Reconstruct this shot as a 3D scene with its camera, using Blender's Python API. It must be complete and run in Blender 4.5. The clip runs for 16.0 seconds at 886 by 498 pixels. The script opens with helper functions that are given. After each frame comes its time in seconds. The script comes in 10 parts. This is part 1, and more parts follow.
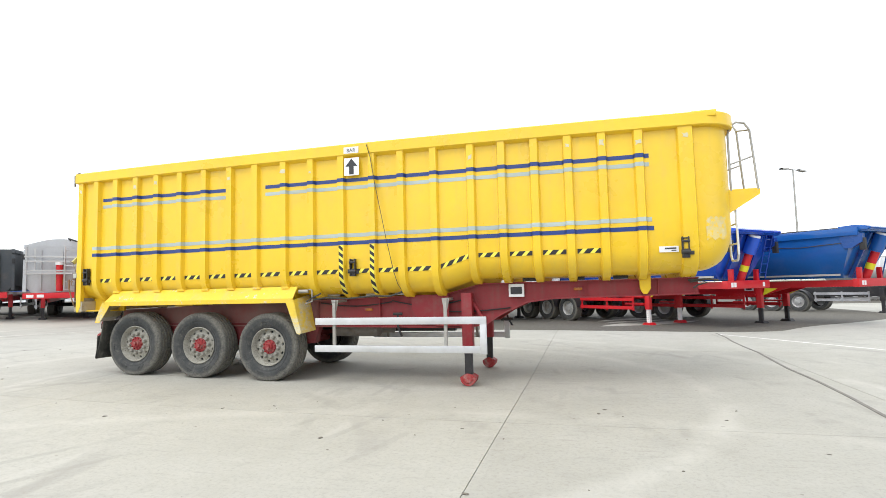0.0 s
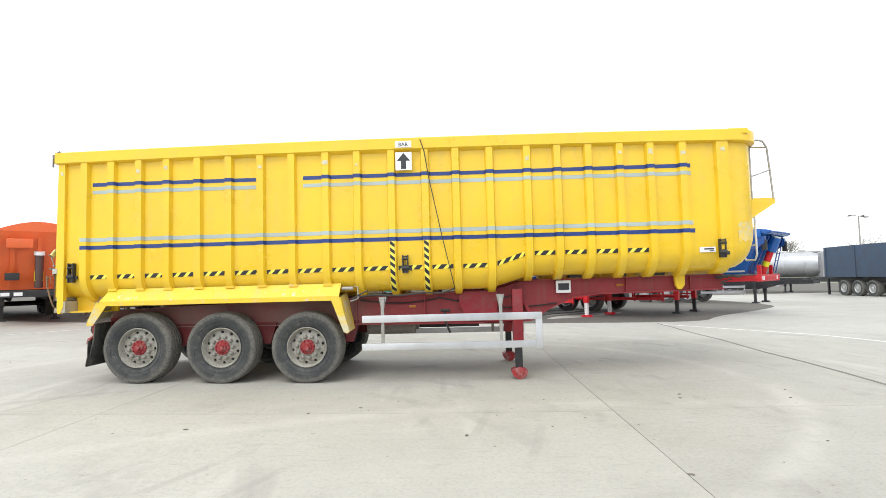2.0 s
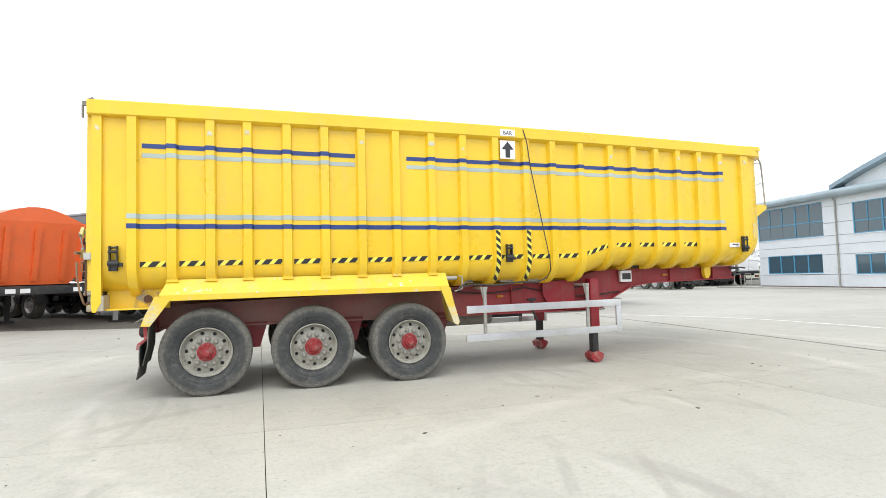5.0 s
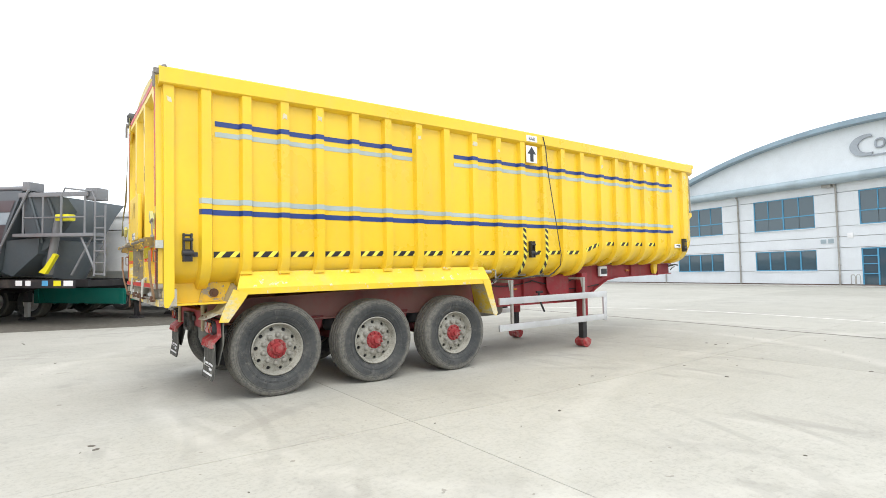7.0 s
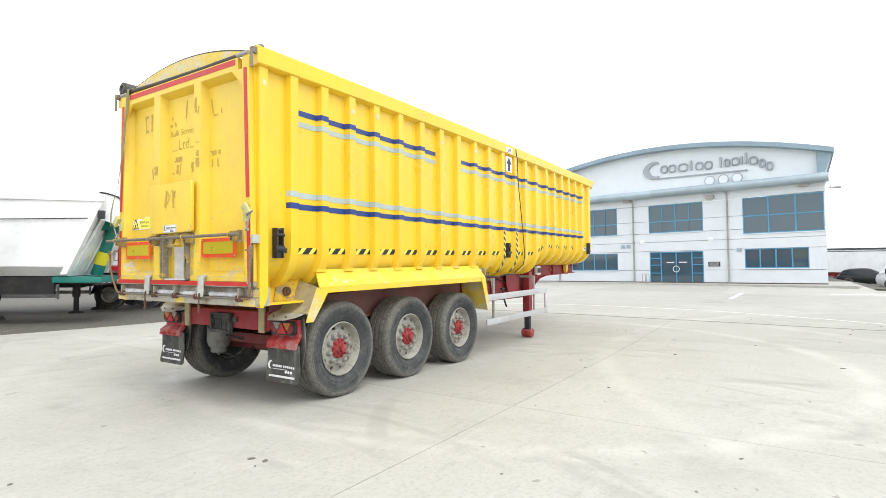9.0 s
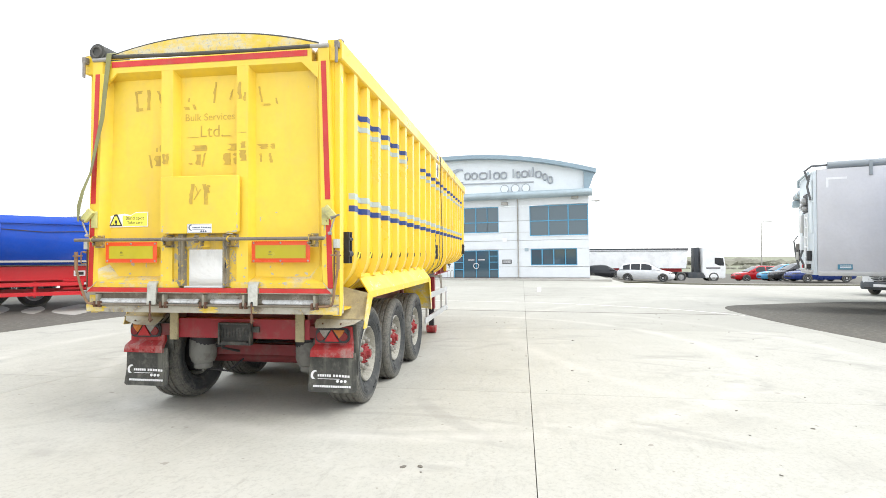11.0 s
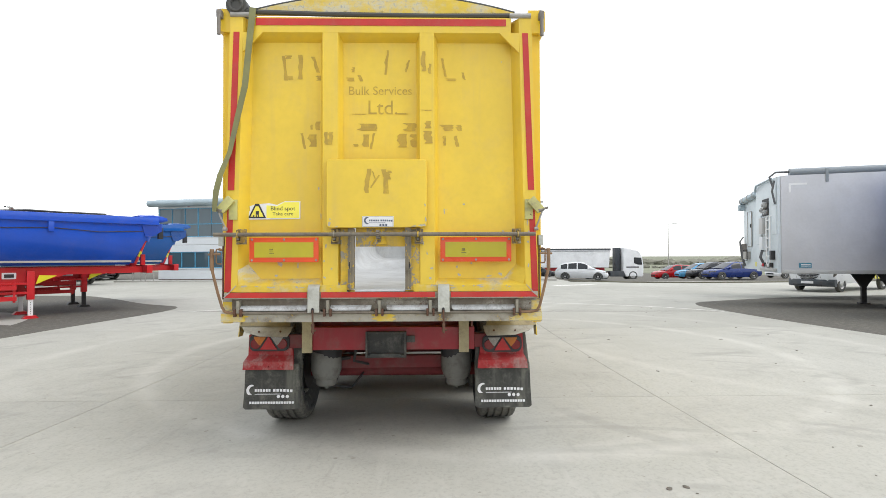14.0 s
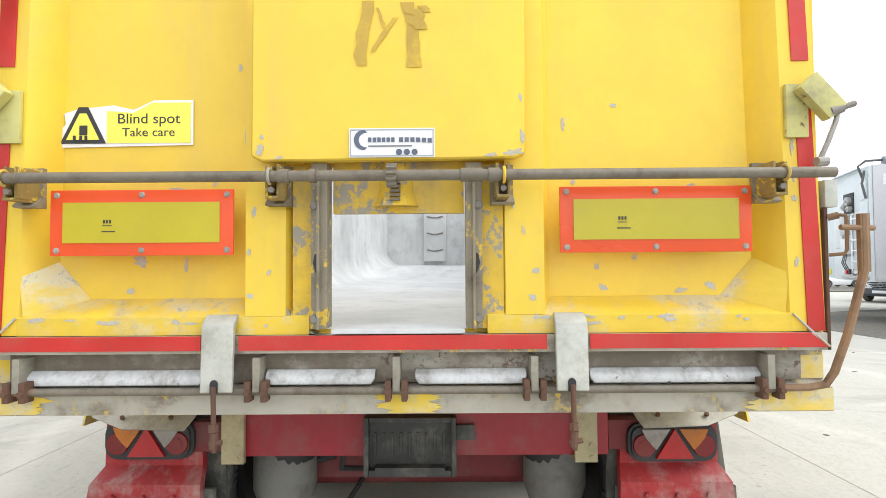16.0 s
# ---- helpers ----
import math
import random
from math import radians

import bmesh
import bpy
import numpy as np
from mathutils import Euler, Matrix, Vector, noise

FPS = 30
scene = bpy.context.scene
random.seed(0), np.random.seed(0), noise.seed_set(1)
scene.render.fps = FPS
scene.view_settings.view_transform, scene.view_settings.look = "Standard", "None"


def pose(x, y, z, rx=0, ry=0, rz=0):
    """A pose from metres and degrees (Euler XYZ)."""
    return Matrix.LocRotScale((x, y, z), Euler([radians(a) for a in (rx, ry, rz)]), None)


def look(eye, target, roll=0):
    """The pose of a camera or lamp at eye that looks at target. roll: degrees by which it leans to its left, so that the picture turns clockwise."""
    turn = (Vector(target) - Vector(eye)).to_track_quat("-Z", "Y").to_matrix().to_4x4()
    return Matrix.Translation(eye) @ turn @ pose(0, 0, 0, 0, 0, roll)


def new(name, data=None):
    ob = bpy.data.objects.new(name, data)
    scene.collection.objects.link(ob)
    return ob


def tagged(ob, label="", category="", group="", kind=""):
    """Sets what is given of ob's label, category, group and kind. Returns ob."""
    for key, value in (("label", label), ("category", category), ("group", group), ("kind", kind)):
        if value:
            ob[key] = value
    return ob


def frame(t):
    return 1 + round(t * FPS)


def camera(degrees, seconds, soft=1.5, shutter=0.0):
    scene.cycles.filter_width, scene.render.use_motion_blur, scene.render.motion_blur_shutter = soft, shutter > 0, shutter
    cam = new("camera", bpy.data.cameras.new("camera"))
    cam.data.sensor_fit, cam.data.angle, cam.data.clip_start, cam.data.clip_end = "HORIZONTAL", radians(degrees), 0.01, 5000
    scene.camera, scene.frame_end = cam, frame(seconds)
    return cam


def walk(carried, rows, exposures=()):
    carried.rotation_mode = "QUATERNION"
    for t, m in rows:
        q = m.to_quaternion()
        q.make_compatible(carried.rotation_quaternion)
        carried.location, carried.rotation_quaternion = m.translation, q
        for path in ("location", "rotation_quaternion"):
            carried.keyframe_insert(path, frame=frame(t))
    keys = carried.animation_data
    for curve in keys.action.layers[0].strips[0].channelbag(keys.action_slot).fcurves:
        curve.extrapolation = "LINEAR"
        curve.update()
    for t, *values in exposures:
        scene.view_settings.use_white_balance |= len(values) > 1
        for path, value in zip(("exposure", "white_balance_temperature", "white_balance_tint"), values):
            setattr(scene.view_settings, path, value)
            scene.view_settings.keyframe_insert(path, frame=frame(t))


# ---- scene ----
cam = camera(80.4, 16.0, soft=0.85)
PATH = [
    (0, (-0.107, 0.034, 1.45), (-0.622, 1.961, 1.596), -1.4),
    (0.5, (-0.729, -0.132, 1.424), (-1.149, 1.818, 1.569), -1.4),
    (1, (-1.352, -0.277, 1.467), (-1.674, 1.692, 1.601), -1.4),
    (1.5, (-2.018, -0.421, 1.488), (-2.219, 1.565, 1.61), -1.5),
    (2, (-2.696, -0.45, 1.548), (-2.765, 1.546, 1.662), -1.5),
    (2.5, (-3.449, -0.498, 1.564), (-3.386, 1.499, 1.665), -1.5),
    (3, (-4.199, -0.382, 1.511), (-4.008, 1.606, 1.619), -1.6),
    (3.5, (-4.955, -0.302, 1.5), (-4.669, 1.674, 1.608), -1.5),
    (4, (-5.664, -0.087, 1.523), (-5.271, 1.872, 1.621), -1.5),
    (6.5, (-9.258, 1.063, 1.502), (-8.185, 2.749, 1.584), -1.3),
    (7, (-9.891, 1.416, 1.538), (-8.701, 3.022, 1.604), -1.1),
    (7.5, (-10.564, 1.842, 1.551), (-9.235, 3.336, 1.611), -1.0),
    (8, (-11.16, 2.316, 1.589), (-9.703, 3.686, 1.643), -0.7),
    (8.5, (-11.719, 2.802, 1.581), (-10.143, 4.032, 1.636), -0.7),
    (9, (-12.247, 3.302, 1.589), (-10.567, 4.386, 1.638), -0.5),
    (9.2, (-12.445, 3.522, 1.623), (-10.716, 4.526, 1.669), -0.2),
    (11.3, (-13.682, 6.212, 1.705), (-11.693, 6.42, 1.74), -0.1),
    (11.5, (-13.733, 6.446, 1.675), (-11.739, 6.6, 1.717), -0.0),
    (12, (-13.855, 7.084, 1.694), (-11.856, 7.103, 1.737), 0.1),
    (12.5, (-13.899, 7.702, 1.696), (-11.9, 7.637, 1.739), 0.3),
    (13, (-13.917, 8.189, 1.713), (-11.92, 8.107, 1.758), 0.3),
    (13.5, (-13.747, 8.369, 1.693), (-11.749, 8.287, 1.733), 0.2),
    (14, (-13.237, 8.373, 1.697), (-11.237, 8.335, 1.724), -0.2),
    (14.5, (-12.627, 8.441, 1.685), (-10.628, 8.431, 1.726), -0.3),
    (15, (-11.93, 8.492, 1.693), (-9.931, 8.495, 1.746), -0.3),
    (15.5, (-11.276, 8.599, 1.653), (-9.277, 8.611, 1.718), -0.4),
    (16, (-10.612, 8.656, 1.616), (-8.613, 8.662, 1.68), -0.4),
]
walk(cam, [(t, look(eye, target, roll)) for t, eye, target, roll in PATH], exposures=[(0.0, 0.5), (8.0, 0.55), (9.0, 0.62), (11.3, 0.80), (12.0, 0.71), (12.5, 0.65), (14.0, 0.27), (14.5, 0.33), (15.0, 0.5), (16.0, 0.7)])

# ---- light: a bright, even overcast sky ----
world = bpy.data.worlds.new("overcast_sky")
scene.world = world
world.use_nodes = True
wn, wl = world.node_tree.nodes, world.node_tree.links
wn.clear()
w_out = wn.new("ShaderNodeOutputWorld")
w_sky = wn.new("ShaderNodeTexSky")
w_sky.sky_type, w_sky.sun_disc = "NISHITA", False
w_sky.sun_elevation, w_sky.sun_rotation = radians(48), radians(200)
w_clear = wn.new("ShaderNodeBackground")
w_clear.inputs[1].default_value = 0.05
w_cloud = wn.new("ShaderNodeBackground")
w_cloud.inputs[0].default_value = (0.985, 0.995, 1.0, 1)
w_cloud.inputs[1].default_value = 0.95
w_add = wn.new("ShaderNodeAddShader")
wl.new(w_sky.outputs[0], w_clear.inputs[0])
wl.new(w_clear.outputs[0], w_add.inputs[0])
wl.new(w_cloud.outputs[0], w_add.inputs[1])
wl.new(w_add.outputs[0], w_out.inputs[0])
sun = new("sun", bpy.data.lights.new("sun", "SUN"))
sun.data.energy, sun.data.angle, sun.data.color = 1.1, radians(35), (1.0, 0.985, 0.96)
sun.matrix_basis = look((-6, -20, 30), (0, 0, 0))


# ---- materials ----
def material(name):
    m = bpy.data.materials.new(name)
    m.use_nodes = True
    return m, m.node_tree.nodes, m.node_tree.links, m.node_tree.nodes["Principled BSDF"]


def noise_node(n, l, coord, scale, detail=4.0, rough=0.6, stretch=None):
    t = n.new("ShaderNodeTexNoise")
    t.inputs["Scale"].default_value, t.inputs["Detail"].default_value, t.inputs["Roughness"].default_value = scale, detail, rough
    if stretch:
        mp = n.new("ShaderNodeMapping")
        mp.inputs["Scale"].default_value = stretch
        l.new(coord, mp.inputs["Vector"])
        coord = mp.outputs["Vector"]
    l.new(coord, t.inputs["Vector"])
    return t.outputs["Fac"]


def ramp(n, l, fac, lo, hi, a=0.0, b=1.0):
    r = n.new("ShaderNodeMapRange")
    r.interpolation_type = "SMOOTHSTEP"
    for k, v in zip(("From Min", "From Max", "To Min", "To Max"), (lo, hi, a, b)):
        r.inputs[k].default_value = v
    l.new(fac, r.inputs["Value"])
    return r.outputs["Result"]


def blend(n, l, fac, a, b):
    x = n.new("ShaderNodeMix")
    x.data_type = "RGBA"
    for sock, v in ((x.inputs[6], a), (x.inputs[7], b)):
        if isinstance(v, tuple):
            sock.default_value = (*v, 1)
        else:
            l.new(v, sock)
    if isinstance(fac, float):
        x.inputs[0].default_value = fac
    else:
        l.new(fac, x.inputs[0])
    return x.outputs[2]


def surface(name, colour, rough=0.45, metal=0.0, dirt=(0.2, 0.17, 0.13), dirt_amount=0.25, grain=0.06, scale=1.0,
            chips=None, chip_level=0.66, bump=0.03, streaks=0.0, spread=0.12):
    """Painted or plain surface: colour that drifts a little, grime in patches, run-down streaks, chipped spots and fine relief."""
    m, n, l, b = material(name)
    c = n.new("ShaderNodeTexCoord").outputs["Object"]
    big = noise_node(n, l, c, 0.9 * scale, 5)
    fine = noise_node(n, l, c, 14 * scale, 6)
    light = tuple(min(1, v * (1 + spread)) for v in colour)
    dark = tuple(v * (1 - spread) for v in colour)
    col = blend(n, l, ramp(n, l, big, 0.3, 0.7), dark, light)
    col = blend(n, l, ramp(n, l, fine, 0.35, 0.75, 0, grain * 3), col, tuple(v * 0.75 for v in colour))
    grime = ramp(n, l, noise_node(n, l, c, 2.3 * scale, 8, 0.7), 0.45, 0.8, 0, dirt_amount)
    col = blend(n, l, grime, col, dirt)
    if streaks:
        run = ramp(n, l, noise_node(n, l, c, 7, 5, 0.6, (1, 1, 0.07)), 0.5, 0.78, 0, streaks)
        col = blend(n, l, run, col, dirt)
    rgh = ramp(n, l, big, 0.2, 0.8, max(0.02, rough - 0.08), min(1, rough + 0.12))
    if chips:
        spots = ramp(n, l, noise_node(n, l, c, 6 * scale, 9, 0.72), chip_level, chip_level + 0.03)
        col = blend(n, l, spots, col, chips)
    l.new(col, b.inputs["Base Color"])
    l.new(rgh, b.inputs["Roughness"])
    b.inputs["Metallic"].default_value = metal
    if bump:
        bp = n.new("ShaderNodeBump")
        bp.inputs["Strength"].default_value, bp.inputs["Distance"].default_value = bump * 5, 0.004
        l.new(fine, bp.inputs["Height"])
        l.new(bp.outputs["Normal"], b.inputs["Normal"])
    return m


YELLOW = (0.82, 0.545, 0.028)
m_yellow = surface("yellow_paint", YELLOW, 0.3, dirt=(0.56, 0.41, 0.12), dirt_amount=0.26, streaks=0.24, grain=0.03, chips=(0.5, 0.47, 0.42), chip_level=0.79, spread=0.05, bump=0.012)
m_yellow_rear = surface("faded_yellow_paint", (0.82, 0.577, 0.054), 0.42, dirt=(0.60, 0.42, 0.13), dirt_amount=0.36, streaks=0.3, grain=0.05, chips=(0.47, 0.46, 0.42), chip_level=0.70, scale=1.4, spread=0.07, bump=0.02)
def scraped_material(name, paint, primer, metal, amount=0.5, along=(0.35, 0.35, 1.0)):
    """Paint worn through in soft pale scrapes, with small sharp flecks of bare metal and grime in them."""
    m, n, l, b = material(name)
    c = n.new("ShaderNodeTexCoord").outputs["Object"]
    big = noise_node(n, l, c, 3.2, 6, 0.65)
    drag = noise_node(n, l, c, 16, 7, 0.72, along)
    fleck = noise_node(n, l, c, 34, 6, 0.7)
    col = blend(n, l, ramp(n, l, drag, 0.35, 0.7), tuple(v * 0.9 for v in paint), paint)
    gate = n.new("ShaderNodeMath")
    gate.operation = "MULTIPLY"
    l.new(ramp(n, l, big, 0.62 - 0.3 * amount, 0.78 - 0.3 * amount), gate.inputs[0])
    l.new(ramp(n, l, drag, 0.34, 0.62, 0.15, 1.0), gate.inputs[1])
    col = blend(n, l, gate.outputs[0], col, primer)
    hit = n.new("ShaderNodeMath")
    hit.operation = "MULTIPLY"
    l.new(gate.outputs[0], hit.inputs[0])
    l.new(ramp(n, l, fleck, 0.54, 0.6), hit.inputs[1])
    col = blend(n, l, hit.outputs[0], col, metal)
    col = blend(n, l, ramp(n, l, noise_node(n, l, c, 5, 8, 0.75), 0.5, 0.85, 0, 0.5), col, (0.30, 0.25, 0.15))
    l.new(col, b.inputs["Base Color"])
    b.inputs["Roughness"].default_value = 0.55
    bp = n.new("ShaderNodeBump")
    bp.inputs["Strength"].default_value, bp.inputs["Distance"].default_value = 0.25, 0.003
    l.new(fleck, bp.inputs["Height"])
    l.new(bp.outputs["Normal"], b.inputs["Normal"])
    return m


m_yellow_worn = scraped_material("worn_yellow_paint", (0.78, 0.555, 0.05), (0.60, 0.55, 0.38), (0.38, 0.37, 0.34), 0.62)
m_yellow_grimy = surface("grimed_yellow_paint", (0.70, 0.46, 0.04), 0.6, dirt=(0.25, 0.215, 0.15), dirt_amount=1.0, streaks=0.7, grain=0.15, chips=(0.31, 0.285, 0.225), chip_level=0.53, scale=2.0)
m_primer = surface("bare_grey_primer", (0.47, 0.46, 0.42), 0.6, dirt=(0.66, 0.50, 0.12), dirt_amount=0.8, scale=9, grain=0.2)
m_yellow_tape = surface("yellow_tape", (0.90, 0.80, 0.10), 0.35, dirt_amount=0.2)
m_black_tape = surface("black_tape", (0.02, 0.02, 0.022), 0.4, dirt_amount=0.1)
m_blue_stripe = surface("blue_stripe", (0.016, 0.045, 0.20), 0.35, dirt_amount=0.1)
m_grey_stripe = surface("grey_stripe", (0.40, 0.47, 0.45), 0.35, dirt=(0.6, 0.5, 0.2), dirt_amount=0.2)
m_white = surface("white_plate", (0.8, 0.8, 0.8), 0.4, dirt_amount=0.08, spread=0.03)
m_charcoal = surface("charcoal_print", (0.03, 0.03, 0.035), 0.5, dirt_amount=0.1)
m_red_chassis = surface("red_chassis_paint", (0.29, 0.015, 0.024), 0.5, dirt=(0.17, 0.10, 0.085), dirt_amount=0.75, streaks=0.3, grain=0.14, scale=1.6)
m_red_dirty = surface("grimy_red_paint", (0.16, 0.02, 0.022), 0.7, dirt=(0.10, 0.085, 0.075), dirt_amount=0.95, grain=0.15)
m_red_bright = surface("red_bracket_paint", (0.34, 0.022, 0.024), 0.65, dirt=(0.33, 0.26, 0.23), dirt_amount=1.0, scale=4, streaks=0.7, grain=0.2, chips=(0.10, 0.07, 0.055), chip_level=0.64)
m_red_tape = surface("red_reflective_tape", (0.54, 0.026, 0.020), 0.42, dirt=(0.40, 0.10, 0.07), dirt_amount=0.5, streaks=0.25, scale=3)
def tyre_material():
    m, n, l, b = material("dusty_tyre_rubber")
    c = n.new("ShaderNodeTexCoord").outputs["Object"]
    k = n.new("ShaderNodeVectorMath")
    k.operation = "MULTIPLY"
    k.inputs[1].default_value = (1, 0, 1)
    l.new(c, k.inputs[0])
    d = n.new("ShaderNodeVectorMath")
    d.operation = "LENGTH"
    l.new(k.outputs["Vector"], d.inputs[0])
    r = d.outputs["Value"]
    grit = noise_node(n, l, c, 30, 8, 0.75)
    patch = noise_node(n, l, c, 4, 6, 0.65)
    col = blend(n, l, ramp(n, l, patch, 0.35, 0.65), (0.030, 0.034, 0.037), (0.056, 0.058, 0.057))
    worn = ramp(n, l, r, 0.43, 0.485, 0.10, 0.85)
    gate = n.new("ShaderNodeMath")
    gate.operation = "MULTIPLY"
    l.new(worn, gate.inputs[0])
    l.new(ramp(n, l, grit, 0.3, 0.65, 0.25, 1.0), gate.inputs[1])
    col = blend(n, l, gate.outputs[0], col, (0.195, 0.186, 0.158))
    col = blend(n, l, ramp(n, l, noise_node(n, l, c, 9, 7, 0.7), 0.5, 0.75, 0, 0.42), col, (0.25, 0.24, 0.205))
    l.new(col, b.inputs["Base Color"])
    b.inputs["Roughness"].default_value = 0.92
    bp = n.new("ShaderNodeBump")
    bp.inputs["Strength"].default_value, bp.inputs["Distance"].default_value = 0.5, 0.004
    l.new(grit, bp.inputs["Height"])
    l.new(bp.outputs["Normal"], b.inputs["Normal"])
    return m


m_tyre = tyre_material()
m_rim = surface("weathered_rim", (0.37, 0.36, 0.31), 0.65, 0.1, dirt=(0.13, 0.11, 0.08), dirt_amount=1.0, scale=5, grain=0.25, streaks=0.4, chips=(0.13, 0.10, 0.075), chip_level=0.60, bump=0.06)
m_nut = surface("dull_wheel_nut", (0.27, 0.26, 0.225), 0.65, 0.15, dirt=(0.11, 0.09, 0.065), dirt_amount=0.9, scale=8, grain=0.2)
m_hub = surface("red_hub", (0.27, 0.026, 0.028), 0.7, dirt=(0.27, 0.21, 0.18), dirt_amount=0.95, scale=4)
m_alu = surface("aluminium_rail", (0.66, 0.67, 0.68), 0.38, 0.75, dirt=(0.4, 0.38, 0.34), dirt_amount=0.3)
m_galv = surface("galvanised_steel", (0.40, 0.39, 0.36), 0.6, 0.4, dirt=(0.2, 0.17, 0.13), dirt_amount=0.7, scale=2)
m_steel_dirty = surface("dirty_steel", (0.24, 0.22, 0.195), 0.65, 0.3, dirt=(0.11, 0.08, 0.06), dirt_amount=0.8, scale=2.4)
m_rust = surface("rusty_steel", (0.125, 0.065, 0.04), 0.85, dirt=(0.07, 0.04, 0.03), dirt_amount=0.7, scale=4, bump=0.06)
m_black = surface("black_metal", (0.022, 0.022, 0.024), 0.55, dirt=(0.1, 0.09, 0.08), dirt_amount=0.4)
m_flap = surface("grimy_mudflap_rubber", (0.05, 0.05, 0.044), 0.75, dirt=(0.21, 0.21, 0.17), dirt_amount=0.7, streaks=0.75, scale=4, grain=0.3, chips=(0.24, 0.23, 0.19), chip_level=0.66)
m_plate_orange = surface("orange_reflector", (0.80, 0.09, 0.02), 0.3, dirt_amount=0.1)
m_plate_yellow = surface("olive_yellow_reflector", (0.52, 0.44, 0.02), 0.3, dirt_amount=0.15)
m_strap = surface("green_webbing", (0.24, 0.235, 0.10), 0.8, dirt=(0.16, 0.17, 0.12), dirt_amount=0.6, scale=4)
m_rope = surface("dark_rope", (0.05, 0.05, 0.045), 0.8, dirt_amount=0.3)
m_lens_red = surface("red_lens", (0.16, 0.006, 0.008), 0.12, dirt_amount=0.2)
m_lens_bright = surface("bright_red_reflector", (0.36, 0.012, 0.014), 0.16, dirt=(0.2, 0.06, 0.05), dirt_amount=0.5, scale=5)
m_lens_amber = surface("amber_lens", (0.42, 0.13, 0.012), 0.2, dirt=(0.12, 0.08, 0.05), dirt_amount=0.7, scale=5)
m_lens_clear = surface("clear_lens", (0.27, 0.25, 0.22), 0.25, dirt=(0.12, 0.10, 0.08), dirt_amount=0.7, scale=5)
m_ghost = surface("ghost_lettering", (0.50, 0.33, 0.05), 0.6, dirt=(0.78, 0.52, 0.03), dirt_amount=0.75, scale=6)
m_lever = surface("tan_rusted_rod", (0.27, 0.165, 0.09), 0.75, dirt=(0.10, 0.05, 0.03), dirt_amount=0.85, scale=5)
m_catch = surface("scuffed_yellow_green_plate", (0.56, 0.53, 0.20), 0.6, dirt=(0.20, 0.18, 0.14), dirt_amount=0.85, chips=(0.16, 0.10, 0.06), chip_level=0.62, scale=3)
m_sill = scraped_material("scraped_sill_steel", (0.44, 0.415, 0.345), (0.17, 0.135, 0.095), (0.68, 0.47, 0.06), 0.66)
m_tarp = surface("rolled_sheet", (0.07, 0.07, 0.065), 0.7, dirt_amount=0.3)


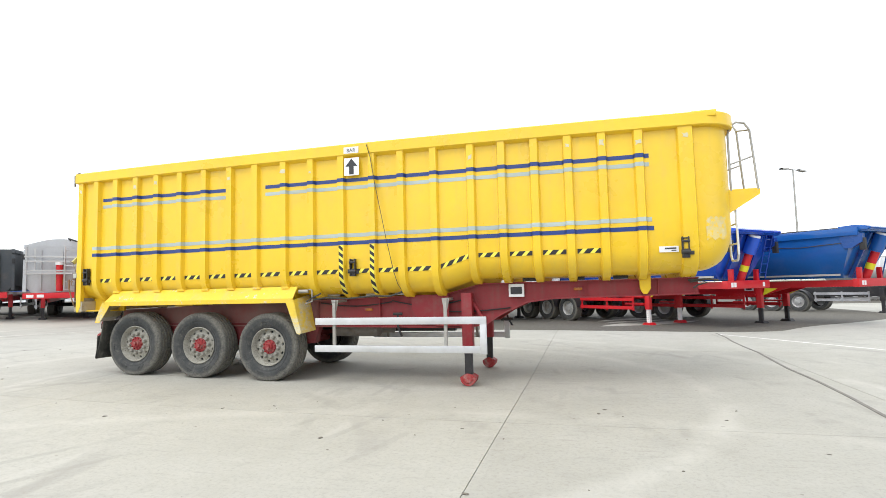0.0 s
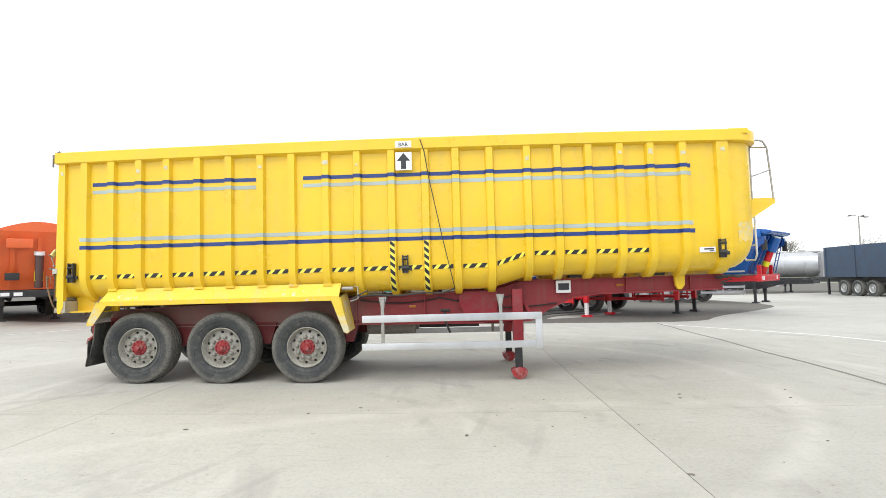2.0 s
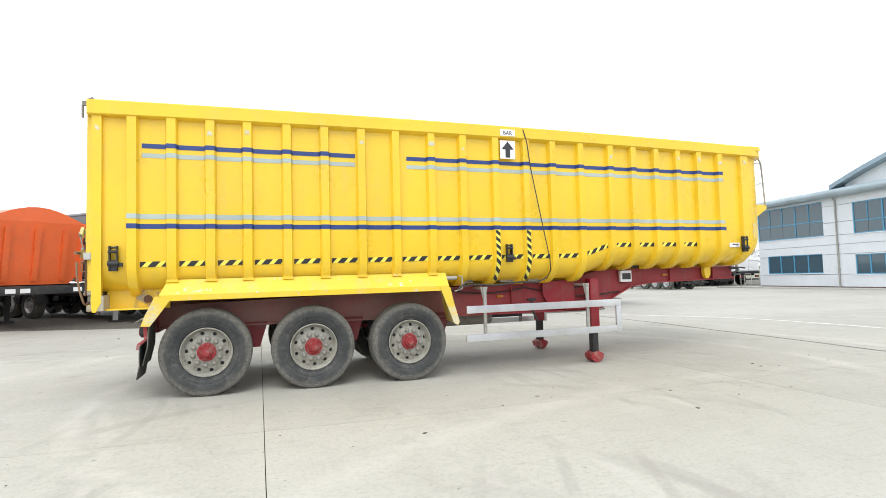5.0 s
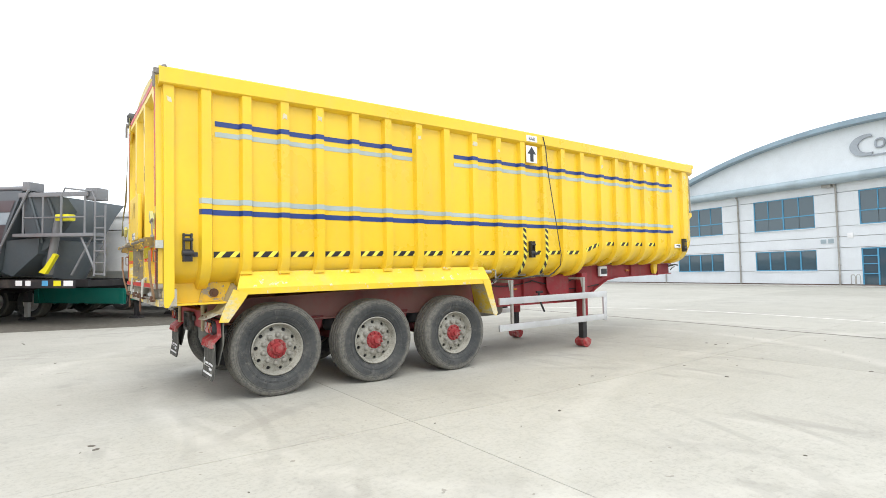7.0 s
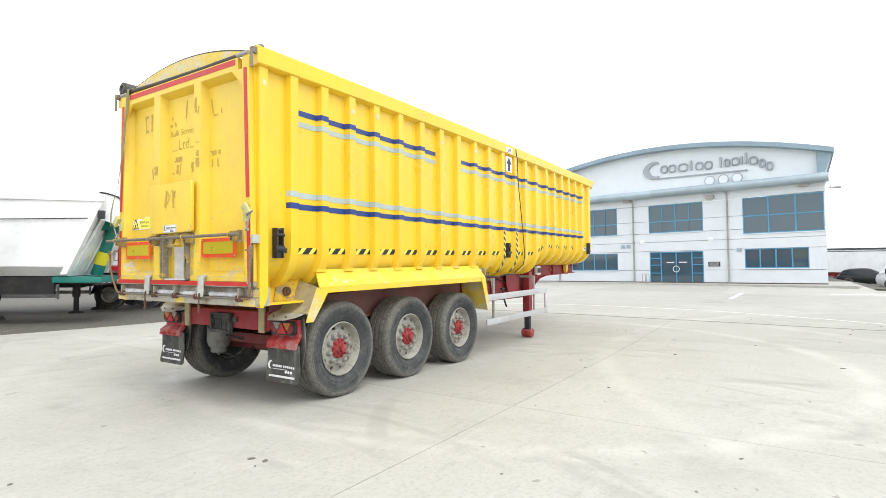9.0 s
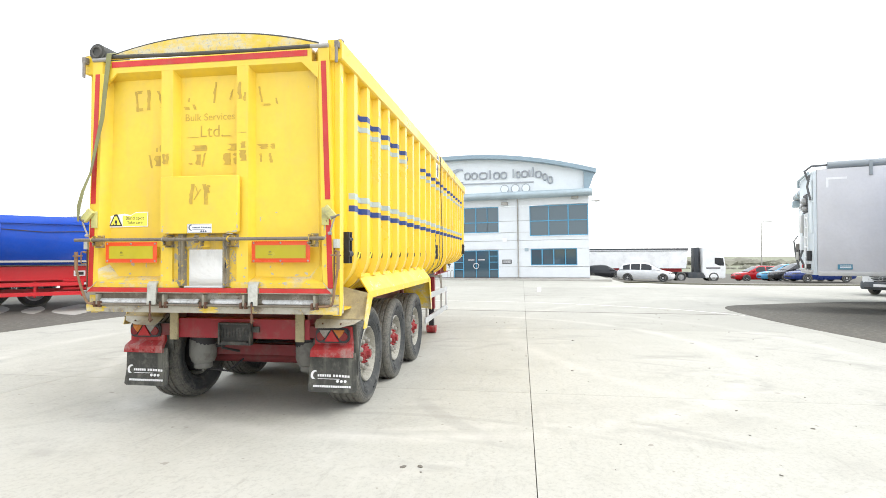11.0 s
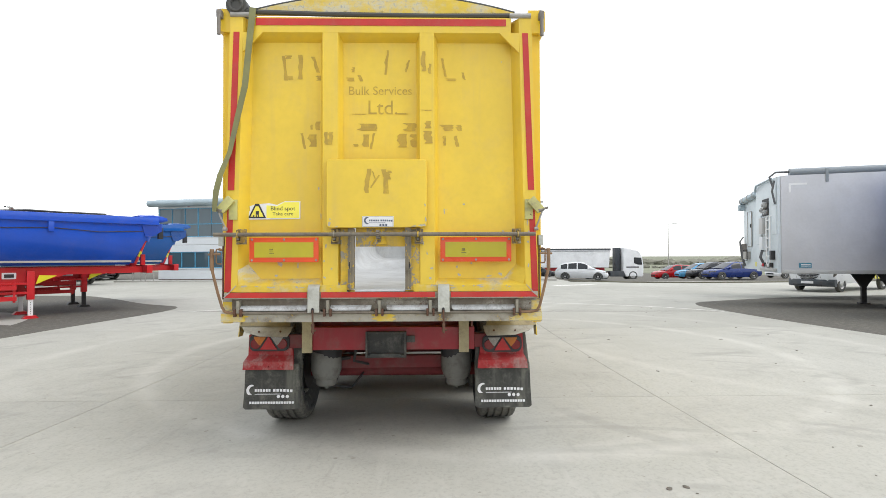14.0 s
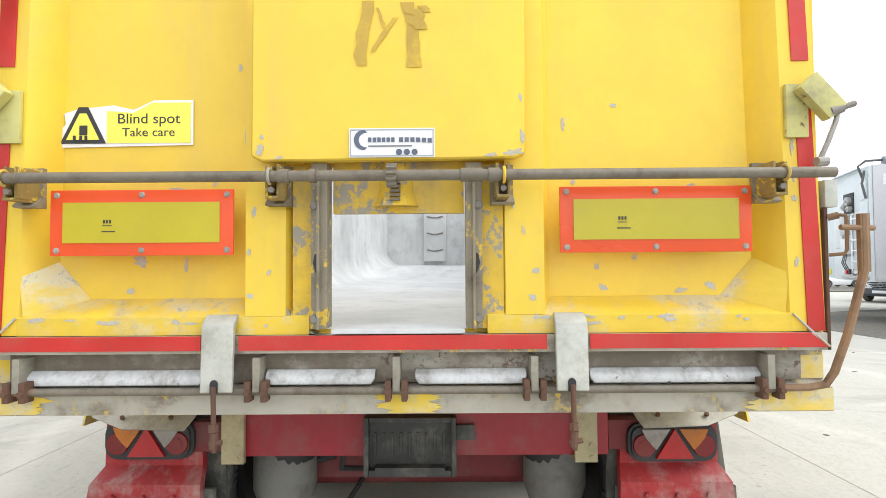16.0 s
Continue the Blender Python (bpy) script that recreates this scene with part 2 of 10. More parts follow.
def concrete_material():
    m, n, l, b = material("pale_concrete")
    c = n.new("ShaderNodeNewGeometry").outputs["Position"]
    big = noise_node(n, l, c, 0.16, 6, 0.6)
    mid = noise_node(n, l, c, 1.1, 10, 0.75)
    fine = noise_node(n, l, c, 26, 10, 0.8)
    col = blend(n, l, ramp(n, l, big, 0.3, 0.7), (0.382, 0.374, 0.325), (0.448, 0.441, 0.390))
    col = blend(n, l, ramp(n, l, mid, 0.5, 0.66, 0, 0.3), col, (0.29, 0.277, 0.245))
    col = blend(n, l, ramp(n, l, mid, 0.5, 0.34, 0, 0.22), col, (0.52, 0.51, 0.46))
    col = blend(n, l, ramp(n, l, fine, 0.46, 0.66, 0, 0.5), col, (0.27, 0.256, 0.225))
    # drag marks and scuffs, long in one direction
    for stretch, sc, lo, amt, tint in (((0.12, 1, 1), 6, 0.56, 0.2, (0.53, 0.52, 0.47)), ((0.2, 1, 1), 9, 0.56, 0.4, (0.27, 0.258, 0.23)), ((1, 0.15, 1), 5, 0.58, 0.25, (0.29, 0.277, 0.245))):
        brush = noise_node(n, l, c, sc, 6, 0.7, stretch)
        col = blend(n, l, ramp(n, l, brush, lo, lo + 0.16, 0, amt), col, tint)
    # thin curved scrub lines of turning tyres
    for cx, cy, sc, lo, amt, tint in ((-15.5, 4.5, 1.1, 0.90, 0.2, (0.55, 0.54, 0.49)), (-6.0, 3.2, 0.9, 0.88, 0.4, (0.29, 0.278, 0.25)), (-12.5, 7.0, 1.6, 0.9, 0.35, (0.28, 0.27, 0.24)), (9.0, 9.0, 1.2, 0.88, 0.3, (0.28, 0.27, 0.24))):
        mp = n.new("ShaderNodeMapping")
        mp.inputs["Location"].default_value = (-cx, -cy, 0)
        l.new(c, mp.inputs["Vector"])
        wv = n.new("ShaderNodeTexWave")
        wv.wave_type, wv.rings_direction = "RINGS", "Z"
        wv.inputs["Scale"].default_value, wv.inputs["Distortion"].default_value = sc * 0.3, 1.6
        wv.inputs["Detail"].default_value, wv.inputs["Detail Scale"].default_value = 3.0, 0.25
        l.new(mp.outputs["Vector"], wv.inputs["Vector"])
        gate = n.new("ShaderNodeMath")
        gate.operation = "MULTIPLY"
        l.new(ramp(n, l, wv.outputs["Fac"], lo, 0.99, 0, 1), gate.inputs[0])
        l.new(ramp(n, l, noise_node(n, l, c, 0.5, 5, 0.65), 0.5, 0.62, 0, amt), gate.inputs[1])
        col = blend(n, l, gate.outputs[0], col, tint)
    # broad pale sweeps left by lorries turning in
    for cx, cy, radius, half, amt in ((-3.77, 7.59, 5.21, 0.26, 0.34), (-3.77, 7.59, 7.31, 0.30, 0.22), (-1.0, -3.5, 9.6, 0.28, 0.22)):
        flat_ = n.new("ShaderNodeVectorMath")
        flat_.operation = "MULTIPLY_ADD"
        flat_.inputs[1].default_value, flat_.inputs[2].default_value = (1, 1, 0), (-cx, -cy, 0)
        l.new(c, flat_.inputs[0])
        away = n.new("ShaderNodeVectorMath")
        away.operation = "LENGTH"
        l.new(flat_.outputs["Vector"], away.inputs[0])
        d = away.outputs["Value"]
        band = n.new("ShaderNodeMath")
        band.operation = "MULTIPLY"
        l.new(ramp(n, l, d, radius - half, radius, 0, 1), band.inputs[0])
        l.new(ramp(n, l, d, radius, radius + half, amt, 0), band.inputs[1])
        worn = n.new("ShaderNodeMath")
        worn.operation = "MULTIPLY"
        l.new(band.outputs[0], worn.inputs[0])
        l.new(ramp(n, l, noise_node(n, l, c, 0.9, 7, 0.7), 0.36, 0.58, 0, 1), worn.inputs[1])
        col = blend(n, l, worn.outputs[0], col, (0.62, 0.61, 0.55))
    specks = ramp(n, l, noise_node(n, l, c, 9, 2, 0.5), 0.735, 0.76, 0, 0.6)
    col = blend(n, l, specks, col, (0.2, 0.185, 0.155))
    spots = ramp(n, l, noise_node(n, l, c, 2.6, 3, 0.5), 0.74, 0.77, 0, 0.5)
    col = blend(n, l, spots, col, (0.20, 0.18, 0.15))
    rnd = n.new("ShaderNodeObjectInfo").outputs["Random"]
    hv = n.new("ShaderNodeHueSaturation")
    l.new(col, hv.inputs["Color"])
    l.new(ramp(n, l, rnd, 0, 1, 0.95, 1.05), hv.inputs["Value"])
    l.new(hv.outputs["Color"], b.inputs["Base Color"])
    b.inputs["Roughness"].default_value = 0.82
    bp = n.new("ShaderNodeBump")
    bp.inputs["Strength"].default_value, bp.inputs["Distance"].default_value = 0.25, 0.01
    l.new(fine, bp.inputs["Height"])
    l.new(bp.outputs["Normal"], b.inputs["Normal"])
    return m


m_concrete = concrete_material()
m_asphalt = surface("worn_asphalt", (0.115, 0.107, 0.087), 0.93, dirt=(0.25, 0.232, 0.188), dirt_amount=0.75, grain=0.4, scale=3.5, chips=(0.19, 0.18, 0.156), chip_level=0.63, bump=0.08)
m_field = surface("far_fields", (0.20, 0.21, 0.14), 0.95, dirt=(0.27, 0.25, 0.19), dirt_amount=0.6, scale=0.05)
m_line = surface("worn_white_line", (0.70, 0.69, 0.65), 0.8, dirt=(0.5, 0.48, 0.43), dirt_amount=0.9, scale=2)
m_seal = surface("bitumen_seal", (0.19, 0.18, 0.16), 0.85, dirt=(0.34, 0.325, 0.29), dirt_amount=0.9, scale=2)
m_kerb = surface("kerb_concrete", (0.42, 0.405, 0.37), 0.85, dirt_amount=0.4)
m_clad = surface("white_cladding", (0.70, 0.73, 0.75), 0.4, dirt=(0.5, 0.52, 0.52), dirt_amount=0.2, streaks=0.08, spread=0.03, bump=0.0)
m_gable = surface("pale_gable_cladding", (0.76, 0.80, 0.82), 0.45, dirt_amount=0.08, spread=0.03, bump=0.0)
m_roof = surface("blue_grey_roof_metal", (0.27, 0.36, 0.42), 0.4, 0.2, dirt_amount=0.15)
m_gutter = surface("pale_blue_grey_gutter", (0.38, 0.46, 0.50), 0.4, 0.2, dirt_amount=0.15)
m_frame_blue = surface("blue_window_frame", (0.075, 0.30, 0.48), 0.4, dirt_amount=0.1)
m_sign = surface("grey_sign_metal", (0.36, 0.39, 0.42), 0.4, 0.3, dirt_amount=0.1)


def glass_material():
    m, n, l, b = material("tinted_glass")
    b.inputs["Base Color"].default_value = (0.058, 0.098, 0.125, 1)
    b.inputs["Roughness"].default_value = 0.04
    b.inputs["IOR"].default_value = 1.5
    b.inputs["Specular IOR Level"].default_value = 0.8
    return m


m_glass = glass_material()


# ---- building blocks ----
def box(bm, x0, x1, y0, y1, z0, z1, bevel=0.0, m=None):
    v = [bm.verts.new(p) for p in ((x0, y0, z0), (x1, y0, z0), (x1, y1, z0), (x0, y1, z0), (x0, y0, z1), (x1, y0, z1), (x1, y1, z1), (x0, y1, z1))]
    f = [bm.faces.new([v[i] for i in q]) for q in ((3, 2, 1, 0), (4, 5, 6, 7), (0, 1, 5, 4), (1, 2, 6, 5), (2, 3, 7, 6), (3, 0, 4, 7))]
    if m is not None:
        bmesh.ops.transform(bm, matrix=m, verts=v)
    if bevel:
        e = list({e for q in f for e in q.edges})
        bmesh.ops.bevel(bm, geom=e, offset=bevel, segments=2, profile=0.7, affect="EDGES")
    return bm


def prism(bm, poly, lo, hi, axis="y"):
    """A polygon in the plane across the axis, drawn out from lo to hi."""
    def at(p, q):
        a, c = p
        return {"x": (q, a, c), "y": (a, q, c), "z": (a, c, q)}[axis]
    lower = [bm.verts.new(at(p, lo)) for p in poly]
    upper = [bm.verts.new(at(p, hi)) for p in poly]
    bm.faces.new(lower)
    bm.faces.new(upper[::-1])
    for i in range(len(poly)):
        j = (i + 1) % len(poly)
        bm.faces.new((lower[j], lower[i], upper[i], upper[j]))
    return bm


def ring_points(centre, axis, radius, seg):
    axis = Vector(axis).normalized()
    side = axis.orthogonal().normalized()
    up = axis.cross(side)
    return [Vector(centre) + radius * (math.cos(2 * math.pi * k / seg) * side + math.sin(2 * math.pi * k / seg) * up) for k in range(seg)]


def rod(bm, a, b, r, seg=12, r2=None):
    axis = Vector(b) - Vector(a)
    p = [bm.verts.new(q) for q in ring_points(a, axis, r, seg)]
    q = [bm.verts.new(w) for w in ring_points(b, axis, r if r2 is None else r2, seg)]
    bm.faces.new(p[::-1])
    bm.faces.new(q)
    for i in range(seg):
        j = (i + 1) % seg
        bm.faces.new((p[i], p[j], q[j], q[i]))
    return bm


def tube(bm, pts, r, seg=8, wide=None):
    """A bent bar through the points; wide gives a flat strap of that half width instead of a round bar."""
    pts = [Vector(p) for p in pts]
    rings, side = [], None
    for i, p in enumerate(pts):
        d = (pts[min(i + 1, len(pts) - 1)] - pts[max(i - 1, 0)]).normalized()
        side = d.orthogonal().normalized() if side is None else (side - d * side.dot(d)).normalized()
        up = d.cross(side)
        rings.append([bm.verts.new(p + r * math.cos(2 * math.pi * k / seg) * side + (wide or r) * math.sin(2 * math.pi * k / seg) * up) for k in range(seg)])
    for a, b in zip(rings, rings[1:]):
        for i in range(seg):
            j = (i + 1) % seg
            bm.faces.new((a[i], a[j], b[j], b[i]))
    bm.faces.new(rings[0][::-1])
    bm.faces.new(rings[-1])
    return bm


def lathe(bm, prof, seg=40, axis_y=True):
    """Turns (radius, depth) pairs about the y axis."""
    rings = []
    for r, d in prof:
        rings.append([bm.verts.new((r * math.cos(2 * math.pi * k / seg), d, r * math.sin(2 * math.pi * k / seg))) for k in range(seg)])
    for a, b in zip(rings, rings[1:]):
        for i in range(seg):
            j = (i + 1) % seg
            bm.faces.new((a[i], b[i], b[j], a[j]))
    return bm


def mesh_of(name, bm, mat, sharp=35):
    bmesh.ops.recalc_face_normals(bm, faces=bm.faces[:])
    me = bpy.data.meshes.new(name)
    bm.to_mesh(me)
    bm.free()
    for mt in (mat if isinstance(mat, (list, tuple)) else [mat]):
        me.materials.append(mt)
    me.polygons.foreach_set("use_smooth", [True] * len(me.polygons))
    me.set_sharp_from_angle(angle=radians(sharp))
    return me


def part(name, bm, mat, parent, label="", m=None):
    """Links a bmesh, or a mesh that is shared, as one object under a thing or a part."""
    me = bm if isinstance(bm, bpy.types.Mesh) else mesh_of(name, bm, mat)
    ob = new(name, me)
    ob.parent = parent
    if m is not None:
        ob.matrix_basis = m
    if label:
        ob["label"] = label
    return ob


def thing(name, m, label, category, group="", kind=""):
    return tagged(_placed(new(name), m), label, category, group, kind)


def _placed(ob, m):
    ob.matrix_basis = m
    return ob


def solid(name, bm, mat, label, category, group="", kind="", m=None):
    ob = new(name, mesh_of(name, bm, mat))
    if m is not None:
        ob.matrix_basis = m
    return tagged(ob, label, category, group, kind)


def letters(text, size, mat, depth=0.001):
    cu = bpy.data.curves.new("letters", "FONT")
    cu.body, cu.size, cu.extrude, cu.align_x, cu.align_y = text, size, depth, "CENTER", "CENTER"
    ob = bpy.data.objects.new("letters", cu)
    scene.collection.objects.link(ob)
    bpy.context.view_layer.update()
    me = bpy.data.meshes.new_from_object(ob.evaluated_get(bpy.context.evaluated_depsgraph_get()))
    bpy.data.objects.remove(ob)
    bpy.data.curves.remove(cu)
    me.materials.clear()
    me.materials.append(mat)
    return me


B = bmesh.new


def smooth(a, b, x):
    t = min(1, max(0, (x - a) / (b - a)))
    return t * t * (3 - 2 * t)


def fall(x, y):
    """The yard drains gently towards its far north-east corner."""
    return -0.013 * 3 * math.log1p(math.exp((min(y, 45) - 14) / 3)) * smooth(-8, 10, x)


def relief(x, y):
    """The yard climbs gently to the west and dips a little under the trailer's landing legs."""
    climb = 0.022 * 1.2 * math.log1p(math.exp(-(max(x, -42) + 5.6) / 1.2))
    return climb + fall(x, y) - 0.035 * math.exp(-((x + 1.8) ** 2 / 6 + (y - 8.8) ** 2 / 12))


# ---- ground ----
def ground_height(x, y):
    """The land falls a little past the yard, towards the car park and the fields."""
    dip = -(0.32 * smooth(20, 27, x) + 0.8 * smooth(30, 48, x)) * smooth(-0.5, 4.5, -y)
    away = max(0.0, math.hypot(x - 5, y - 10) - 60)
    low = 0.04 * math.exp(-((x + 1.8) ** 2 + (y - 8.8) ** 2) / 60)
    return -0.02 - low + relief(x, 30) - fall(x, 30) + fall(x, y) + dip - 3.2 * smooth(0, 240, away)


def build_ground():
    bm = B()
    xs = [-3000, -1200, -500, -250, -120, -70] + [-50 + 4 * k for k in range(10)] + [-11 + 1.5 * k for k in range(8)] + [2, 6, 10, 14, 18] + [20 + k for k in range(13)] + [34 + 4 * k for k in range(8)] + [80, 120, 250, 500, 1200, 3000]
    ys = [-3000, -1200, -500, -250, -120, -70] + [-50 + 4 * k for k in range(12)] + [-3, -2, -1, 0, 1, 2, 4] + [8 + 4 * k for k in range(14)] + [80, 120, 250, 500, 1200, 3000]
    grid = [[bm.verts.new((x, y, ground_height(x, y))) for y in ys] for x in xs]
    for i in range(len(xs) - 1):
        for j in range(len(ys) - 1):
            f = bm.faces.new((grid[i][j], grid[i + 1][j], grid[i + 1][j + 1], grid[i][j + 1]))
            far = math.hypot((xs[i] + xs[i + 1]) / 2 - 5, (ys[j] + ys[j + 1]) / 2 - 10) > 75
            f.material_index = 1 if far else 0
    ob = new("ground", mesh_of("ground", bm, [m_asphalt, m_field]))
    return tagged(ob, "wide flat yard ground running out to open fields", "ground", kind="structure")


ground = build_ground()

# outlines of the asphalt parking strips on either side of the concrete yard
def arc(points, n=6):
    """Rounds the corners of an open outline with short curves."""
    out = [points[0]]
    for a, b, c in zip(points, points[1:], points[2:]):
        a, b, c = Vector(a), Vector(b), Vector(c)
        p, q = b.lerp(a, 0.4), b.lerp(c, 0.4)
        for k in range(n + 1):
            t = k / n
            out.append(tuple((1 - t) ** 2 * p + 2 * t * (1 - t) * b + t * t * q))
    return out + [points[-1]]


NORTH_STRIP = arc([(-70, 27.5), (-45, 23.6), (-30, 21.4), (-18, 19.2), (-9, 17.9), (-1, 17.5), (5.0, 16.7), (6.6, 19.2), (9.8, 22.2), (12.4, 25.2), (13.4, 32), (14, 75), (-70, 75)])
SOUTH_STRIP = arc([(-50, -5), (-16, -3.0), (-4.0, -1.4), (0.4, -0.6), (5.2, -0.45), (6.5, -3.2), (7.6, -6.2), (8.6, -12), (8.6, -60), (-50, -60)])


def sheet(name, outline, z, mat, label, category):
    bm = B()
    bm.faces.new([bm.verts.new((x, y, 0)) for x, y in outline])
    bmesh.ops.triangulate(bm, faces=bm.faces[:])
    for cut in (-60, -50, -42, -30, -18, -11, -9, -8, -7, -6, -5, -4, -3, -1):
        bmesh.ops.bisect_plane(bm, geom=bm.verts[:] + bm.edges[:] + bm.faces[:], plane_co=(cut, 0, 0), plane_no=(1, 0, 0))
    for v in bm.verts:
        v.co.z = z + relief(v.co.x, v.co.y)
    rim = [e for e in bm.edges if e.is_boundary]
    lower = bmesh.ops.extrude_edge_only(bm, edges=rim)
    for v in lower["geom"]:
        if isinstance(v, bmesh.types.BMVert):
            v.co.z -= 0.03
    return solid(name, bm, mat, label, category, kind="structure")


sheet("road", NORTH_STRIP, 0.006, m_asphalt, "dark worn asphalt parking strip beneath the parked trailers", "asphalt")
sheet("road", SOUTH_STRIP, 0.006, m_asphalt, "dark worn asphalt parking strip beside the concrete yard", "asphalt")


def ribbon(pts, half, z, thick=0.003):
    bm = B()
    rows = []
    pts = [Vector((*p, 0)) for p in pts]
    for i, p in enumerate(pts):
        d = (pts[min(i + 1, len(pts) - 1)] - pts[max(0, i - 1)]).normalized()
        s = Vector((-d.y, d.x, 0)) * half
        p = p + Vector((0, 0, relief(p.x, p.y)))
        rows.append([bm.verts.new(q) for q in (p + s + Vector((0, 0, z - thick)), p - s + Vector((0, 0, z - thick)), p - s + Vector((0, 0, z)), p + s + Vector((0, 0, z)))])
    for a, b in zip(rows, rows[1:]):
        for i in range(4):
            j = (i + 1) % 4
            bm.faces.new((a[i], a[j], b[j], b[i]))
    bm.faces.new(rows[0])
    bm.faces.new(rows[-1][::-1])
    return bm


def spline(pts, n=8):
    out = []
    p = [Vector(q) for q in [pts[0], *pts, pts[-1]]]
    for i in range(1, len(p) - 2):
        for k in range(n):
            t = k / n
            out.append(tuple(0.5 * (2 * p[i] + (p[i + 1] - p[i - 1]) * t + (2 * p[i - 1] - 5 * p[i] + 4 * p[i + 1] - p[i + 2]) * t * t + (3 * p[i] - p[i - 1] - 3 * p[i + 1] + p[i + 2]) * t ** 3)))
    return out + [tuple(pts[-1])]


solid("painted_line", ribbon(spline([(3.4, 16.1), (4.6, 14.2), (5.8, 12.2), (6.25, 10), (6.2, 7.2), (5.7, 4.6), (4.1, 1.3), (2.4, -0.4)]), 0.05, 0.005), m_line, "faded white painted line curving across the concrete yard", "road marking", kind="structure")
solid("painted_line", ribbon([(-19.5, 9.1), (-17.6, 12.3), (-16.2, 14.6), (-14.0, 18.2)], 0.05, 0.005), m_line, "faded white painted line curving across the concrete yard", "road marking", kind="structure")
solid("painted_dash", ribbon([(11.9, 5.05), (15.7, 4.9)], 0.09, 0.005), m_line, "short white painted dash before the office building", "road marking", kind="structure")
solid("painted_dash", ribbon([(16.4, 1.5), (17.2, -1.0)], 0.3, 0.005), m_line, "worn white painted patch before the office building", "road marking", kind="structure")
seal_pts = [(3.42 - 0.06 * k + 0.03 * math.sin(k * 1.9), 16.4 - 1.1 * k) for k in range(17)]
solid("joint_seal", ribbon(seal_pts, 0.022, 0.006, 0.005), m_seal, "wavy dark bitumen sealing along a slab joint", "sealed joint", kind="structure")
solid("pavement_cover", ribbon([(-3.6, 9.3), (-3.2, 9.3)], 0.2, 0.006), m_kerb, "round-edged pale cover set flush in the concrete", "manhole cover", kind="structure")

# ---- office building ----
FACE = pose(24.627, 1.10, 0.043, 0, 0.5, 80.945)      # x along the front, y out over the yard
office = thing("office_building", FACE, "two-storey white-clad office with arched blue-grey roof and blue window frames", "building")
LONG = 29.7
OPENINGS = [  # from, to, sill, head, panes across, transom height or None
    (0.06, 4.2, 3.16, 5.38, 3, 4.25), (0.84, 4.15, 1.02, 2.22, 4, None),
    (6.5, 10.02, 3.48, 5.40, 4, 4.25), (12.3, 15.98, 3.46, 5.43, 4, 4.25), (12.3, 15.98, 0.92, 2.15, 4, None),
    (18.2, 21.9, 3.46, 5.43, 4, 4.25), (18.2, 21.9, 0.92, 2.15, 4, None),
    (24.0, 29.62, 3.48, 5.78, 5, 4.5), (24.2, 28.85, 1.0, 2.3, 4, None)]
DOORWAY = (6.53, 10.02, 0.02, 2.17)
holes = [o[:4] for o in OPENINGS] + [DOORWAY]


def askew(bm):
    """The depth of the building leans off the square."""
    for v in bm.verts:
        if v.co.y < -0.5:
            v.co.x -= 0.13 * v.co.y
    return bm


def clad_front():
    """Rows of cladding panels with shadow gaps, cut round the openings."""
    rows = [0.12, 0.92, 2.22, 2.85, 3.46, 4.3, 5.4, 6.3]
    breaks = sorted({0.0, 5.05, 11.1, 17.0, 23.0, LONG, *[h[0] for h in holes], *[h[1] for h in holes]})
    bays = [0.0, 5.05, 11.1, 17.0, 23.0, LONG]
    bm = B()
    for z0, z1 in zip(rows, rows[1:]):
        for a, b in zip(bays, bays[1:]):
            zs = sorted({z0, z1, *[z for h in holes if h[0] < b and h[1] > a for z in h[2:] if z0 < z < z1]})
            for u, w in zip(zs, zs[1:]):
                spans, cur = [], a
                for h in sorted(h for h in holes if h[0] < b and h[1] > a and h[2] < w - 0.01 and h[3] > u + 0.01):
                    if h[0] > cur + 0.01:
                        spans.append((cur, h[0]))
                    cur = max(cur, h[1])
                if cur < b - 0.01:
                    spans.append((cur, b))
                for p, q in spans:
                    g0 = 0.012 if u == z0 else 0
                    g1 = 0.012 if w == z1 else 0
                    box(bm, p + (0.01 if p == a else 0), q - (0.01 if q == b else 0), -0.12, 0, u + g0, w - g1)
    return bm


part("wall_cladding", clad_front(), m_clad, office, "white horizontal cladding panels")
in_a, in_b = 0.02, LONG - 0.02
for kind, x0, x1, y0, y1, z0, z1 in (
        ("inner_sill", in_a, in_b, -0.22, -0.143, 0.0, 0.1),
        ("inner_wall", in_a, in_b, -9.0, -8.9, 0, 6.2),
        ("inner_wall", in_a, in_a + 0.1, -8.9, -0.23, 0, 6.2),
        ("inner_wall", in_b - 0.1, in_b, -8.9, -0.23, 0, 6.2),
        ("upper_floor", in_a + 0.1, in_b - 0.1, -8.9, -0.14, 2.7, 2.85)):
    bm = B()
    box(bm, x0, x1, y0, y1, z0, z1)
    part(kind, askew(bm), m_kerb, office)
bm = B()
box(bm, 0, LONG, -0.14, -0.02, 0.0, 0.12)
part("base_course", bm, surface("brick_base", (0.16, 0.10, 0.08), 0.9), office, "dark brick base course")
bm = B()
box(bm, 0, 0.12, -30, -0.14, 0.0, 6.3)
box(bm, LONG - 0.12, LONG, -30, -0.14, 0.0, 6.3)
box(bm, 0, LONG, -30.1, -30, 0, 6.3)
part("end_walls", askew(bm), m_clad, office, "white clad end walls")


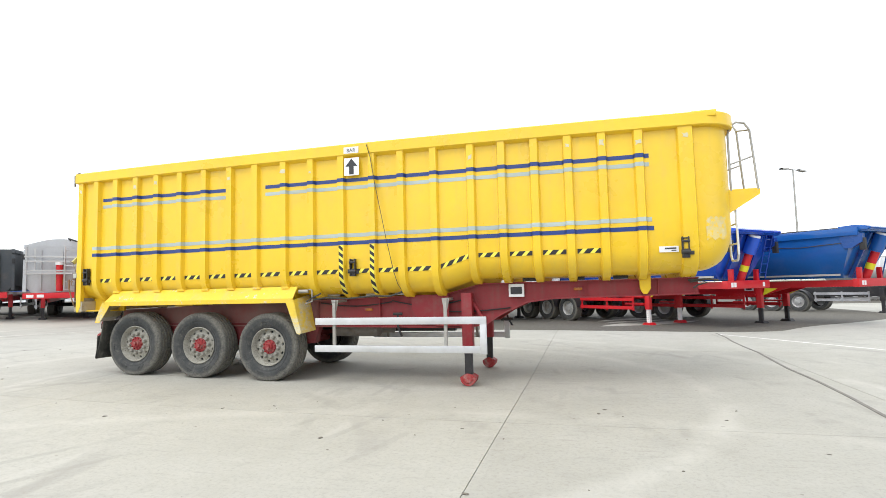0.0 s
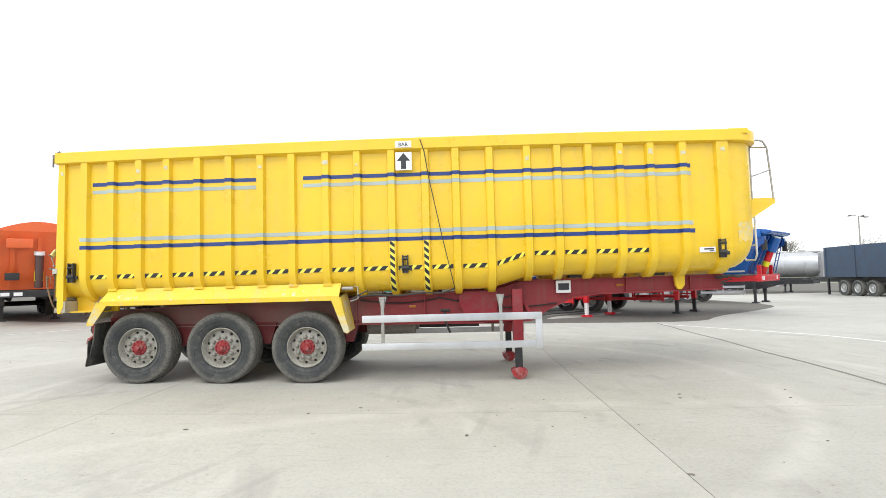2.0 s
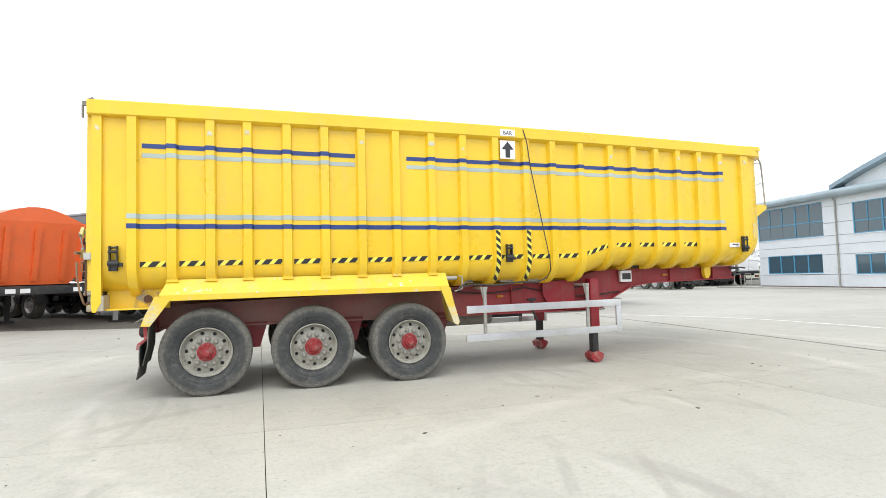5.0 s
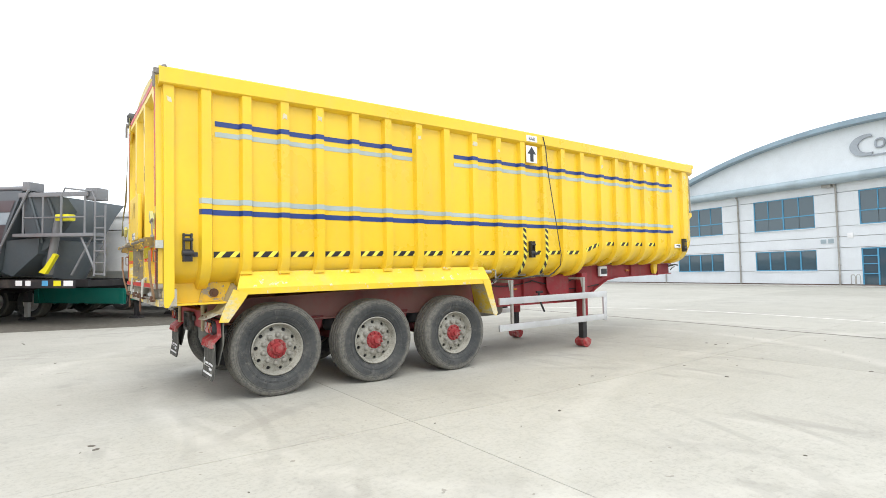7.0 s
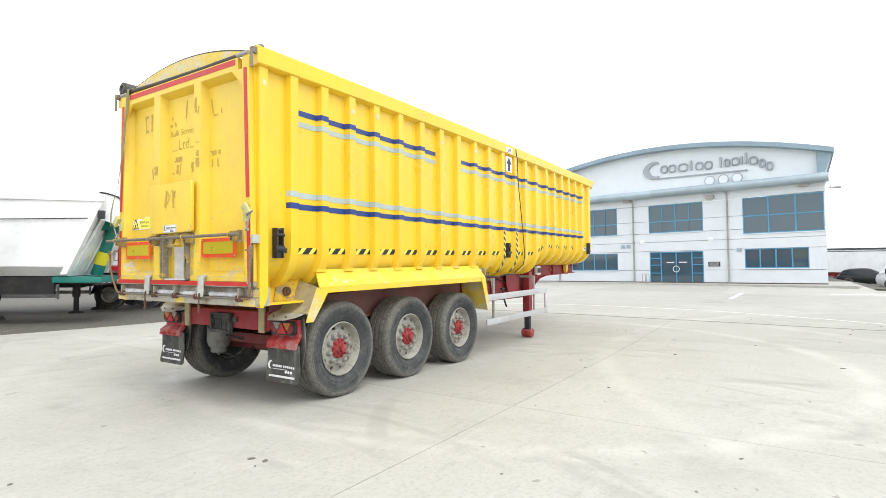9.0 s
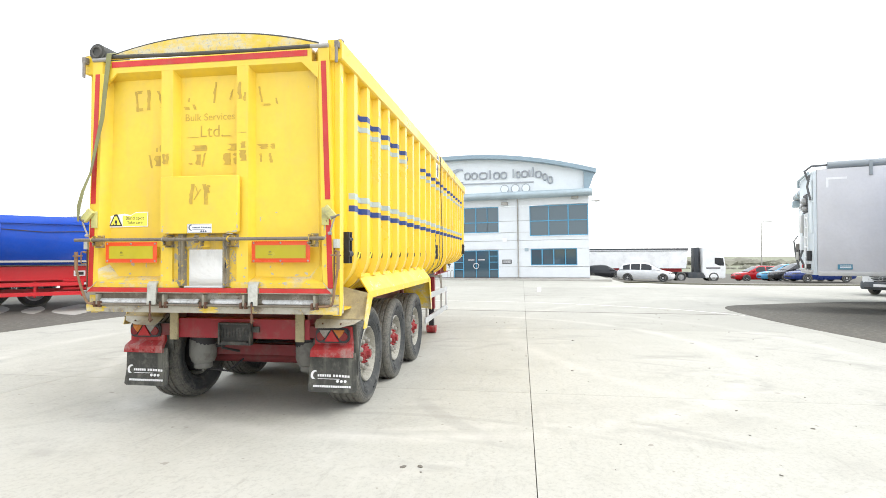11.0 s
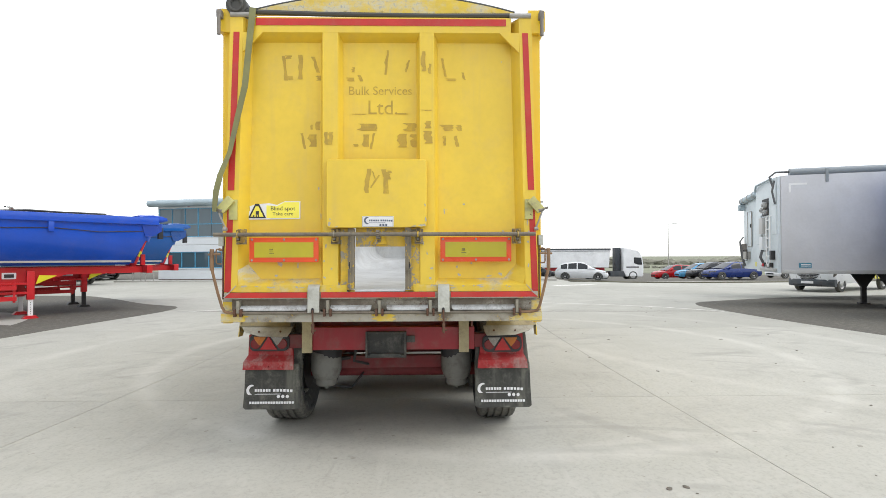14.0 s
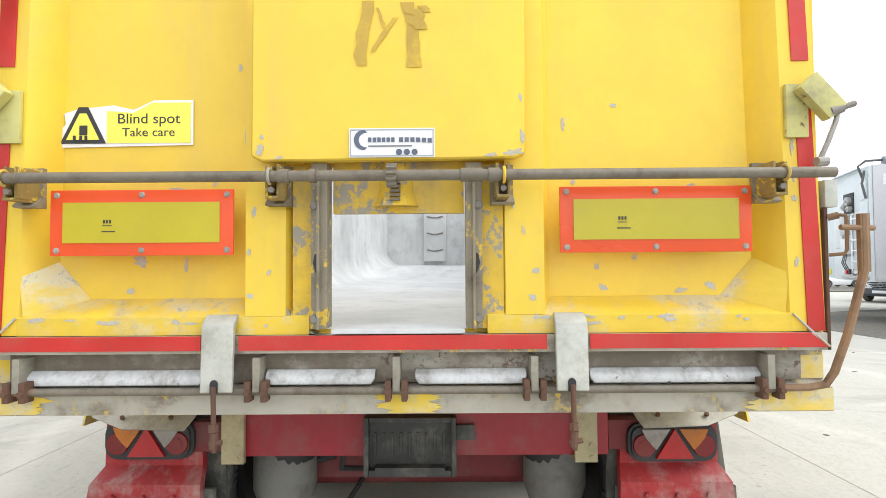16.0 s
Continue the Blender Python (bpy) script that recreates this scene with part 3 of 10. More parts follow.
def window(parent, s0, s1, z0, z1, panes, transom):
    f = 0.055
    bm = B()
    box(bm, s0, s1, -0.10, -0.04, z0, z0 + f)
    box(bm, s0, s1, -0.10, -0.04, z1 - f, z1)
    box(bm, s0, s0 + f, -0.10, -0.04, z0 + f, z1 - f)
    box(bm, s1 - f, s1, -0.10, -0.04, z0 + f, z1 - f)
    for k in range(1, panes):
        x = s0 + (s1 - s0) * k / panes
        heavy = 1.0 if (panes < 4 or not transom or k == 2) else 0.6
        box(bm, x - f * heavy * 0.7, x + f * heavy * 0.7, -0.10, -0.035, (z0 if heavy == 1 or not transom else transom) + f, z1 - f)
    if transom:
        box(bm, s0 + f, s1 - f, -0.10, -0.045, transom - f * 0.6, transom + f * 0.6)
    fr = part("window_frame", bm, m_frame_blue, parent)
    xs = [s0 + (s1 - s0) * k / panes for k in range(panes + 1)]
    for a, b in zip(xs, xs[1:]):
        for u, w in ((z0, transom), (transom, z1)) if transom else ((z0, z1),):
            bm = B()
            box(bm, a + 0.012, b - 0.012, -0.078, -0.07, u + 0.012, w - 0.012)
            part("pane", bm, m_glass, fr, "dark tinted pane")
    bm = B()
    box(bm, s0 - 0.05, s1 + 0.05, -0.04, 0.06, z0 - 0.05, z0 - 0.004, 0.008)
    part("window_sill", bm, m_clad, parent)


for o in OPENINGS:
    window(office, *o)
# entrance: two leaves with ring handle, side lights
bm = B()
a, b, u, w = DOORWAY
for x in (a, 7.22, 8.22, 9.22, b - 0.06):
    box(bm, x, x + 0.07, -0.10, -0.03, u, w)
box(bm, a, b, -0.10, -0.03, w - 0.07, w)
box(bm, a, b, -0.10, -0.035, u, u + 0.08)
for p, q in ((a, 7.22), (9.29, b)):
    for z in (0.7, 1.25, 1.7):
        box(bm, p, q, -0.10, -0.04, z, z + 0.05)
entrance = part("entrance_door", bm, m_frame_blue, office, "blue-framed glazed double entrance door")
for p, q in ((a + 0.07, 7.22), (7.29, 8.22), (8.29, 9.22), (9.29, b - 0.06)):
    bm = B()
    box(bm, p, q, -0.075, -0.068, u + 0.08, w - 0.07)
    part("pane", bm, m_glass, entrance)
bm = B()
ringp = [(8.255 + 0.2 * math.cos(k * math.pi / 12), 0.0, 1.0 + 0.2 * math.sin(k * math.pi / 12)) for k in range(25)]
tube(bm, ringp, 0.022)
part("ring_handle", bm, m_white, entrance, "white ring handle")
bm = B()
box(bm, 7.6, 8.1, -0.066, -0.06, 1.42, 1.48)
part("door_notice", bm, m_white, entrance)
bm = B()
box(bm, 8.4, 8.9, -0.066, -0.06, 1.42, 1.48)
part("door_notice", bm, m_white, entrance)
# gutter canopy along the eaves, arched roof and gable
bm = B()
prof = [(0.0, 5.92)] + [(0.45 + 0.3 * math.sin(t), 6.16 - 0.26 * math.cos(t)) for t in [k * math.pi / 8 for k in range(9)]] + [(0.0, 6.42)]
prism(bm, prof, -0.25, LONG + 0.45, "x")
part("eaves_gutter", bm, m_gutter, office, "rounded blue-grey eaves gutter")


def roof_z(s):
    return 9.2 - 0.0152 * (s - 9.6) ** 2


ss = [-0.55 + 23.4 * k / 40 for k in range(41)]
bm = B()
prism(bm, [(s, roof_z(s) + 0.12) for s in ss] + [(s, roof_z(s) - 0.16) for s in reversed(ss)], -30, 0.6, "y")
part("arched_roof", askew(bm), m_roof, office, "arched blue-grey metal roof")
bm = B()
gs = [0.29] + [s for s in ss if s >= 0.4 and roof_z(s) - 0.16 > 6.4]
prism(bm, [(gs[0], 6.3)] + [(s, roof_z(s) - 0.15) for s in gs] + [(gs[-1], 6.3)], -0.1, 0.0, "y")
bmesh.ops.triangulate(bm, faces=[f for f in bm.faces if len(f.verts) > 4])
part("gable_cladding", bm, m_gable, office, "pale smooth gable cladding")
bm = B()
prism(bm, [(-0.45, roof_z(-0.45) - 0.14), (0.3, roof_z(0.3) - 0.14), (0.3, 6.42), (-0.05, 6.42)], -30, 0.3, "y")
part("roof_end_panel", askew(bm), m_roof, office, "dark tapering roof end panel")
bm = B()
box(bm, 22.6, LONG + 0.2, -30, -0.05, 6.35, 6.5)
part("flat_roof", askew(bm), m_roof, office)
for s in (5.05, 11.1, 17.0, 23.0):
    bm = B()
    tube(bm, [(s, 0.3, 5.95), (s, 0.15, 5.8), (s, 0.07, 5.65), (s, 0.07, 0.1)], 0.05)
    for z in (1.2, 2.85, 4.3):
        box(bm, s - 0.07, s + 0.07, 0.0, 0.07, z, z + 0.05)
    part("downpipe", bm, m_galv, office, "grey downpipe")
for s, z, wd, ht in ((10.35, 2.75, 0.3, 0.3), (5.9, 2.75, 0.32, 0.3)):
    bm = B()
    box(bm, s, s + wd, 0.002, 0.03, z, z + ht, 0.008)
    part("wall_plate", bm, m_white, office)
for s, z in ((11.35, 2.5), (11.75, 2.5), (4.3, 2.05)):
    bm = B()
    box(bm, s, s + 0.28, 0.002, 0.04, z, z + 0.24)
    for k in range(5):
        box(bm, s + 0.02, s + 0.26, 0.04, 0.05, z + 0.03 + 0.042 * k, z + 0.05 + 0.042 * k)
    part("wall_vent", bm, m_gutter, office)
bm = B()
box(bm, 5.55, 6.25, 0.0, 0.03, 1.15, 1.45)
part("name_board", bm, m_charcoal, office, "small dark name board with pale bars")
bm = B()
for z in (1.22, 1.29, 1.36):
    box(bm, 5.62, 6.18, 0.031, 0.034, z, z + 0.025)
part("board_bars", bm, m_white, office)
for s, z in ((5.75, 5.5), (0.7, 5.75), (11.2, 5.75)):
    bm = B()
    box(bm, s, s + 0.5, 0.1, 0.35, z, z + 0.2, 0.02)
    rod(bm, (s + 0.25, 0, z + 0.1), (s + 0.25, 0.12, z + 0.1), 0.03)
    part("floodlight", bm, m_galv, office, "grey wall floodlight")
bm = B()
rod(bm, (-0.05, 0.1, 5.55), (-0.5, 0.1, 5.55), 0.025)
box(bm, -0.75, -0.4, 0.03, 0.17, 5.48, 5.6, 0.02)
rod(bm, (-0.3, 0.1, 5.55), (-0.25, 0.1, 5.8), 0.02)
part("security_camera", bm, m_galv, office)
bm = B()
rod(bm, (27.0, -0.02, 6.05), (27.0, 0.12, 6.05), 0.16, 16)
part("alarm_bell", bm, m_red_chassis, office, "red alarm bell box")

# gable sign: crescent, bars for the word shapes, underline, three discs
sign = new("gable_sign")
tagged(_placed(sign, FACE), "grey raised sign shapes on the pale gable", "sign")


def crescent(bm, cx, cz, r, depth0, depth1, flip=1):
    outer = [(cx + flip * r * 1.35 * math.cos(t), cz + r * math.sin(t)) for t in [math.pi * (0.42 + 1.16 * k / 20) for k in range(21)]]
    inner = [(cx + flip * (r * 0.25 + r * 0.95 * math.cos(t)), cz + r * 0.72 * math.sin(t)) for t in [math.pi * (0.42 + 1.16 * k / 20) for k in range(21)]]
    prism(bm, outer + inner[::-1], depth0, depth1, "y")


bm = B()
crescent(bm, 9.46, 7.81, 0.6, 0.03, 0.12, flip=-1)
part("crescent", bm, m_sign, sign)
# word shapes: plain raised rings and posts, no letters
def word_ring(s, z, half, tall):
    bm = B()
    tube(bm, [(s + half * (abs(math.cos(a)) ** 0.7) * math.copysign(1, math.cos(a)), 0.075, z + tall / 2 + tall / 2 * (abs(math.sin(a)) ** 0.7) * math.copysign(1, math.sin(a))) for a in [j * math.pi / 12 for j in range(25)]], 0.055, 8)
    part("sign_ring", bm, m_sign, sign)


def word_post(s, z, tall):
    bm = B()
    box(bm, s - 0.06, s + 0.06, 0.02, 0.13, z, z + tall, 0.03)
    part("sign_post", bm, m_sign, sign)


for s, half in ((8.85, 0.2), (8.3, 0.2), (7.62, 0.28), (6.6, 0.2), (6.05, 0.2)):
    word_ring(s, 7.58 - 0.034 * (9.0 - s), half, 0.46)
word_post(7.1, 7.5, 0.66)
word_post(5.33, 7.48, 0.64)
for s, z, half in ((4.98, 7.49, 0.12), (4.5, 7.5, 0.2), (3.5, 7.42, 0.2), (3.03, 7.2, 0.13), (2.65, 6.98, 0.15)):
    word_ring(s, z, half, 0.44)
word_post(4.14, 7.5, 0.5)
word_post(3.9, 7.5, 0.68)
bm = B()
prism(bm, [(9.3, 7.25), (3.84, 7.15), (3.84, 7.07), (9.3, 7.17)], 0.03, 0.09, "y")
part("underline", bm, m_sign, sign)
for s in (6.0, 5.2, 4.42):
    bm = B()
    zc = 6.69
    rod(bm, (s, 0.03, zc), (s, 0.10, zc), 0.29, 28)
    part("disc", bm, m_gable, sign)
    bm = B()
    tube(bm, [(s + 0.29 * math.cos(k * math.pi / 14), 0.10, zc + 0.29 * math.sin(k * math.pi / 14)) for k in range(29)], 0.025, 6)
    part("disc_rim", bm, m_sign, sign)

# footpath and kerb in front of the office
bm = B()
box(bm, -1.5, LONG + 1.2, 0.001, 1.9, -0.15, 0.07)
path_ob = solid("pavement", bm, m_kerb, "narrow raised concrete footpath along the office front", "pavement", kind="structure", m=FACE)
bm = B()
for k in range(36):
    box(bm, -1.5 + 0.93 * k + 0.006, -1.5 + 0.93 * (k + 1) - 0.006, 1.9, 2.03, -0.05, 0.09, 0.012)
solid("kerb", bm, m_kerb, "pale concrete kerb stones along the footpath", "kerb", kind="structure", m=FACE)
bm = B()
for s in (29.2, 30.3):
    tube(bm, [(s, 1.2, 0.07), (s, 1.2, 0.95), (s + 0.1, 1.2, 1.05), (s + 0.6, 1.2, 1.05), (s + 0.7, 1.2, 0.95), (s + 0.7, 1.2, 0.07)], 0.03)
solid("hoop_barrier", bm, m_galv, "grey steel hoop barriers at the office corner", "barrier", m=FACE)
bm = B()
for s in (9.9, 10.15):
    tube(bm, [(s, 0.5, 0.07), (s, 0.5, 0.6), (s + 0.05, 0.5, 0.68), (s + 0.15, 0.5, 0.68), (s + 0.2, 0.5, 0.6), (s + 0.2, 0.5, 0.07)], 0.02)
solid("bicycle_stand", bm, m_galv, "small steel hoops beside the entrance", "stand", m=FACE)
# verge and kerb in front of the car park
bm = B()
prism(bm, arc([(21.5, -0.6), (19.2, -3.5), (18.4, -7), (18.6, -12), (19.5, -20), (20.2, -20), (19.3, -12), (19.1, -7), (19.9, -3.7), (22, -1.1)]), -0.1, 0.05, "z")
bmesh.ops.triangulate(bm, faces=[f for f in bm.faces if len(f.verts) > 4])
solid("verge", bm, surface("dull_grass", (0.10, 0.095, 0.06), 0.95, dirt=(0.2, 0.18, 0.13), dirt_amount=0.6), "low dull grass verge edging the car park", "verge", kind="structure")


# ---- the yellow tipper trailer ----
YC = 8.78                                  # its centre line, along x
trailer = thing("tipper_trailer", pose(0, YC, 0), "yellow ribbed steel bulk tipper trailer on a red three-axle chassis", "trailer")
HW, SKIN = 1.235, 1.235                    # half width of the tub's skin
X_REAR, X_FRONT = -9.0, 1.86
RIBS = [-8.57, -8.14, -7.70, -7.26, -6.77, -6.28, -5.78, -5.29, -4.76, -4.27, -3.74, -3.22, -2.75, -2.23, -1.66, -1.20, -0.73, -0.26, 0.20, 0.68]


def tub_floor(x):
    return 1.38 + 0.18 * min(1, max(0, (x + 2.26) / 0.62))


def tub_profile(x, grow=0.0, top=3.58, seg=8):
    """The tub's cross-section at x: straight sides, rounded lower corners, flat floor; narrowing at the rounded front."""
    r, zb, hw = 0.36, tub_floor(x), HW + grow
    zb -= grow
    nose = max(0.0, x - 1.44) / 0.42
    if nose > 0:
        k = 0.42 * (1 - math.sqrt(max(0.0, 1 - min(1, nose) ** 2)))
        hw -= k
        zb += k * 0.8
    lower = max(0.0, x - 0.95) / 0.9
    zb += 0.10 * lower * lower
    rr = r + grow
    pts = [(-hw, top), (-hw, (top + zb + rr) / 2)]
    pts += [(-hw + rr - rr * math.cos(t), zb + rr - rr * math.sin(t)) for t in [math.pi / 2 * k / seg for k in range(seg + 1)]]
    return pts + [(-y, z) for y, z in reversed(pts)]


def loft(bm, rings, close=False):
    vs = [[bm.verts.new(p) for p in ring] for ring in rings]
    for a, b in zip(vs, vs[1:]):
        for i in range(len(a) - (0 if close else 1)):
            j = (i + 1) % len(a)
            bm.faces.new((a[i], a[j], b[j], b[i]))
    return vs


def build_tub():
    xs = [X_REAR, -7, -5, -3.2, -2.26, -1.95, -1.64, -0.5, 0.6, 0.95, 1.2, 1.44, 1.54, 1.64, 1.72, 1.79, 1.83, X_FRONT]
    bm = B()
    outer = loft(bm, [[(x, y, z) for y, z in tub_profile(x)] for x in xs])
    inner_x = [min(x, 1.44 + 0.002 * i) for i, x in enumerate(xs)]
    inner = loft(bm, [[(x, y, z) for y, z in tub_profile(x, -0.045)] for x in inner_x])
    bm.faces.new(outer[-1])
    cap = bm.faces.new(inner[-1][::-1])
    cap.material_index = 1
    n = len(outer[0])
    for i in range(len(xs) - 1):
        bm.faces.new((outer[i][0], outer[i + 1][0], inner[i + 1][0], inner[i][0]))
        bm.faces.new((outer[i][n - 1], inner[i][n - 1], inner[i + 1][n - 1], outer[i + 1][n - 1]))
    for i in range(n - 1):
        bm.faces.new((outer[0][i], inner[0][i], inner[0][i + 1], outer[0][i + 1]))
    inside = {v for ring in inner for v in ring}
    for f in bm.faces:
        if all(v in inside for v in f.verts):
            f.material_index = 1
    return bm


m_inside = surface("worn_bright_floor", (0.60, 0.61, 0.61), 0.6, 0.1, dirt=(0.3, 0.29, 0.27), dirt_amount=0.6, streaks=0.2, scale=1.5)
part("tub", build_tub(), [m_yellow, m_inside], trailer, "yellow round-bottomed steel tub, bright metal inside")


# climbing plate with step slots on the tub's front wall, seen through the open hatch
bm = B()
box(bm, 1.36, 1.47, -0.16, 0.35, 1.72, 3.35, 0.008)
climb = part("climbing_plate", bm, m_inside, trailer, "pale metal climbing plate inside the tub")
# proud dark bars stand in for the shaded step pockets, which are not cut
for z in (1.99, 2.37, 2.75, 3.13):
    bm = B()
    tube(bm, [(1.352, -0.085 + 0.36 * k / 8, z - 0.035 * math.sin(math.pi * k / 8)) for k in range(9)], 0.016, 6)
    part("step", bm, m_steel_dirty, climb, "dark curved bar drawn for the shade in a step pocket")



def rib_mesh(x, wide=0.125, deep=0.07):
    bm = B()
    rings = []
    for off, grow in ((-wide / 2 - 0.012, -0.01), (-wide / 2 + 0.012, deep), (wide / 2 - 0.012, deep), (wide / 2 + 0.012, -0.01)):
        rings.append([(x + off, y, z) for y, z in tub_profile(x, grow, 3.55)])
    loft(bm, rings, False)
    return bm


for x in RIBS:
    part("rib", rib_mesh(x), m_yellow, trailer)
part("rib", rib_mesh(1.27, 0.20, 0.06), m_yellow, trailer, "broad front rib")

# top rail round three sides
def plan_rail(bm, path, z0, z1, out, inn):
    rings = []
    pts = [Vector(p) for p in path]
    for i, p in enumerate(pts):
        d = (pts[min(i + 1, len(pts) - 1)] - pts[max(0, i - 1)]).normalized()
        s = Vector((d.y, -d.x))
        a, b = p + s * out, p - s * inn
        c = 0.012
        k = 0.045 * max(0.0, 1 - ((p.x + 3.6) / 5.4) ** 2)      # the rail is cambered
        rings.append([(a.x, a.y, z0 + k + c), (a.x, a.y, z1 + k - c), (a.x - s.x * c, a.y - s.y * c, z1 + k), (b.x, b.y, z1 + k), (b.x, b.y, z0 - 0.01), (a.x - s.x * c, a.y - s.y * c, z0 + k)])
    vs = loft(bm, rings, True)
    bm.faces.new(vs[0])
    bm.faces.new(vs[-1][::-1])


corner = [(1.44 + 0.42 * math.sin(t), -HW + 0.42 - 0.42 * math.cos(t)) for t in [math.pi / 2 * k / 8 for k in range(9)]]
bm = B()
plan_rail(bm, [*[(-9.03 + 1.0 * k, -HW) for k in range(11)], *corner, *[(x, -y) for x, y in reversed(corner)], *[(0.97 - 1.0 * k, HW) for k in range(11)]], 3.505, 3.685, 0.085, 0.05)
part("top_rail", bm, m_yellow, trailer, "deep yellow top rail")
bm = B()
box(bm, 1.35, 1.66, -1.31, -1.10, 3.62, 3.70, 0.01)
part("rail_corner", bm, m_yellow, trailer, "yellow front rail corner")

# rear posts and rear frame of the tub
for sgn in (-1, 1):
    bm = B()
    prism(bm, [(-8.985, 1.20), (-8.97, 1.16), (-8.94, 1.16), (-8.885, 1.27), (-8.885, 3.52), (-8.95, 3.66), (-8.985, 3.66)], sgn * 1.285, sgn * 1.2185, "y")
    part("rear_post", bm, m_yellow, trailer)
    bm = B()
    box(bm, -8.885, -8.2, sgn * 0.98 - 0.02, sgn * 0.98 + 0.02, 1.17, 1.42)
    box(bm, -8.885, -8.3, sgn * 1.08 - 0.1, sgn * 1.08 + 0.1, 1.17, 1.19)
    part("rear_side_frame", bm, m_yellow, trailer)
    bm = B()
    rod(bm, (-8.44, sgn * 1.0, 1.29), (-8.44, sgn * 1.045, 1.29), 0.048, 16)
    rod(bm, (-8.44, sgn * 1.045, 1.29), (-8.44, sgn * 1.06, 1.29), 0.022, 6)
    part("pivot_boss", bm, m_rust, trailer, "dark rusty pivot boss")
    bm = B()
    prism(bm, [(-8.60, 1.192), (-8.30, 1.192), (-8.33, 1.37), (-8.42, 1.415), (-8.55, 1.40)], sgn * 1.002, sgn * 1.016, "y")
    part("pivot_bracket", bm, m_yellow_grimy, trailer, "grimed yellow pivot bracket")
    bm = B()
    box(bm, -9.08, -8.92, sgn * 1.285 - 0.02, sgn * 1.285 + 0.02, 3.60, 3.66, 0.01)
    rod(bm, (-9.075, sgn * 1.285, 3.62), (-9.075, sgn * 1.285, 3.46), 0.014)
    rod(bm, (-9.02, sgn * 1.29, 3.66), (-8.96, sgn * 1.29, 3.69), 0.028)
    part("post_cap", bm, m_steel_dirty, trailer, "dull metal post cap fitting")


# coloured lines that step over the ribs
def stripe(x0, x1, z0, z1, mat, name="stripe", label=""):
    edges = sorted({x0, x1, *[e for r in RIBS for e in (r - 0.076, r - 0.051, r + 0.051, r + 0.076) if x0 < e < x1]})
    bm = B()
    def yy(x):
        for r in RIBS:
            d = abs(x - r)
            if d < 0.0515:
                return -HW - 0.073
        return -HW - 0.004
    rings = []
    for x in edges:
        y = yy(x)
        rings.append([(x, y, z0), (x, y, z1), (x, y + 0.003, z1), (x, y + 0.003, z0)])
    vs = loft(bm, rings, True)
    bm.faces.new(vs[0])
    bm.faces.new(vs[-1][::-1])
    part(name, bm, mat, trailer, label)


stripe(-8.64, 0.83, 2.148, 2.208, m_blue_stripe, label="dark blue tape stripe")
stripe(-8.64, 0.81, 2.268, 2.328, m_grey_stripe, label="grey-green tape stripe")
stripe(-8.47, -5.86, 3.140, 3.198, m_blue_stripe, label="dark blue tape stripe")
stripe(-8.47, -5.86, 3.022, 3.078, m_grey_stripe, label="grey-green tape stripe")
stripe(-5.12, 0.81, 3.140, 3.198, m_blue_stripe, label="dark blue tape stripe")
stripe(-5.12, 0.81, 3.022, 3.078, m_grey_stripe, label="grey-green tape stripe")


# hazard strips: yellow tape with slanting black bars, laid on the curved lower side
def side_point(x, z, off=0.004):
    zb, r = tub_floor(x), 0.36
    if z >= zb + r:
        return Vector((x, -HW - off, z))
    d = zb + r - z
    y = -HW + r - math.sqrt(max(0, r * r - d * d))
    return Vector((x, y - off, z))


def hazard(x0, x1, za, zb, h=0.066):
    at = lambda x, t, off: side_point(x, za + (zb - za) * (x - x0) / (x1 - x0) - h / 2 + h * t, off)
    bm = B()
    steps = [x0 + (x1 - x0) * k / 6 for k in range(7)]
    rows = [[bm.verts.new(at(x, t, 0.004)) for x in steps] for t in (0, 0.5, 1)]
    for a, b in zip(rows, rows[1:]):
        for i in range(6):
            bm.faces.new((a[i], a[i + 1], b[i + 1], b[i]))
    tape = part("hazard_strip", bm, m_yellow_tape, trailer, "yellow and black hazard tape strip")
    pitch, wide, lean = 0.152, 0.088, 0.06
    a = x0 - 0.075
    while a < x1:
        lo = [min(max(a + dx, x0), x1) for dx in (0, wide)]
        hi = [min(max(a + dx + lean, x0), x1) for dx in (0, wide)]
        if hi[1] - hi[0] > 0.004 or lo[1] - lo[0] > 0.004:
            bm = B()
            rr = [[bm.verts.new(at(min(max(a + dx + lean * t, x0), x1 + 0.0001 * (dx > 0)), t, 0.0065)) for dx in (0, wide)] for t in (0, 0.5, 1)]
            for p, q in zip(rr, rr[1:]):
                bm.faces.new((p[0], p[1], q[1], q[0]))
            part("black_bar", bm, m_black_tape, tape)
        a += pitch


edges = RIBS
for a, b in zip(edges, edges[1:]):
    mid = (a + b) / 2
    if a < -2.3:
        z = 1.715 + 0.004 * (mid + 8)
        hazard(a + 0.08, b - 0.065, z, z + 0.005)
    elif a < -2.0:
        hazard(a + 0.08, b - 0.065, 1.76, 1.90, 0.07)
    elif a < 0.1:
        hazard(a + 0.08, b - 0.065, 1.905, 1.905)
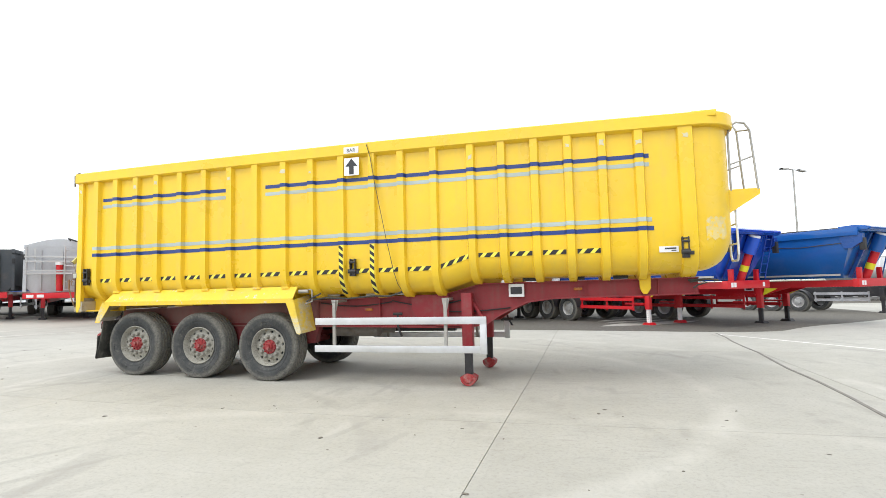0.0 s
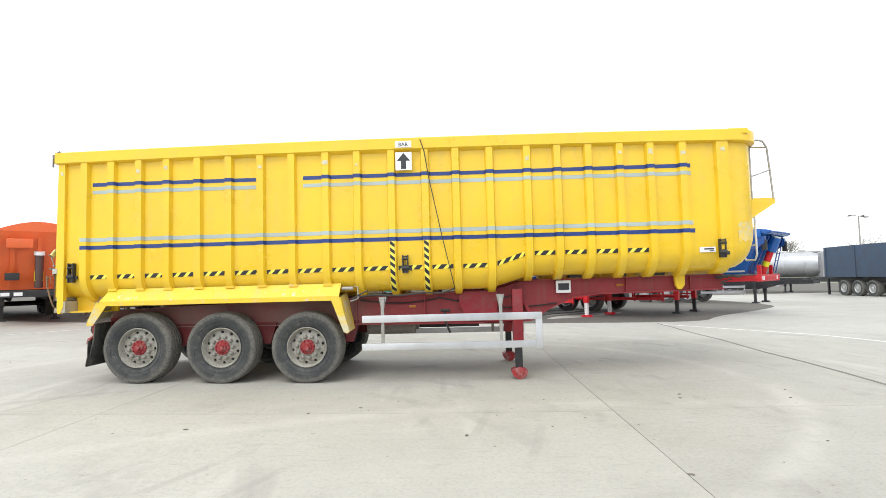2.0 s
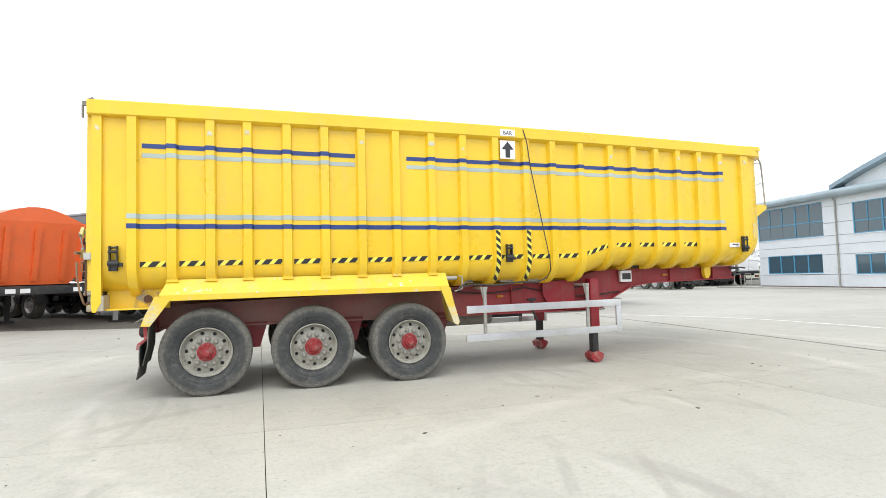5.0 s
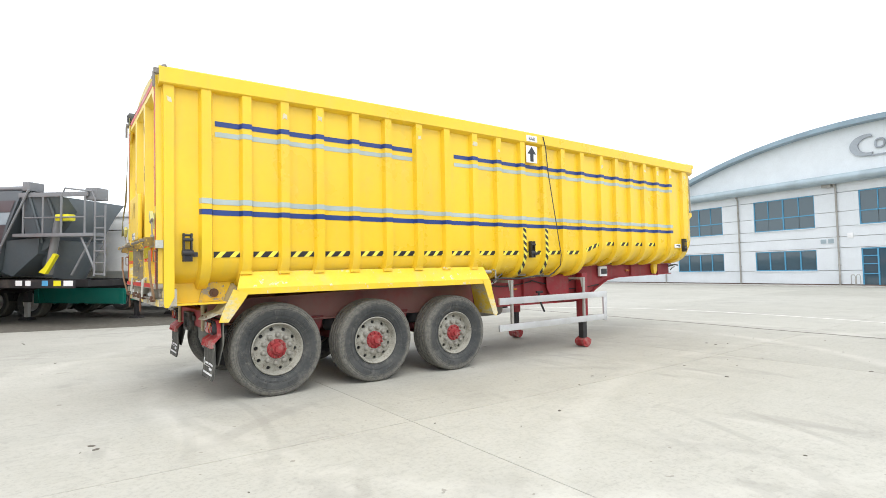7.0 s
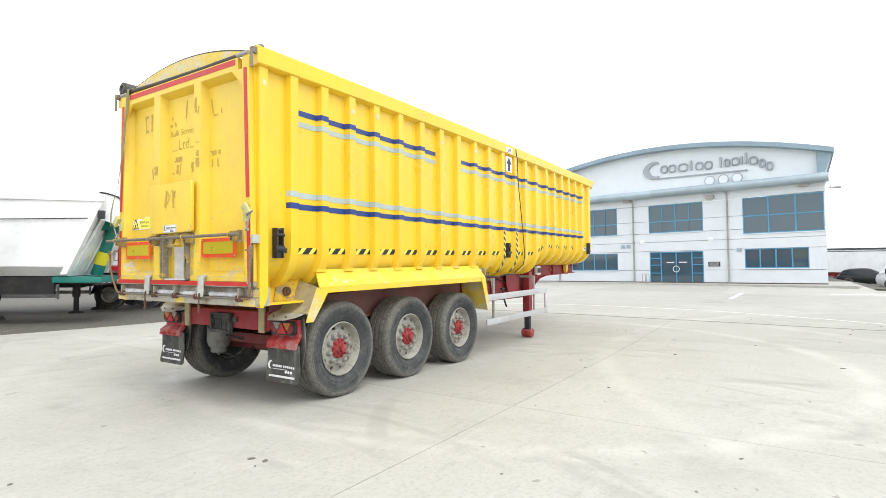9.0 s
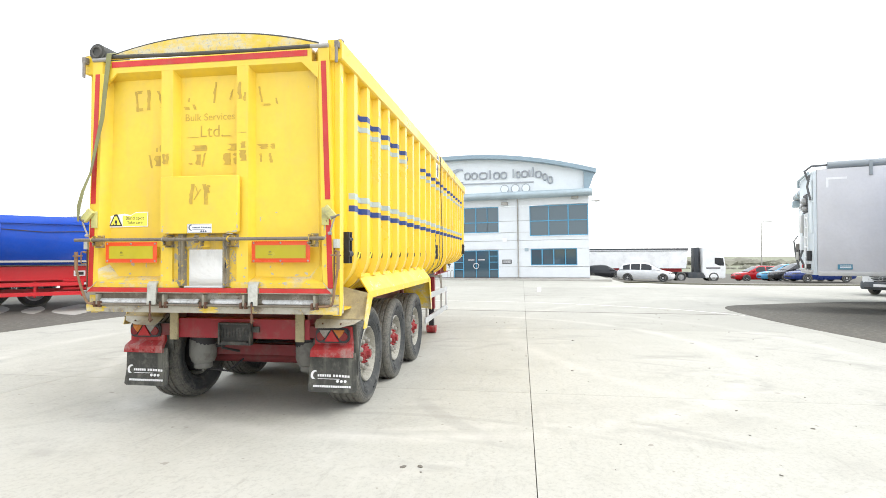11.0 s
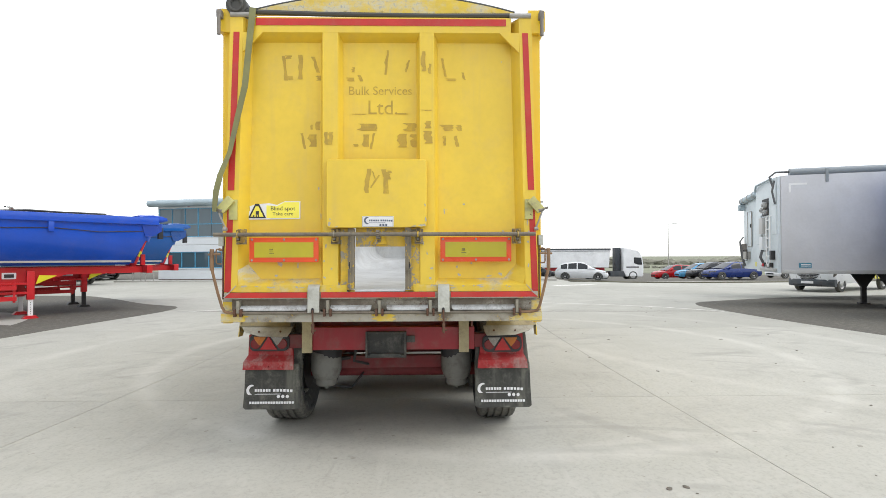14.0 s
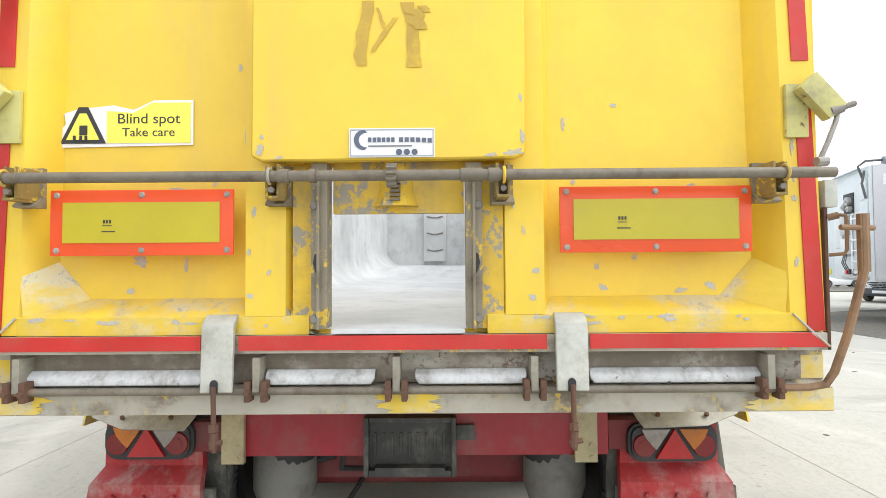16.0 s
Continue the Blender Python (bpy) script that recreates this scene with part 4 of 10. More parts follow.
# hazard tape down two ribs
for x in (-3.74, -3.22):
    bm = B()
    n = 14
    zs = [2.14 - 0.70 * k / n for k in range(n + 1)]
    def rp(xx, z):
        p = side_point(xx, z, 0)
        zc, r = tub_floor(xx), 0.36
        if z >= zc + r:
            return Vector((xx, -HW - 0.074, z))
        d = zc + r - z
        cy, cz = -HW + r, zc + r
        v = Vector((0, p.y - cy, z - cz)).normalized() * (r + 0.074)
        return Vector((xx, cy + v.y, cz + v.z))
    for z0, z1 in zip(zs, zs[1:]):
        bm.faces.new([bm.verts.new(rp(x + dx, z)) for dx, z in ((-0.035, z0), (0.035, z0), (0.035, z1), (-0.035, z1))])
    tape = part("hazard_strip", bm, m_yellow_tape, trailer, "upright yellow and black hazard tape")
    for k in range(7):
        zt = 2.155 - 0.105 * k
        bb = B()
        rows_ = []
        for i in range(5):
            f = i / 4
            cut = lambda z: min(2.14, max(1.44, z))
            rows_.append([bb.verts.new(rp(x + dx, cut(zt - 0.055 * f - 0.8 * (dx + 0.035))) + Vector((0, -0.003, 0))) for dx in (-0.035, -0.012, 0.012, 0.035)])
        for p, q in zip(rows_, rows_[1:]):
            for i in range(3):
                bb.faces.new((p[i], p[i + 1], q[i + 1], q[i]))
        part("black_bar", bb, m_black_tape, tape)


# black sheet-strap ratchets on the side
def ratchet(x, z, tall=0.30):
    bm = B()
    y = -HW - 0.01
    box(bm, x - 0.045, x - 0.03, y - 0.07, y, z - tall / 2, z + tall / 2, 0.004)
    box(bm, x + 0.03, x + 0.045, y - 0.07, y, z - tall / 2, z + tall / 2, 0.004)
    rod(bm, (x - 0.055, y - 0.05, z - 0.06), (x + 0.055, y - 0.05, z - 0.06), 0.032)
    rod(bm, (x - 0.05, y - 0.06, z + 0.08), (x + 0.05, y - 0.06, z + 0.08), 0.018)
    box(bm, x - 0.03, x + 0.03, y - 0.055, y - 0.02, z - tall / 2, z - 0.02, 0.004)
    rod(bm, (x - 0.05, y - 0.045, z + tall / 2 - 0.02), (x + 0.05, y - 0.045, z + tall / 2 - 0.02), 0.012)
    box(bm, x + 0.05, x + 0.10, y - 0.05, y - 0.03, z - 0.10, z - 0.05, 0.004)
    return part("strap_ratchet", bm, m_black, trailer, "black strap ratchet")


ratchet(-8.76, 1.79)
ratchet(-3.55, 1.79, 0.27)
ratchet(1.20, 1.90, 0.28)

# direction plates, maker's label
bm = B()
box(bm, -3.665, -3.415, -HW - 0.092, -HW - 0.087, 3.575, 3.675)
plate = part("sign_plate", bm, m_white, trailer, "white plate reading BAR")
part("lettering", letters("BAR", 0.082, m_charcoal), None, plate, m=pose(-3.54, -HW - 0.0935, 3.618, 90))
bm = B()
box(bm, -3.665, -3.415, -HW - 0.080, -HW - 0.075, 3.225, 3.505)
plate = part("arrow_plate", bm, m_white, trailer, "white plate with a dark upward arrow")
bm = B()
prism(bm, [(-3.578, 3.245), (-3.502, 3.245), (-3.502, 3.37), (-3.44, 3.37), (-3.54, 3.492), (-3.64, 3.37), (-3.578, 3.37)], -HW - 0.084, -HW - 0.081, "y")
part("arrow", bm, m_charcoal, plate)
bm = B()
box(bm, 0.88, 1.12, -HW - 0.008, -HW - 0.003, 1.845, 1.925)
plate = part("maker_label", bm, m_white, trailer, "small white maker's label with dark bars")
bm = B()
box(bm, 0.95, 1.09, -HW - 0.011, -HW - 0.0085, 1.885, 1.905)
box(bm, 1.03, 1.09, -HW - 0.011, -HW - 0.0085, 1.86, 1.872)
part("label_bars", bm, m_charcoal, plate)
# small worn patches of bare metal on the ribs
random.seed(4)
m_worn = surface("pale_scuffed_metal", (0.62, 0.58, 0.42), 0.5, dirt=(0.7, 0.5, 0.1), dirt_amount=0.6, scale=6)
for x in (-8.93, -7.70, -7.26, -5.78, -4.76, -4.27, -1.66, -0.26, 0.20, 0.68, 1.27):
    bm = B()
    zc = 3.36 + random.uniform(-0.02, 0.04)
    w, h = random.uniform(0.025, 0.05), random.uniform(0.025, 0.05)
    y = -HW - (0.0725 if x > -8.9 and x < 1.2 else 0.062 if x > 1 else 0.051)
    poly = [(x + w * a * random.uniform(0.5, 1.1), zc + h * b * random.uniform(0.5, 1.1)) for a, b in ((-1, -1), (-0.2, -0.8), (0.9, -1), (1, 0.2), (0.8, 1), (-0.3, 0.9), (-1, 1), (-0.8, 0))]
    prism(bm, poly, y - 0.002, y + 0.002, "y")
    part("worn_patch", bm, m_worn, trailer, "patch of bare scuffed metal")

bm = B()
xs_ = [1.47 + 0.033 * k for k in range(9)]
grid = [[bm.verts.new((x, tub_profile(x, 0.004)[0][0], z)) for z in (1.98 + 0.02 * (i % 3), 2.10, 2.22, 2.30 - 0.025 * (i % 2))] for i, x in enumerate(xs_)]
for a, b in zip(grid, grid[1:]):
    for j in range(3):
        bm.faces.new((a[j], b[j], b[j + 1], a[j + 1]))
part("scuffed_patch", bm, surface("scraped_nose_paint", (0.70, 0.55, 0.2), 0.5, dirt=(0.62, 0.58, 0.46), dirt_amount=0.9, chips=(0.82, 0.54, 0.03), chip_level=0.53, scale=3), trailer, "pale scraped patch on the nose")

# dark strap over the side and rope ends beneath
bm = B()
tube(bm, [(-3.28, -HW - 0.10, 3.69), (-3.22, -HW - 0.10, 3.5), (-3.16, -HW - 0.085, 3.1), (-2.98, -HW - 0.085, 2.2), (-2.87, -HW - 0.075, 1.7), (-2.83, -HW - 0.02, 1.52), (-2.81, -HW + 0.14, 1.40)], 0.004, 6, 0.009)
part("tie_strap", bm, m_rope, trailer, "thin dark tie strap")
bm = B()
tube(bm, [(-2.81, -HW + 0.14, 1.40), (-3.0, -HW + 0.1, 1.335), (-3.3, -HW + 0.12, 1.345), (-3.7, -HW + 0.1, 1.31), (-4.1, -HW + 0.12, 1.33), (-4.32, -HW + 0.1, 1.30)], 0.014, 6)
tube(bm, [(-4.15, -HW + 0.05, 1.40), (-4.3, -HW + 0.02, 1.33), (-4.38, -HW + 0.0, 1.27)], 0.012, 6)
part("rope_end", bm, m_rope, trailer, "loose dark rope end")


# mudguards over the near and far wheels
m_plate_dull = surface("dull_beige_plate", (0.40, 0.345, 0.20), 0.6, dirt=(0.17, 0.14, 0.10), dirt_amount=0.85, streaks=0.5, grain=0.2, chips=(0.6, 0.42, 0.06), chip_level=0.66, scale=4)


m_lip = surface("bent_galvanised_lip", (0.46, 0.45, 0.39), 0.6, 0.15, dirt=(0.22, 0.19, 0.14), dirt_amount=0.85, streaks=0.3, grain=0.2, scale=4)
m_guard = surface("scuffed_yellow_paint", (0.81, 0.54, 0.028), 0.4, dirt=(0.52, 0.42, 0.2), dirt_amount=0.5, streaks=0.2, chips=(0.56, 0.52, 0.44), chip_level=0.60, spread=0.05, scale=1.6)


def mudguard(sgn):
    f = lambda v: sgn * v
    bm = B()
    secs = []
    for x in (-8.27, -4.56):
        secs.append([(x, f(1.20), 1.52), (x, f(1.345), 1.335), (x, f(1.345), 1.265), (x, f(1.335), 1.265), (x, f(1.335), 1.328), (x, f(1.19), 1.505)])
    secs[0][0] = (-8.19, f(1.20), 1.52)
    secs[0][5] = (-8.19, f(1.19), 1.505)
    vs = loft(bm, secs, True)
    bm.faces.new(vs[0])
    bm.faces.new(vs[1][::-1])
    for r in RIBS:
        if -8.2 < r < -4.6:
            prism(bm, [(r - 0.07, 1.49), (r + 0.07, 1.49), (r + 0.06, 1.53), (r - 0.06, 1.53)], f(1.19), f(1.245), "y")
    g = part("mudguard", bm, m_guard, trailer, "yellow folded steel mudguard")
    # sloping end plates
    bm = B()
    loft(bm, [[(-4.56, f(1.345), 1.31), (-4.56, f(0.86), 1.38), (-4.54, f(0.86), 1.38), (-4.54, f(1.345), 1.31)], [(-4.44, f(1.345), 0.78), (-4.44, f(0.86), 0.80), (-4.42, f(0.86), 0.80), (-4.42, f(1.345), 0.78)]], True)
    prism(bm, [(-4.70, 1.325), (-4.56, 1.325), (-4.41, 0.81), (-4.44, 0.765), (-4.495, 0.79)], f(1.348) - 0.004, f(1.348) + 0.004, "y")
    part("front_end_plate", bm, m_yellow_worn, g)
    bm = B()
    loft(bm, [[(-8.27, f(1.345), 1.32), (-8.24, f(0.9), 1.42), (-8.22, f(0.9), 1.42), (-8.25, f(1.345), 1.32)], [(-8.36, f(1.345), 1.13), (-8.36, f(0.9), 1.16), (-8.34, f(0.9), 1.16), (-8.34, f(1.345), 1.13)], [(-8.40, f(1.345), 1.09), (-8.42, f(0.90), 1.09), (-8.40, f(0.90), 1.075), (-8.38, f(1.345), 1.075)], [(-8.46, f(1.345), 1.068), (-8.48, f(0.88), 1.068), (-8.475, f(0.88), 1.055), (-8.455, f(1.345), 1.055)]], True)
    plate = part("rear_end_plate", bm, m_plate_dull, g, "bent weathered rear plate")
    bm = B()
    loft(bm, [[(-8.458, f(1.325), 1.066), (-8.478, f(0.86), 1.066), (-8.474, f(0.86), 1.061), (-8.454, f(1.325), 1.061)], [(-8.53, f(1.27), 1.030), (-8.54, f(0.862), 1.030), (-8.536, f(0.862), 1.025), (-8.526, f(1.27), 1.025)], [(-8.575, f(1.13), 0.996), (-8.58, f(0.885), 0.990), (-8.575, f(0.885), 0.986), (-8.57, f(1.13), 0.992)]], True)
    part("drooping_lip", bm, m_lip, plate, "pale bent galvanised lip")
    for v in (0.95, 1.14):
        bm = B()
        rod(bm, (-8.545, f(v), 1.027), (-8.55, f(v), 1.036), 0.009, 6)
        part("lip_bolt", bm, m_rust, plate)
    bm = B()
    prism(bm, [(-8.31, 1.33), (-8.15, 1.275), (-8.20, 1.2), (-8.365, 0.97), (-8.465, 0.975), (-8.42, 1.1)], f(1.351) - 0.004, f(1.351) + 0.004, "y")
    part("side_flange", bm, m_yellow_worn, g)
    return g


mudguard(-1)
mudguard(1)
bm = B()
rod(bm, (-4.55, -1.17, 1.44), (-4.38, -1.17, 1.44), 0.03)
tube(bm, [(-4.36, -1.19, 1.47), (-4.30, -1.2, 1.46), (-4.30, -1.2, 1.28), (-4.42, -1.2, 1.24)], 0.012, 6)
part("latch_bar", bm, m_galv, trailer, "small bent steel latch bar")

# ---- running gear ----
def tyre_mesh():
    """Wide single tyre with rounded shoulders and four tread grooves, outer face towards -y."""
    R, W = 0.53, 0.385
    half = [(0.292, 0.105), (0.30, 0.135), (0.318, 0.152), (0.324, 0.150), (0.335, 0.162), (0.372, 0.178), (0.376, 0.174), (0.382, 0.180), (0.42, 0.189), (0.448, 0.190), (0.452, 0.184), (0.458, 0.189), (0.470, 0.187), (0.474, 0.181), (0.480, 0.185), (0.494, 0.181), (0.498, 0.174), (0.504, 0.177), (0.514, 0.170), (0.524, 0.155), (0.528, 0.135)]
    tread = []
    for c in (0.10, 0.035):
        tread += [(R, c + 0.013), (R - 0.014, c + 0.009), (R - 0.014, c - 0.009), (R, c - 0.013)]
    prof = half + tread + [(r, -d) for r, d in reversed(half + tread)]
    bm = B()
    lathe(bm, prof, 56)
    # raised bands on the side walls
    for sg in (-1, 1):
        lathe(bm, [(0.352, sg * 0.168), (0.355, sg * 0.174), (0.362, sg * 0.176), (0.365, sg * 0.172)], 56)
        for k in range(7):
            t0 = k * 2 * math.pi / 7
            for j in range(5):
                t = t0 + j * 0.07
                c = Vector((0.412 * math.cos(t), sg * 0.1885, 0.412 * math.sin(t)))
                m = Matrix.Translation(c) @ Matrix.Rotation(-t, 4, "Y")
                box(bm, -0.016, 0.016, -0.005, 0.005, -0.008, 0.008, m=m)
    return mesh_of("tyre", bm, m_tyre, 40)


def rim_mesh():
    bm = B()
    lathe(bm, [(0.296, -0.128), (0.300, -0.150), (0.290, -0.158), (0.282, -0.145), (0.272, -0.11), (0.262, -0.075), (0.258, -0.066)], 60)
    # dished disc with ten round holes
    def put(u, v, k):
        t = (k + 0.5 + u / 2) * math.pi / 5
        r = 0.2155 + 0.0425 * v
        y = -0.066 - 0.028 * (1 - (v + 1) / 2)
        return (r * math.cos(t), y, r * math.sin(t))
    n = 16
    for k in range(10):
        circ, edge = [], []
        for j in range(n):
            a = 2 * math.pi * j / n
            c, s = math.cos(a), math.sin(a)
            m = max(abs(c), abs(s))
            edge.append(bm.verts.new(put(c / m, s / m, k)))
            circ.append(bm.verts.new(put(0.33 * c, 0.50 * s + 0.32, k)))
        back = [bm.verts.new(Vector(v.co) + Vector((0, 0.03, 0))) for v in circ]
        for j in range(n):
            i = (j + 1) % n
            bm.faces.new((edge[j], edge[i], circ[i], circ[j]))
            bm.faces.new((circ[j], circ[i], back[i], back[j]))
    lathe(bm, [(0.173, -0.094), (0.165, -0.098), (0.10, -0.098)], 60)
    lathe(bm, [(0.29, 0.13), (0.27, 0.10), (0.25, 0.0), (0.25, -0.03)], 40)
    bmesh.ops.remove_doubles(bm, verts=bm.verts[:], dist=0.0004)
    return mesh_of("wheel", bm, m_rim, 30)


def hub_mesh():
    bm = B()
    lathe(bm, [(0.112, -0.098), (0.112, -0.108), (0.104, -0.114), (0.074, -0.118), (0.066, -0.135), (0.060, -0.150), (0.001, -0.152)], 32)
    rod(bm, (0, -0.15, 0), (0, -0.188, 0), 0.046, 6, 0.042)
    return mesh_of("hub", bm, m_hub)


def hub_bolt_mesh():
    bm = B()
    rod(bm, (0, -0.112, 0), (0, -0.142, 0), 0.0125, 6, 0.011)
    return mesh_of("hub_bolt", bm, m_hub)


def nut_mesh():
    bm = B()
    lathe(bm, [(0.033, -0.096), (0.033, -0.104), (0.029, -0.108), (0.028, -0.128), (0.022, -0.139), (0.012, -0.144), (0.001, -0.145)], 12)
    return mesh_of("wheel_nut", bm, m_nut)


def drum_mesh():
    bm = B()
    lathe(bm, [(0.001, -0.045), (0.235, -0.045), (0.245, -0.03), (0.245, 0.16), (0.001, 0.16)], 32)
    return mesh_of("brake_drum", bm, m_black)


ME_TYRE, ME_RIM, ME_HUB, ME_BOLT, ME_NUT, ME_DRUM = tyre_mesh(), rim_mesh(), hub_mesh(), hub_bolt_mesh(), nut_mesh(), drum_mesh()
AXLES = [-7.765, -6.445, -5.11]
spin = 0
for x in AXLES:
    for sgn in (-1, 1):
        spin += 23
        turn = pose(x, sgn * 1.03, 0.546 + relief(x, YC), 0, 0, 0 if sgn < 0 else 180) @ pose(0, 0, 0, 0, spin, 0) @ Matrix.Diagonal((1.034, 1.0, 1.034, 1))
        w = part("wheel", ME_RIM, None, trailer, "weathered pale steel wheel with ten holes", m=turn)
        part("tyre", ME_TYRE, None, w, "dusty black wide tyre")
        part("hub", ME_HUB, None, w, "faded red hub")
        for k in range(10):
            part("hub_bolt", ME_BOLT, None, w, m=pose(0.096 * math.cos((k + 0.5) * math.pi / 5), 0, 0.096 * math.sin((k + 0.5) * math.pi / 5)))
        for k in range(10):
            part("wheel_nut", ME_NUT, None, w, m=pose(0.158 * math.cos(k * math.pi / 5), 0, 0.158 * math.sin(k * math.pi / 5)))
        part("brake_drum", ME_DRUM, None, w)
    bm = B()
    rod(bm, (x, -0.85, 0.528), (x, 0.85, 0.528), 0.065, 16)
    for sgn in (-1, 1):
        box(bm, x - 0.06, x + 0.06, sgn * 0.62 - 0.06, sgn * 0.62 + 0.06, 0.50, 0.66, 0.01)
    part("axle", bm, m_red_dirty, trailer)
    for sgn in (-1, 1):
        # trailing arm and hanger bracket, air spring behind the axle
        bm = B()
        prism(bm, [(x - 0.42, 0.62), (x + 0.1, 0.60), (x + 0.55, 0.66), (x + 0.55, 0.74), (x + 0.1, 0.68), (x - 0.42, 0.70)], sgn * 0.62 - 0.05, sgn * 0.62 + 0.05, "y")
        part("trailing_arm", bm, m_red_dirty, trailer)
        bm = B()
        prism(bm, [(x + 0.44, 0.58), (x + 0.64, 0.58), (x + 0.74, 0.92), (x + 0.36, 0.92)], sgn * 0.74 - 0.07, sgn * 0.74 + 0.07, "y")
        part("hanger_bracket", bm, m_red_dirty, trailer)
        bm = B()
        prof = [(0.001, 0.0), (0.10, 0.0), (0.135, 0.03), (0.145, 0.10), (0.135, 0.17), (0.12, 0.19), (0.001, 0.19)]
        rings = [[(x - 0.36 + r * math.cos(2 * math.pi * k / 20), sgn * 0.62 + r * math.sin(2 * math.pi * k / 20), 0.70 + d) for k in range(20)] for r, d in prof]
        loft(bm, rings, True)
        part("air_spring", bm, m_black, trailer)

# chassis rails: deep web, swan neck forward
def browned_rail():
    """Red paint with brown runs, turning patchily browner to the rear between x -3.6 and -4.9."""
    m, n, l, b = material("browned_red_rail")
    c = n.new("ShaderNodeTexCoord").outputs["Object"]
    sep = n.new("ShaderNodeSeparateXYZ")
    l.new(c, sep.inputs[0])
    big, fine = noise_node(n, l, c, 1.6, 7, 0.7), noise_node(n, l, c, 22, 7, 0.72)
    col = blend(n, l, ramp(n, l, big, 0.3, 0.7), (0.25, 0.014, 0.022), (0.32, 0.018, 0.027))
    col = blend(n, l, ramp(n, l, fine, 0.4, 0.75, 0, 0.45), col, (0.15, 0.05, 0.045))
    run = noise_node(n, l, c, 7, 5, 0.6, (1, 1, 0.07))
    col = blend(n, l, ramp(n, l, run, 0.5, 0.78, 0, 0.35), col, (0.17, 0.10, 0.085))
    browned = n.new("ShaderNodeMath")
    browned.operation = "MULTIPLY"
    l.new(ramp(n, l, sep.outputs["X"], -3.6, -4.9, 0.12, 0.85), browned.inputs[0])
    l.new(ramp(n, l, big, 0.25, 0.6, 0.45, 1.0), browned.inputs[1])
    col = blend(n, l, browned.outputs[0], col, (0.19, 0.115, 0.095))
    l.new(col, b.inputs["Base Color"])
    b.inputs["Roughness"].default_value = 0.6
    bp = n.new("ShaderNodeBump")
    bp.inputs["Strength"].default_value, bp.inputs["Distance"].default_value = 0.2, 0.004
    l.new(fine, bp.inputs["Height"])
    l.new(bp.outputs["Normal"], b.inputs["Normal"])
    return m


m_red_rail = browned_rail()


def chassis_rail(sgn):
    y = sgn * 0.76
    bm = B()
    web = [(-8.45, 1.17), (-2.2, 1.34), (-1.62, 1.49), (1.42, 1.50), (1.42, 1.28), (-0.55, 1.25), (-0.95, 1.20), (-1.35, 1.02), (-1.60, 0.86), (-2.0, 0.83), (-8.45, 0.90)]
    prism(bm, web, y - 0.008, y + 0.008, "y")
    for path in ([(-8.45, 0.90), (-2.0, 0.83), (-1.60, 0.86), (-1.35, 1.02), (-0.95, 1.20), (-0.55, 1.25), (1.42, 1.28)], [(-8.45, 1.17), (-2.2, 1.34), (-1.62, 1.49), (1.42, 1.50)]):
        rings = []
        for x, z in path:
            rings.append([(x, y - 0.07, z - 0.009), (x, y + 0.07, z - 0.009), (x, y + 0.07, z + 0.009), (x, y - 0.07, z + 0.009)])
        vs = loft(bm, rings, True)
        bm.faces.new(vs[0])
        bm.faces.new(vs[-1][::-1])
    for x in (-4.4, -3.3, -1.1, -0.1, 0.9):
        lo, hi = (0.84, 1.27) if x < -2 else (1.25, 1.49)
        box(bm, x - 0.006, x + 0.006, y - 0.062, y + 0.062, lo, hi)
    return part("chassis_rail", bm, m_red_rail, trailer, "deep red I-beam chassis rail")


chassis_rail(-1)
chassis_rail(1)
for x, z0, z1 in ((-8.2, 0.92, 1.12), (-7.1, 0.92, 1.14), (-5.8, 0.90, 1.16), (-4.3, 0.88, 1.2), (-3.0, 0.88, 1.24), (-1.9, 0.9, 1.3), (-0.3, 1.3, 1.46), (1.3, 1.3, 1.46)):
    bm = B()
    box(bm, x - 0.05, x + 0.05, -0.75, 0.75, z0, z1, 0.008)
    part("cross_member", bm, m_red_dirty, trailer)
# web stiffener plate and brackets along the near rail
bm = B()
prism(bm, [(-2.75, 1.33), (-2.15, 1.34), (-2.15, 1.0), (-2.28, 0.92), (-2.62, 0.92), (-2.75, 1.12)], -0.85, -0.835, "y")
part("gusset_plate", bm, m_red_chassis, trailer)
for x, z in ((-3.5, 1.12), (-0.2, 1.38)):
    bm = B()
    box(bm, x - 0.06, x + 0.06, -0.80, -0.775, z - 0.02, z + 0.02, 0.006)
    part("side_reflector", bm, m_lens_amber, trailer, "small amber side reflector")
bm = B()
box(bm, -1.21, -0.98, -0.86, -0.80, 1.28, 1.475, 0.012)
mk = part("side_marker", bm, m_white, trailer, "white box with dark side marker lamp")
bm = B()
box(bm, -1.18, -1.01, -0.875, -0.861, 1.325, 1.43, 0.006)
part("lamp_lens", bm, m_charcoal, mk)
bm = B()
prism(bm, [(0.64, 1.60), (0.80, 1.60), (0.79, 1.36), (0.74, 1.29), (0.69, 1.29), (0.65, 1.36)], -0.87, -0.80, "y")
part("guide_bracket", bm, m_yellow, trailer, "yellow body guide bracket")
bm = B()
tube(bm, [(1.30, -0.84, 1.44), (1.42, -0.86, 1.46), (1.52, -0.86, 1.43), (1.40, -0.86, 1.40), (1.34, -0.86, 1.36)], 0.012, 6)
tube(bm, [(1.28, -0.84, 1.47), (1.55, -0.86, 1.475), (1.66, -0.86, 1.46)], 0.014, 6)
part("rope_coil", bm, m_rope, trailer, "dark knotted rope")
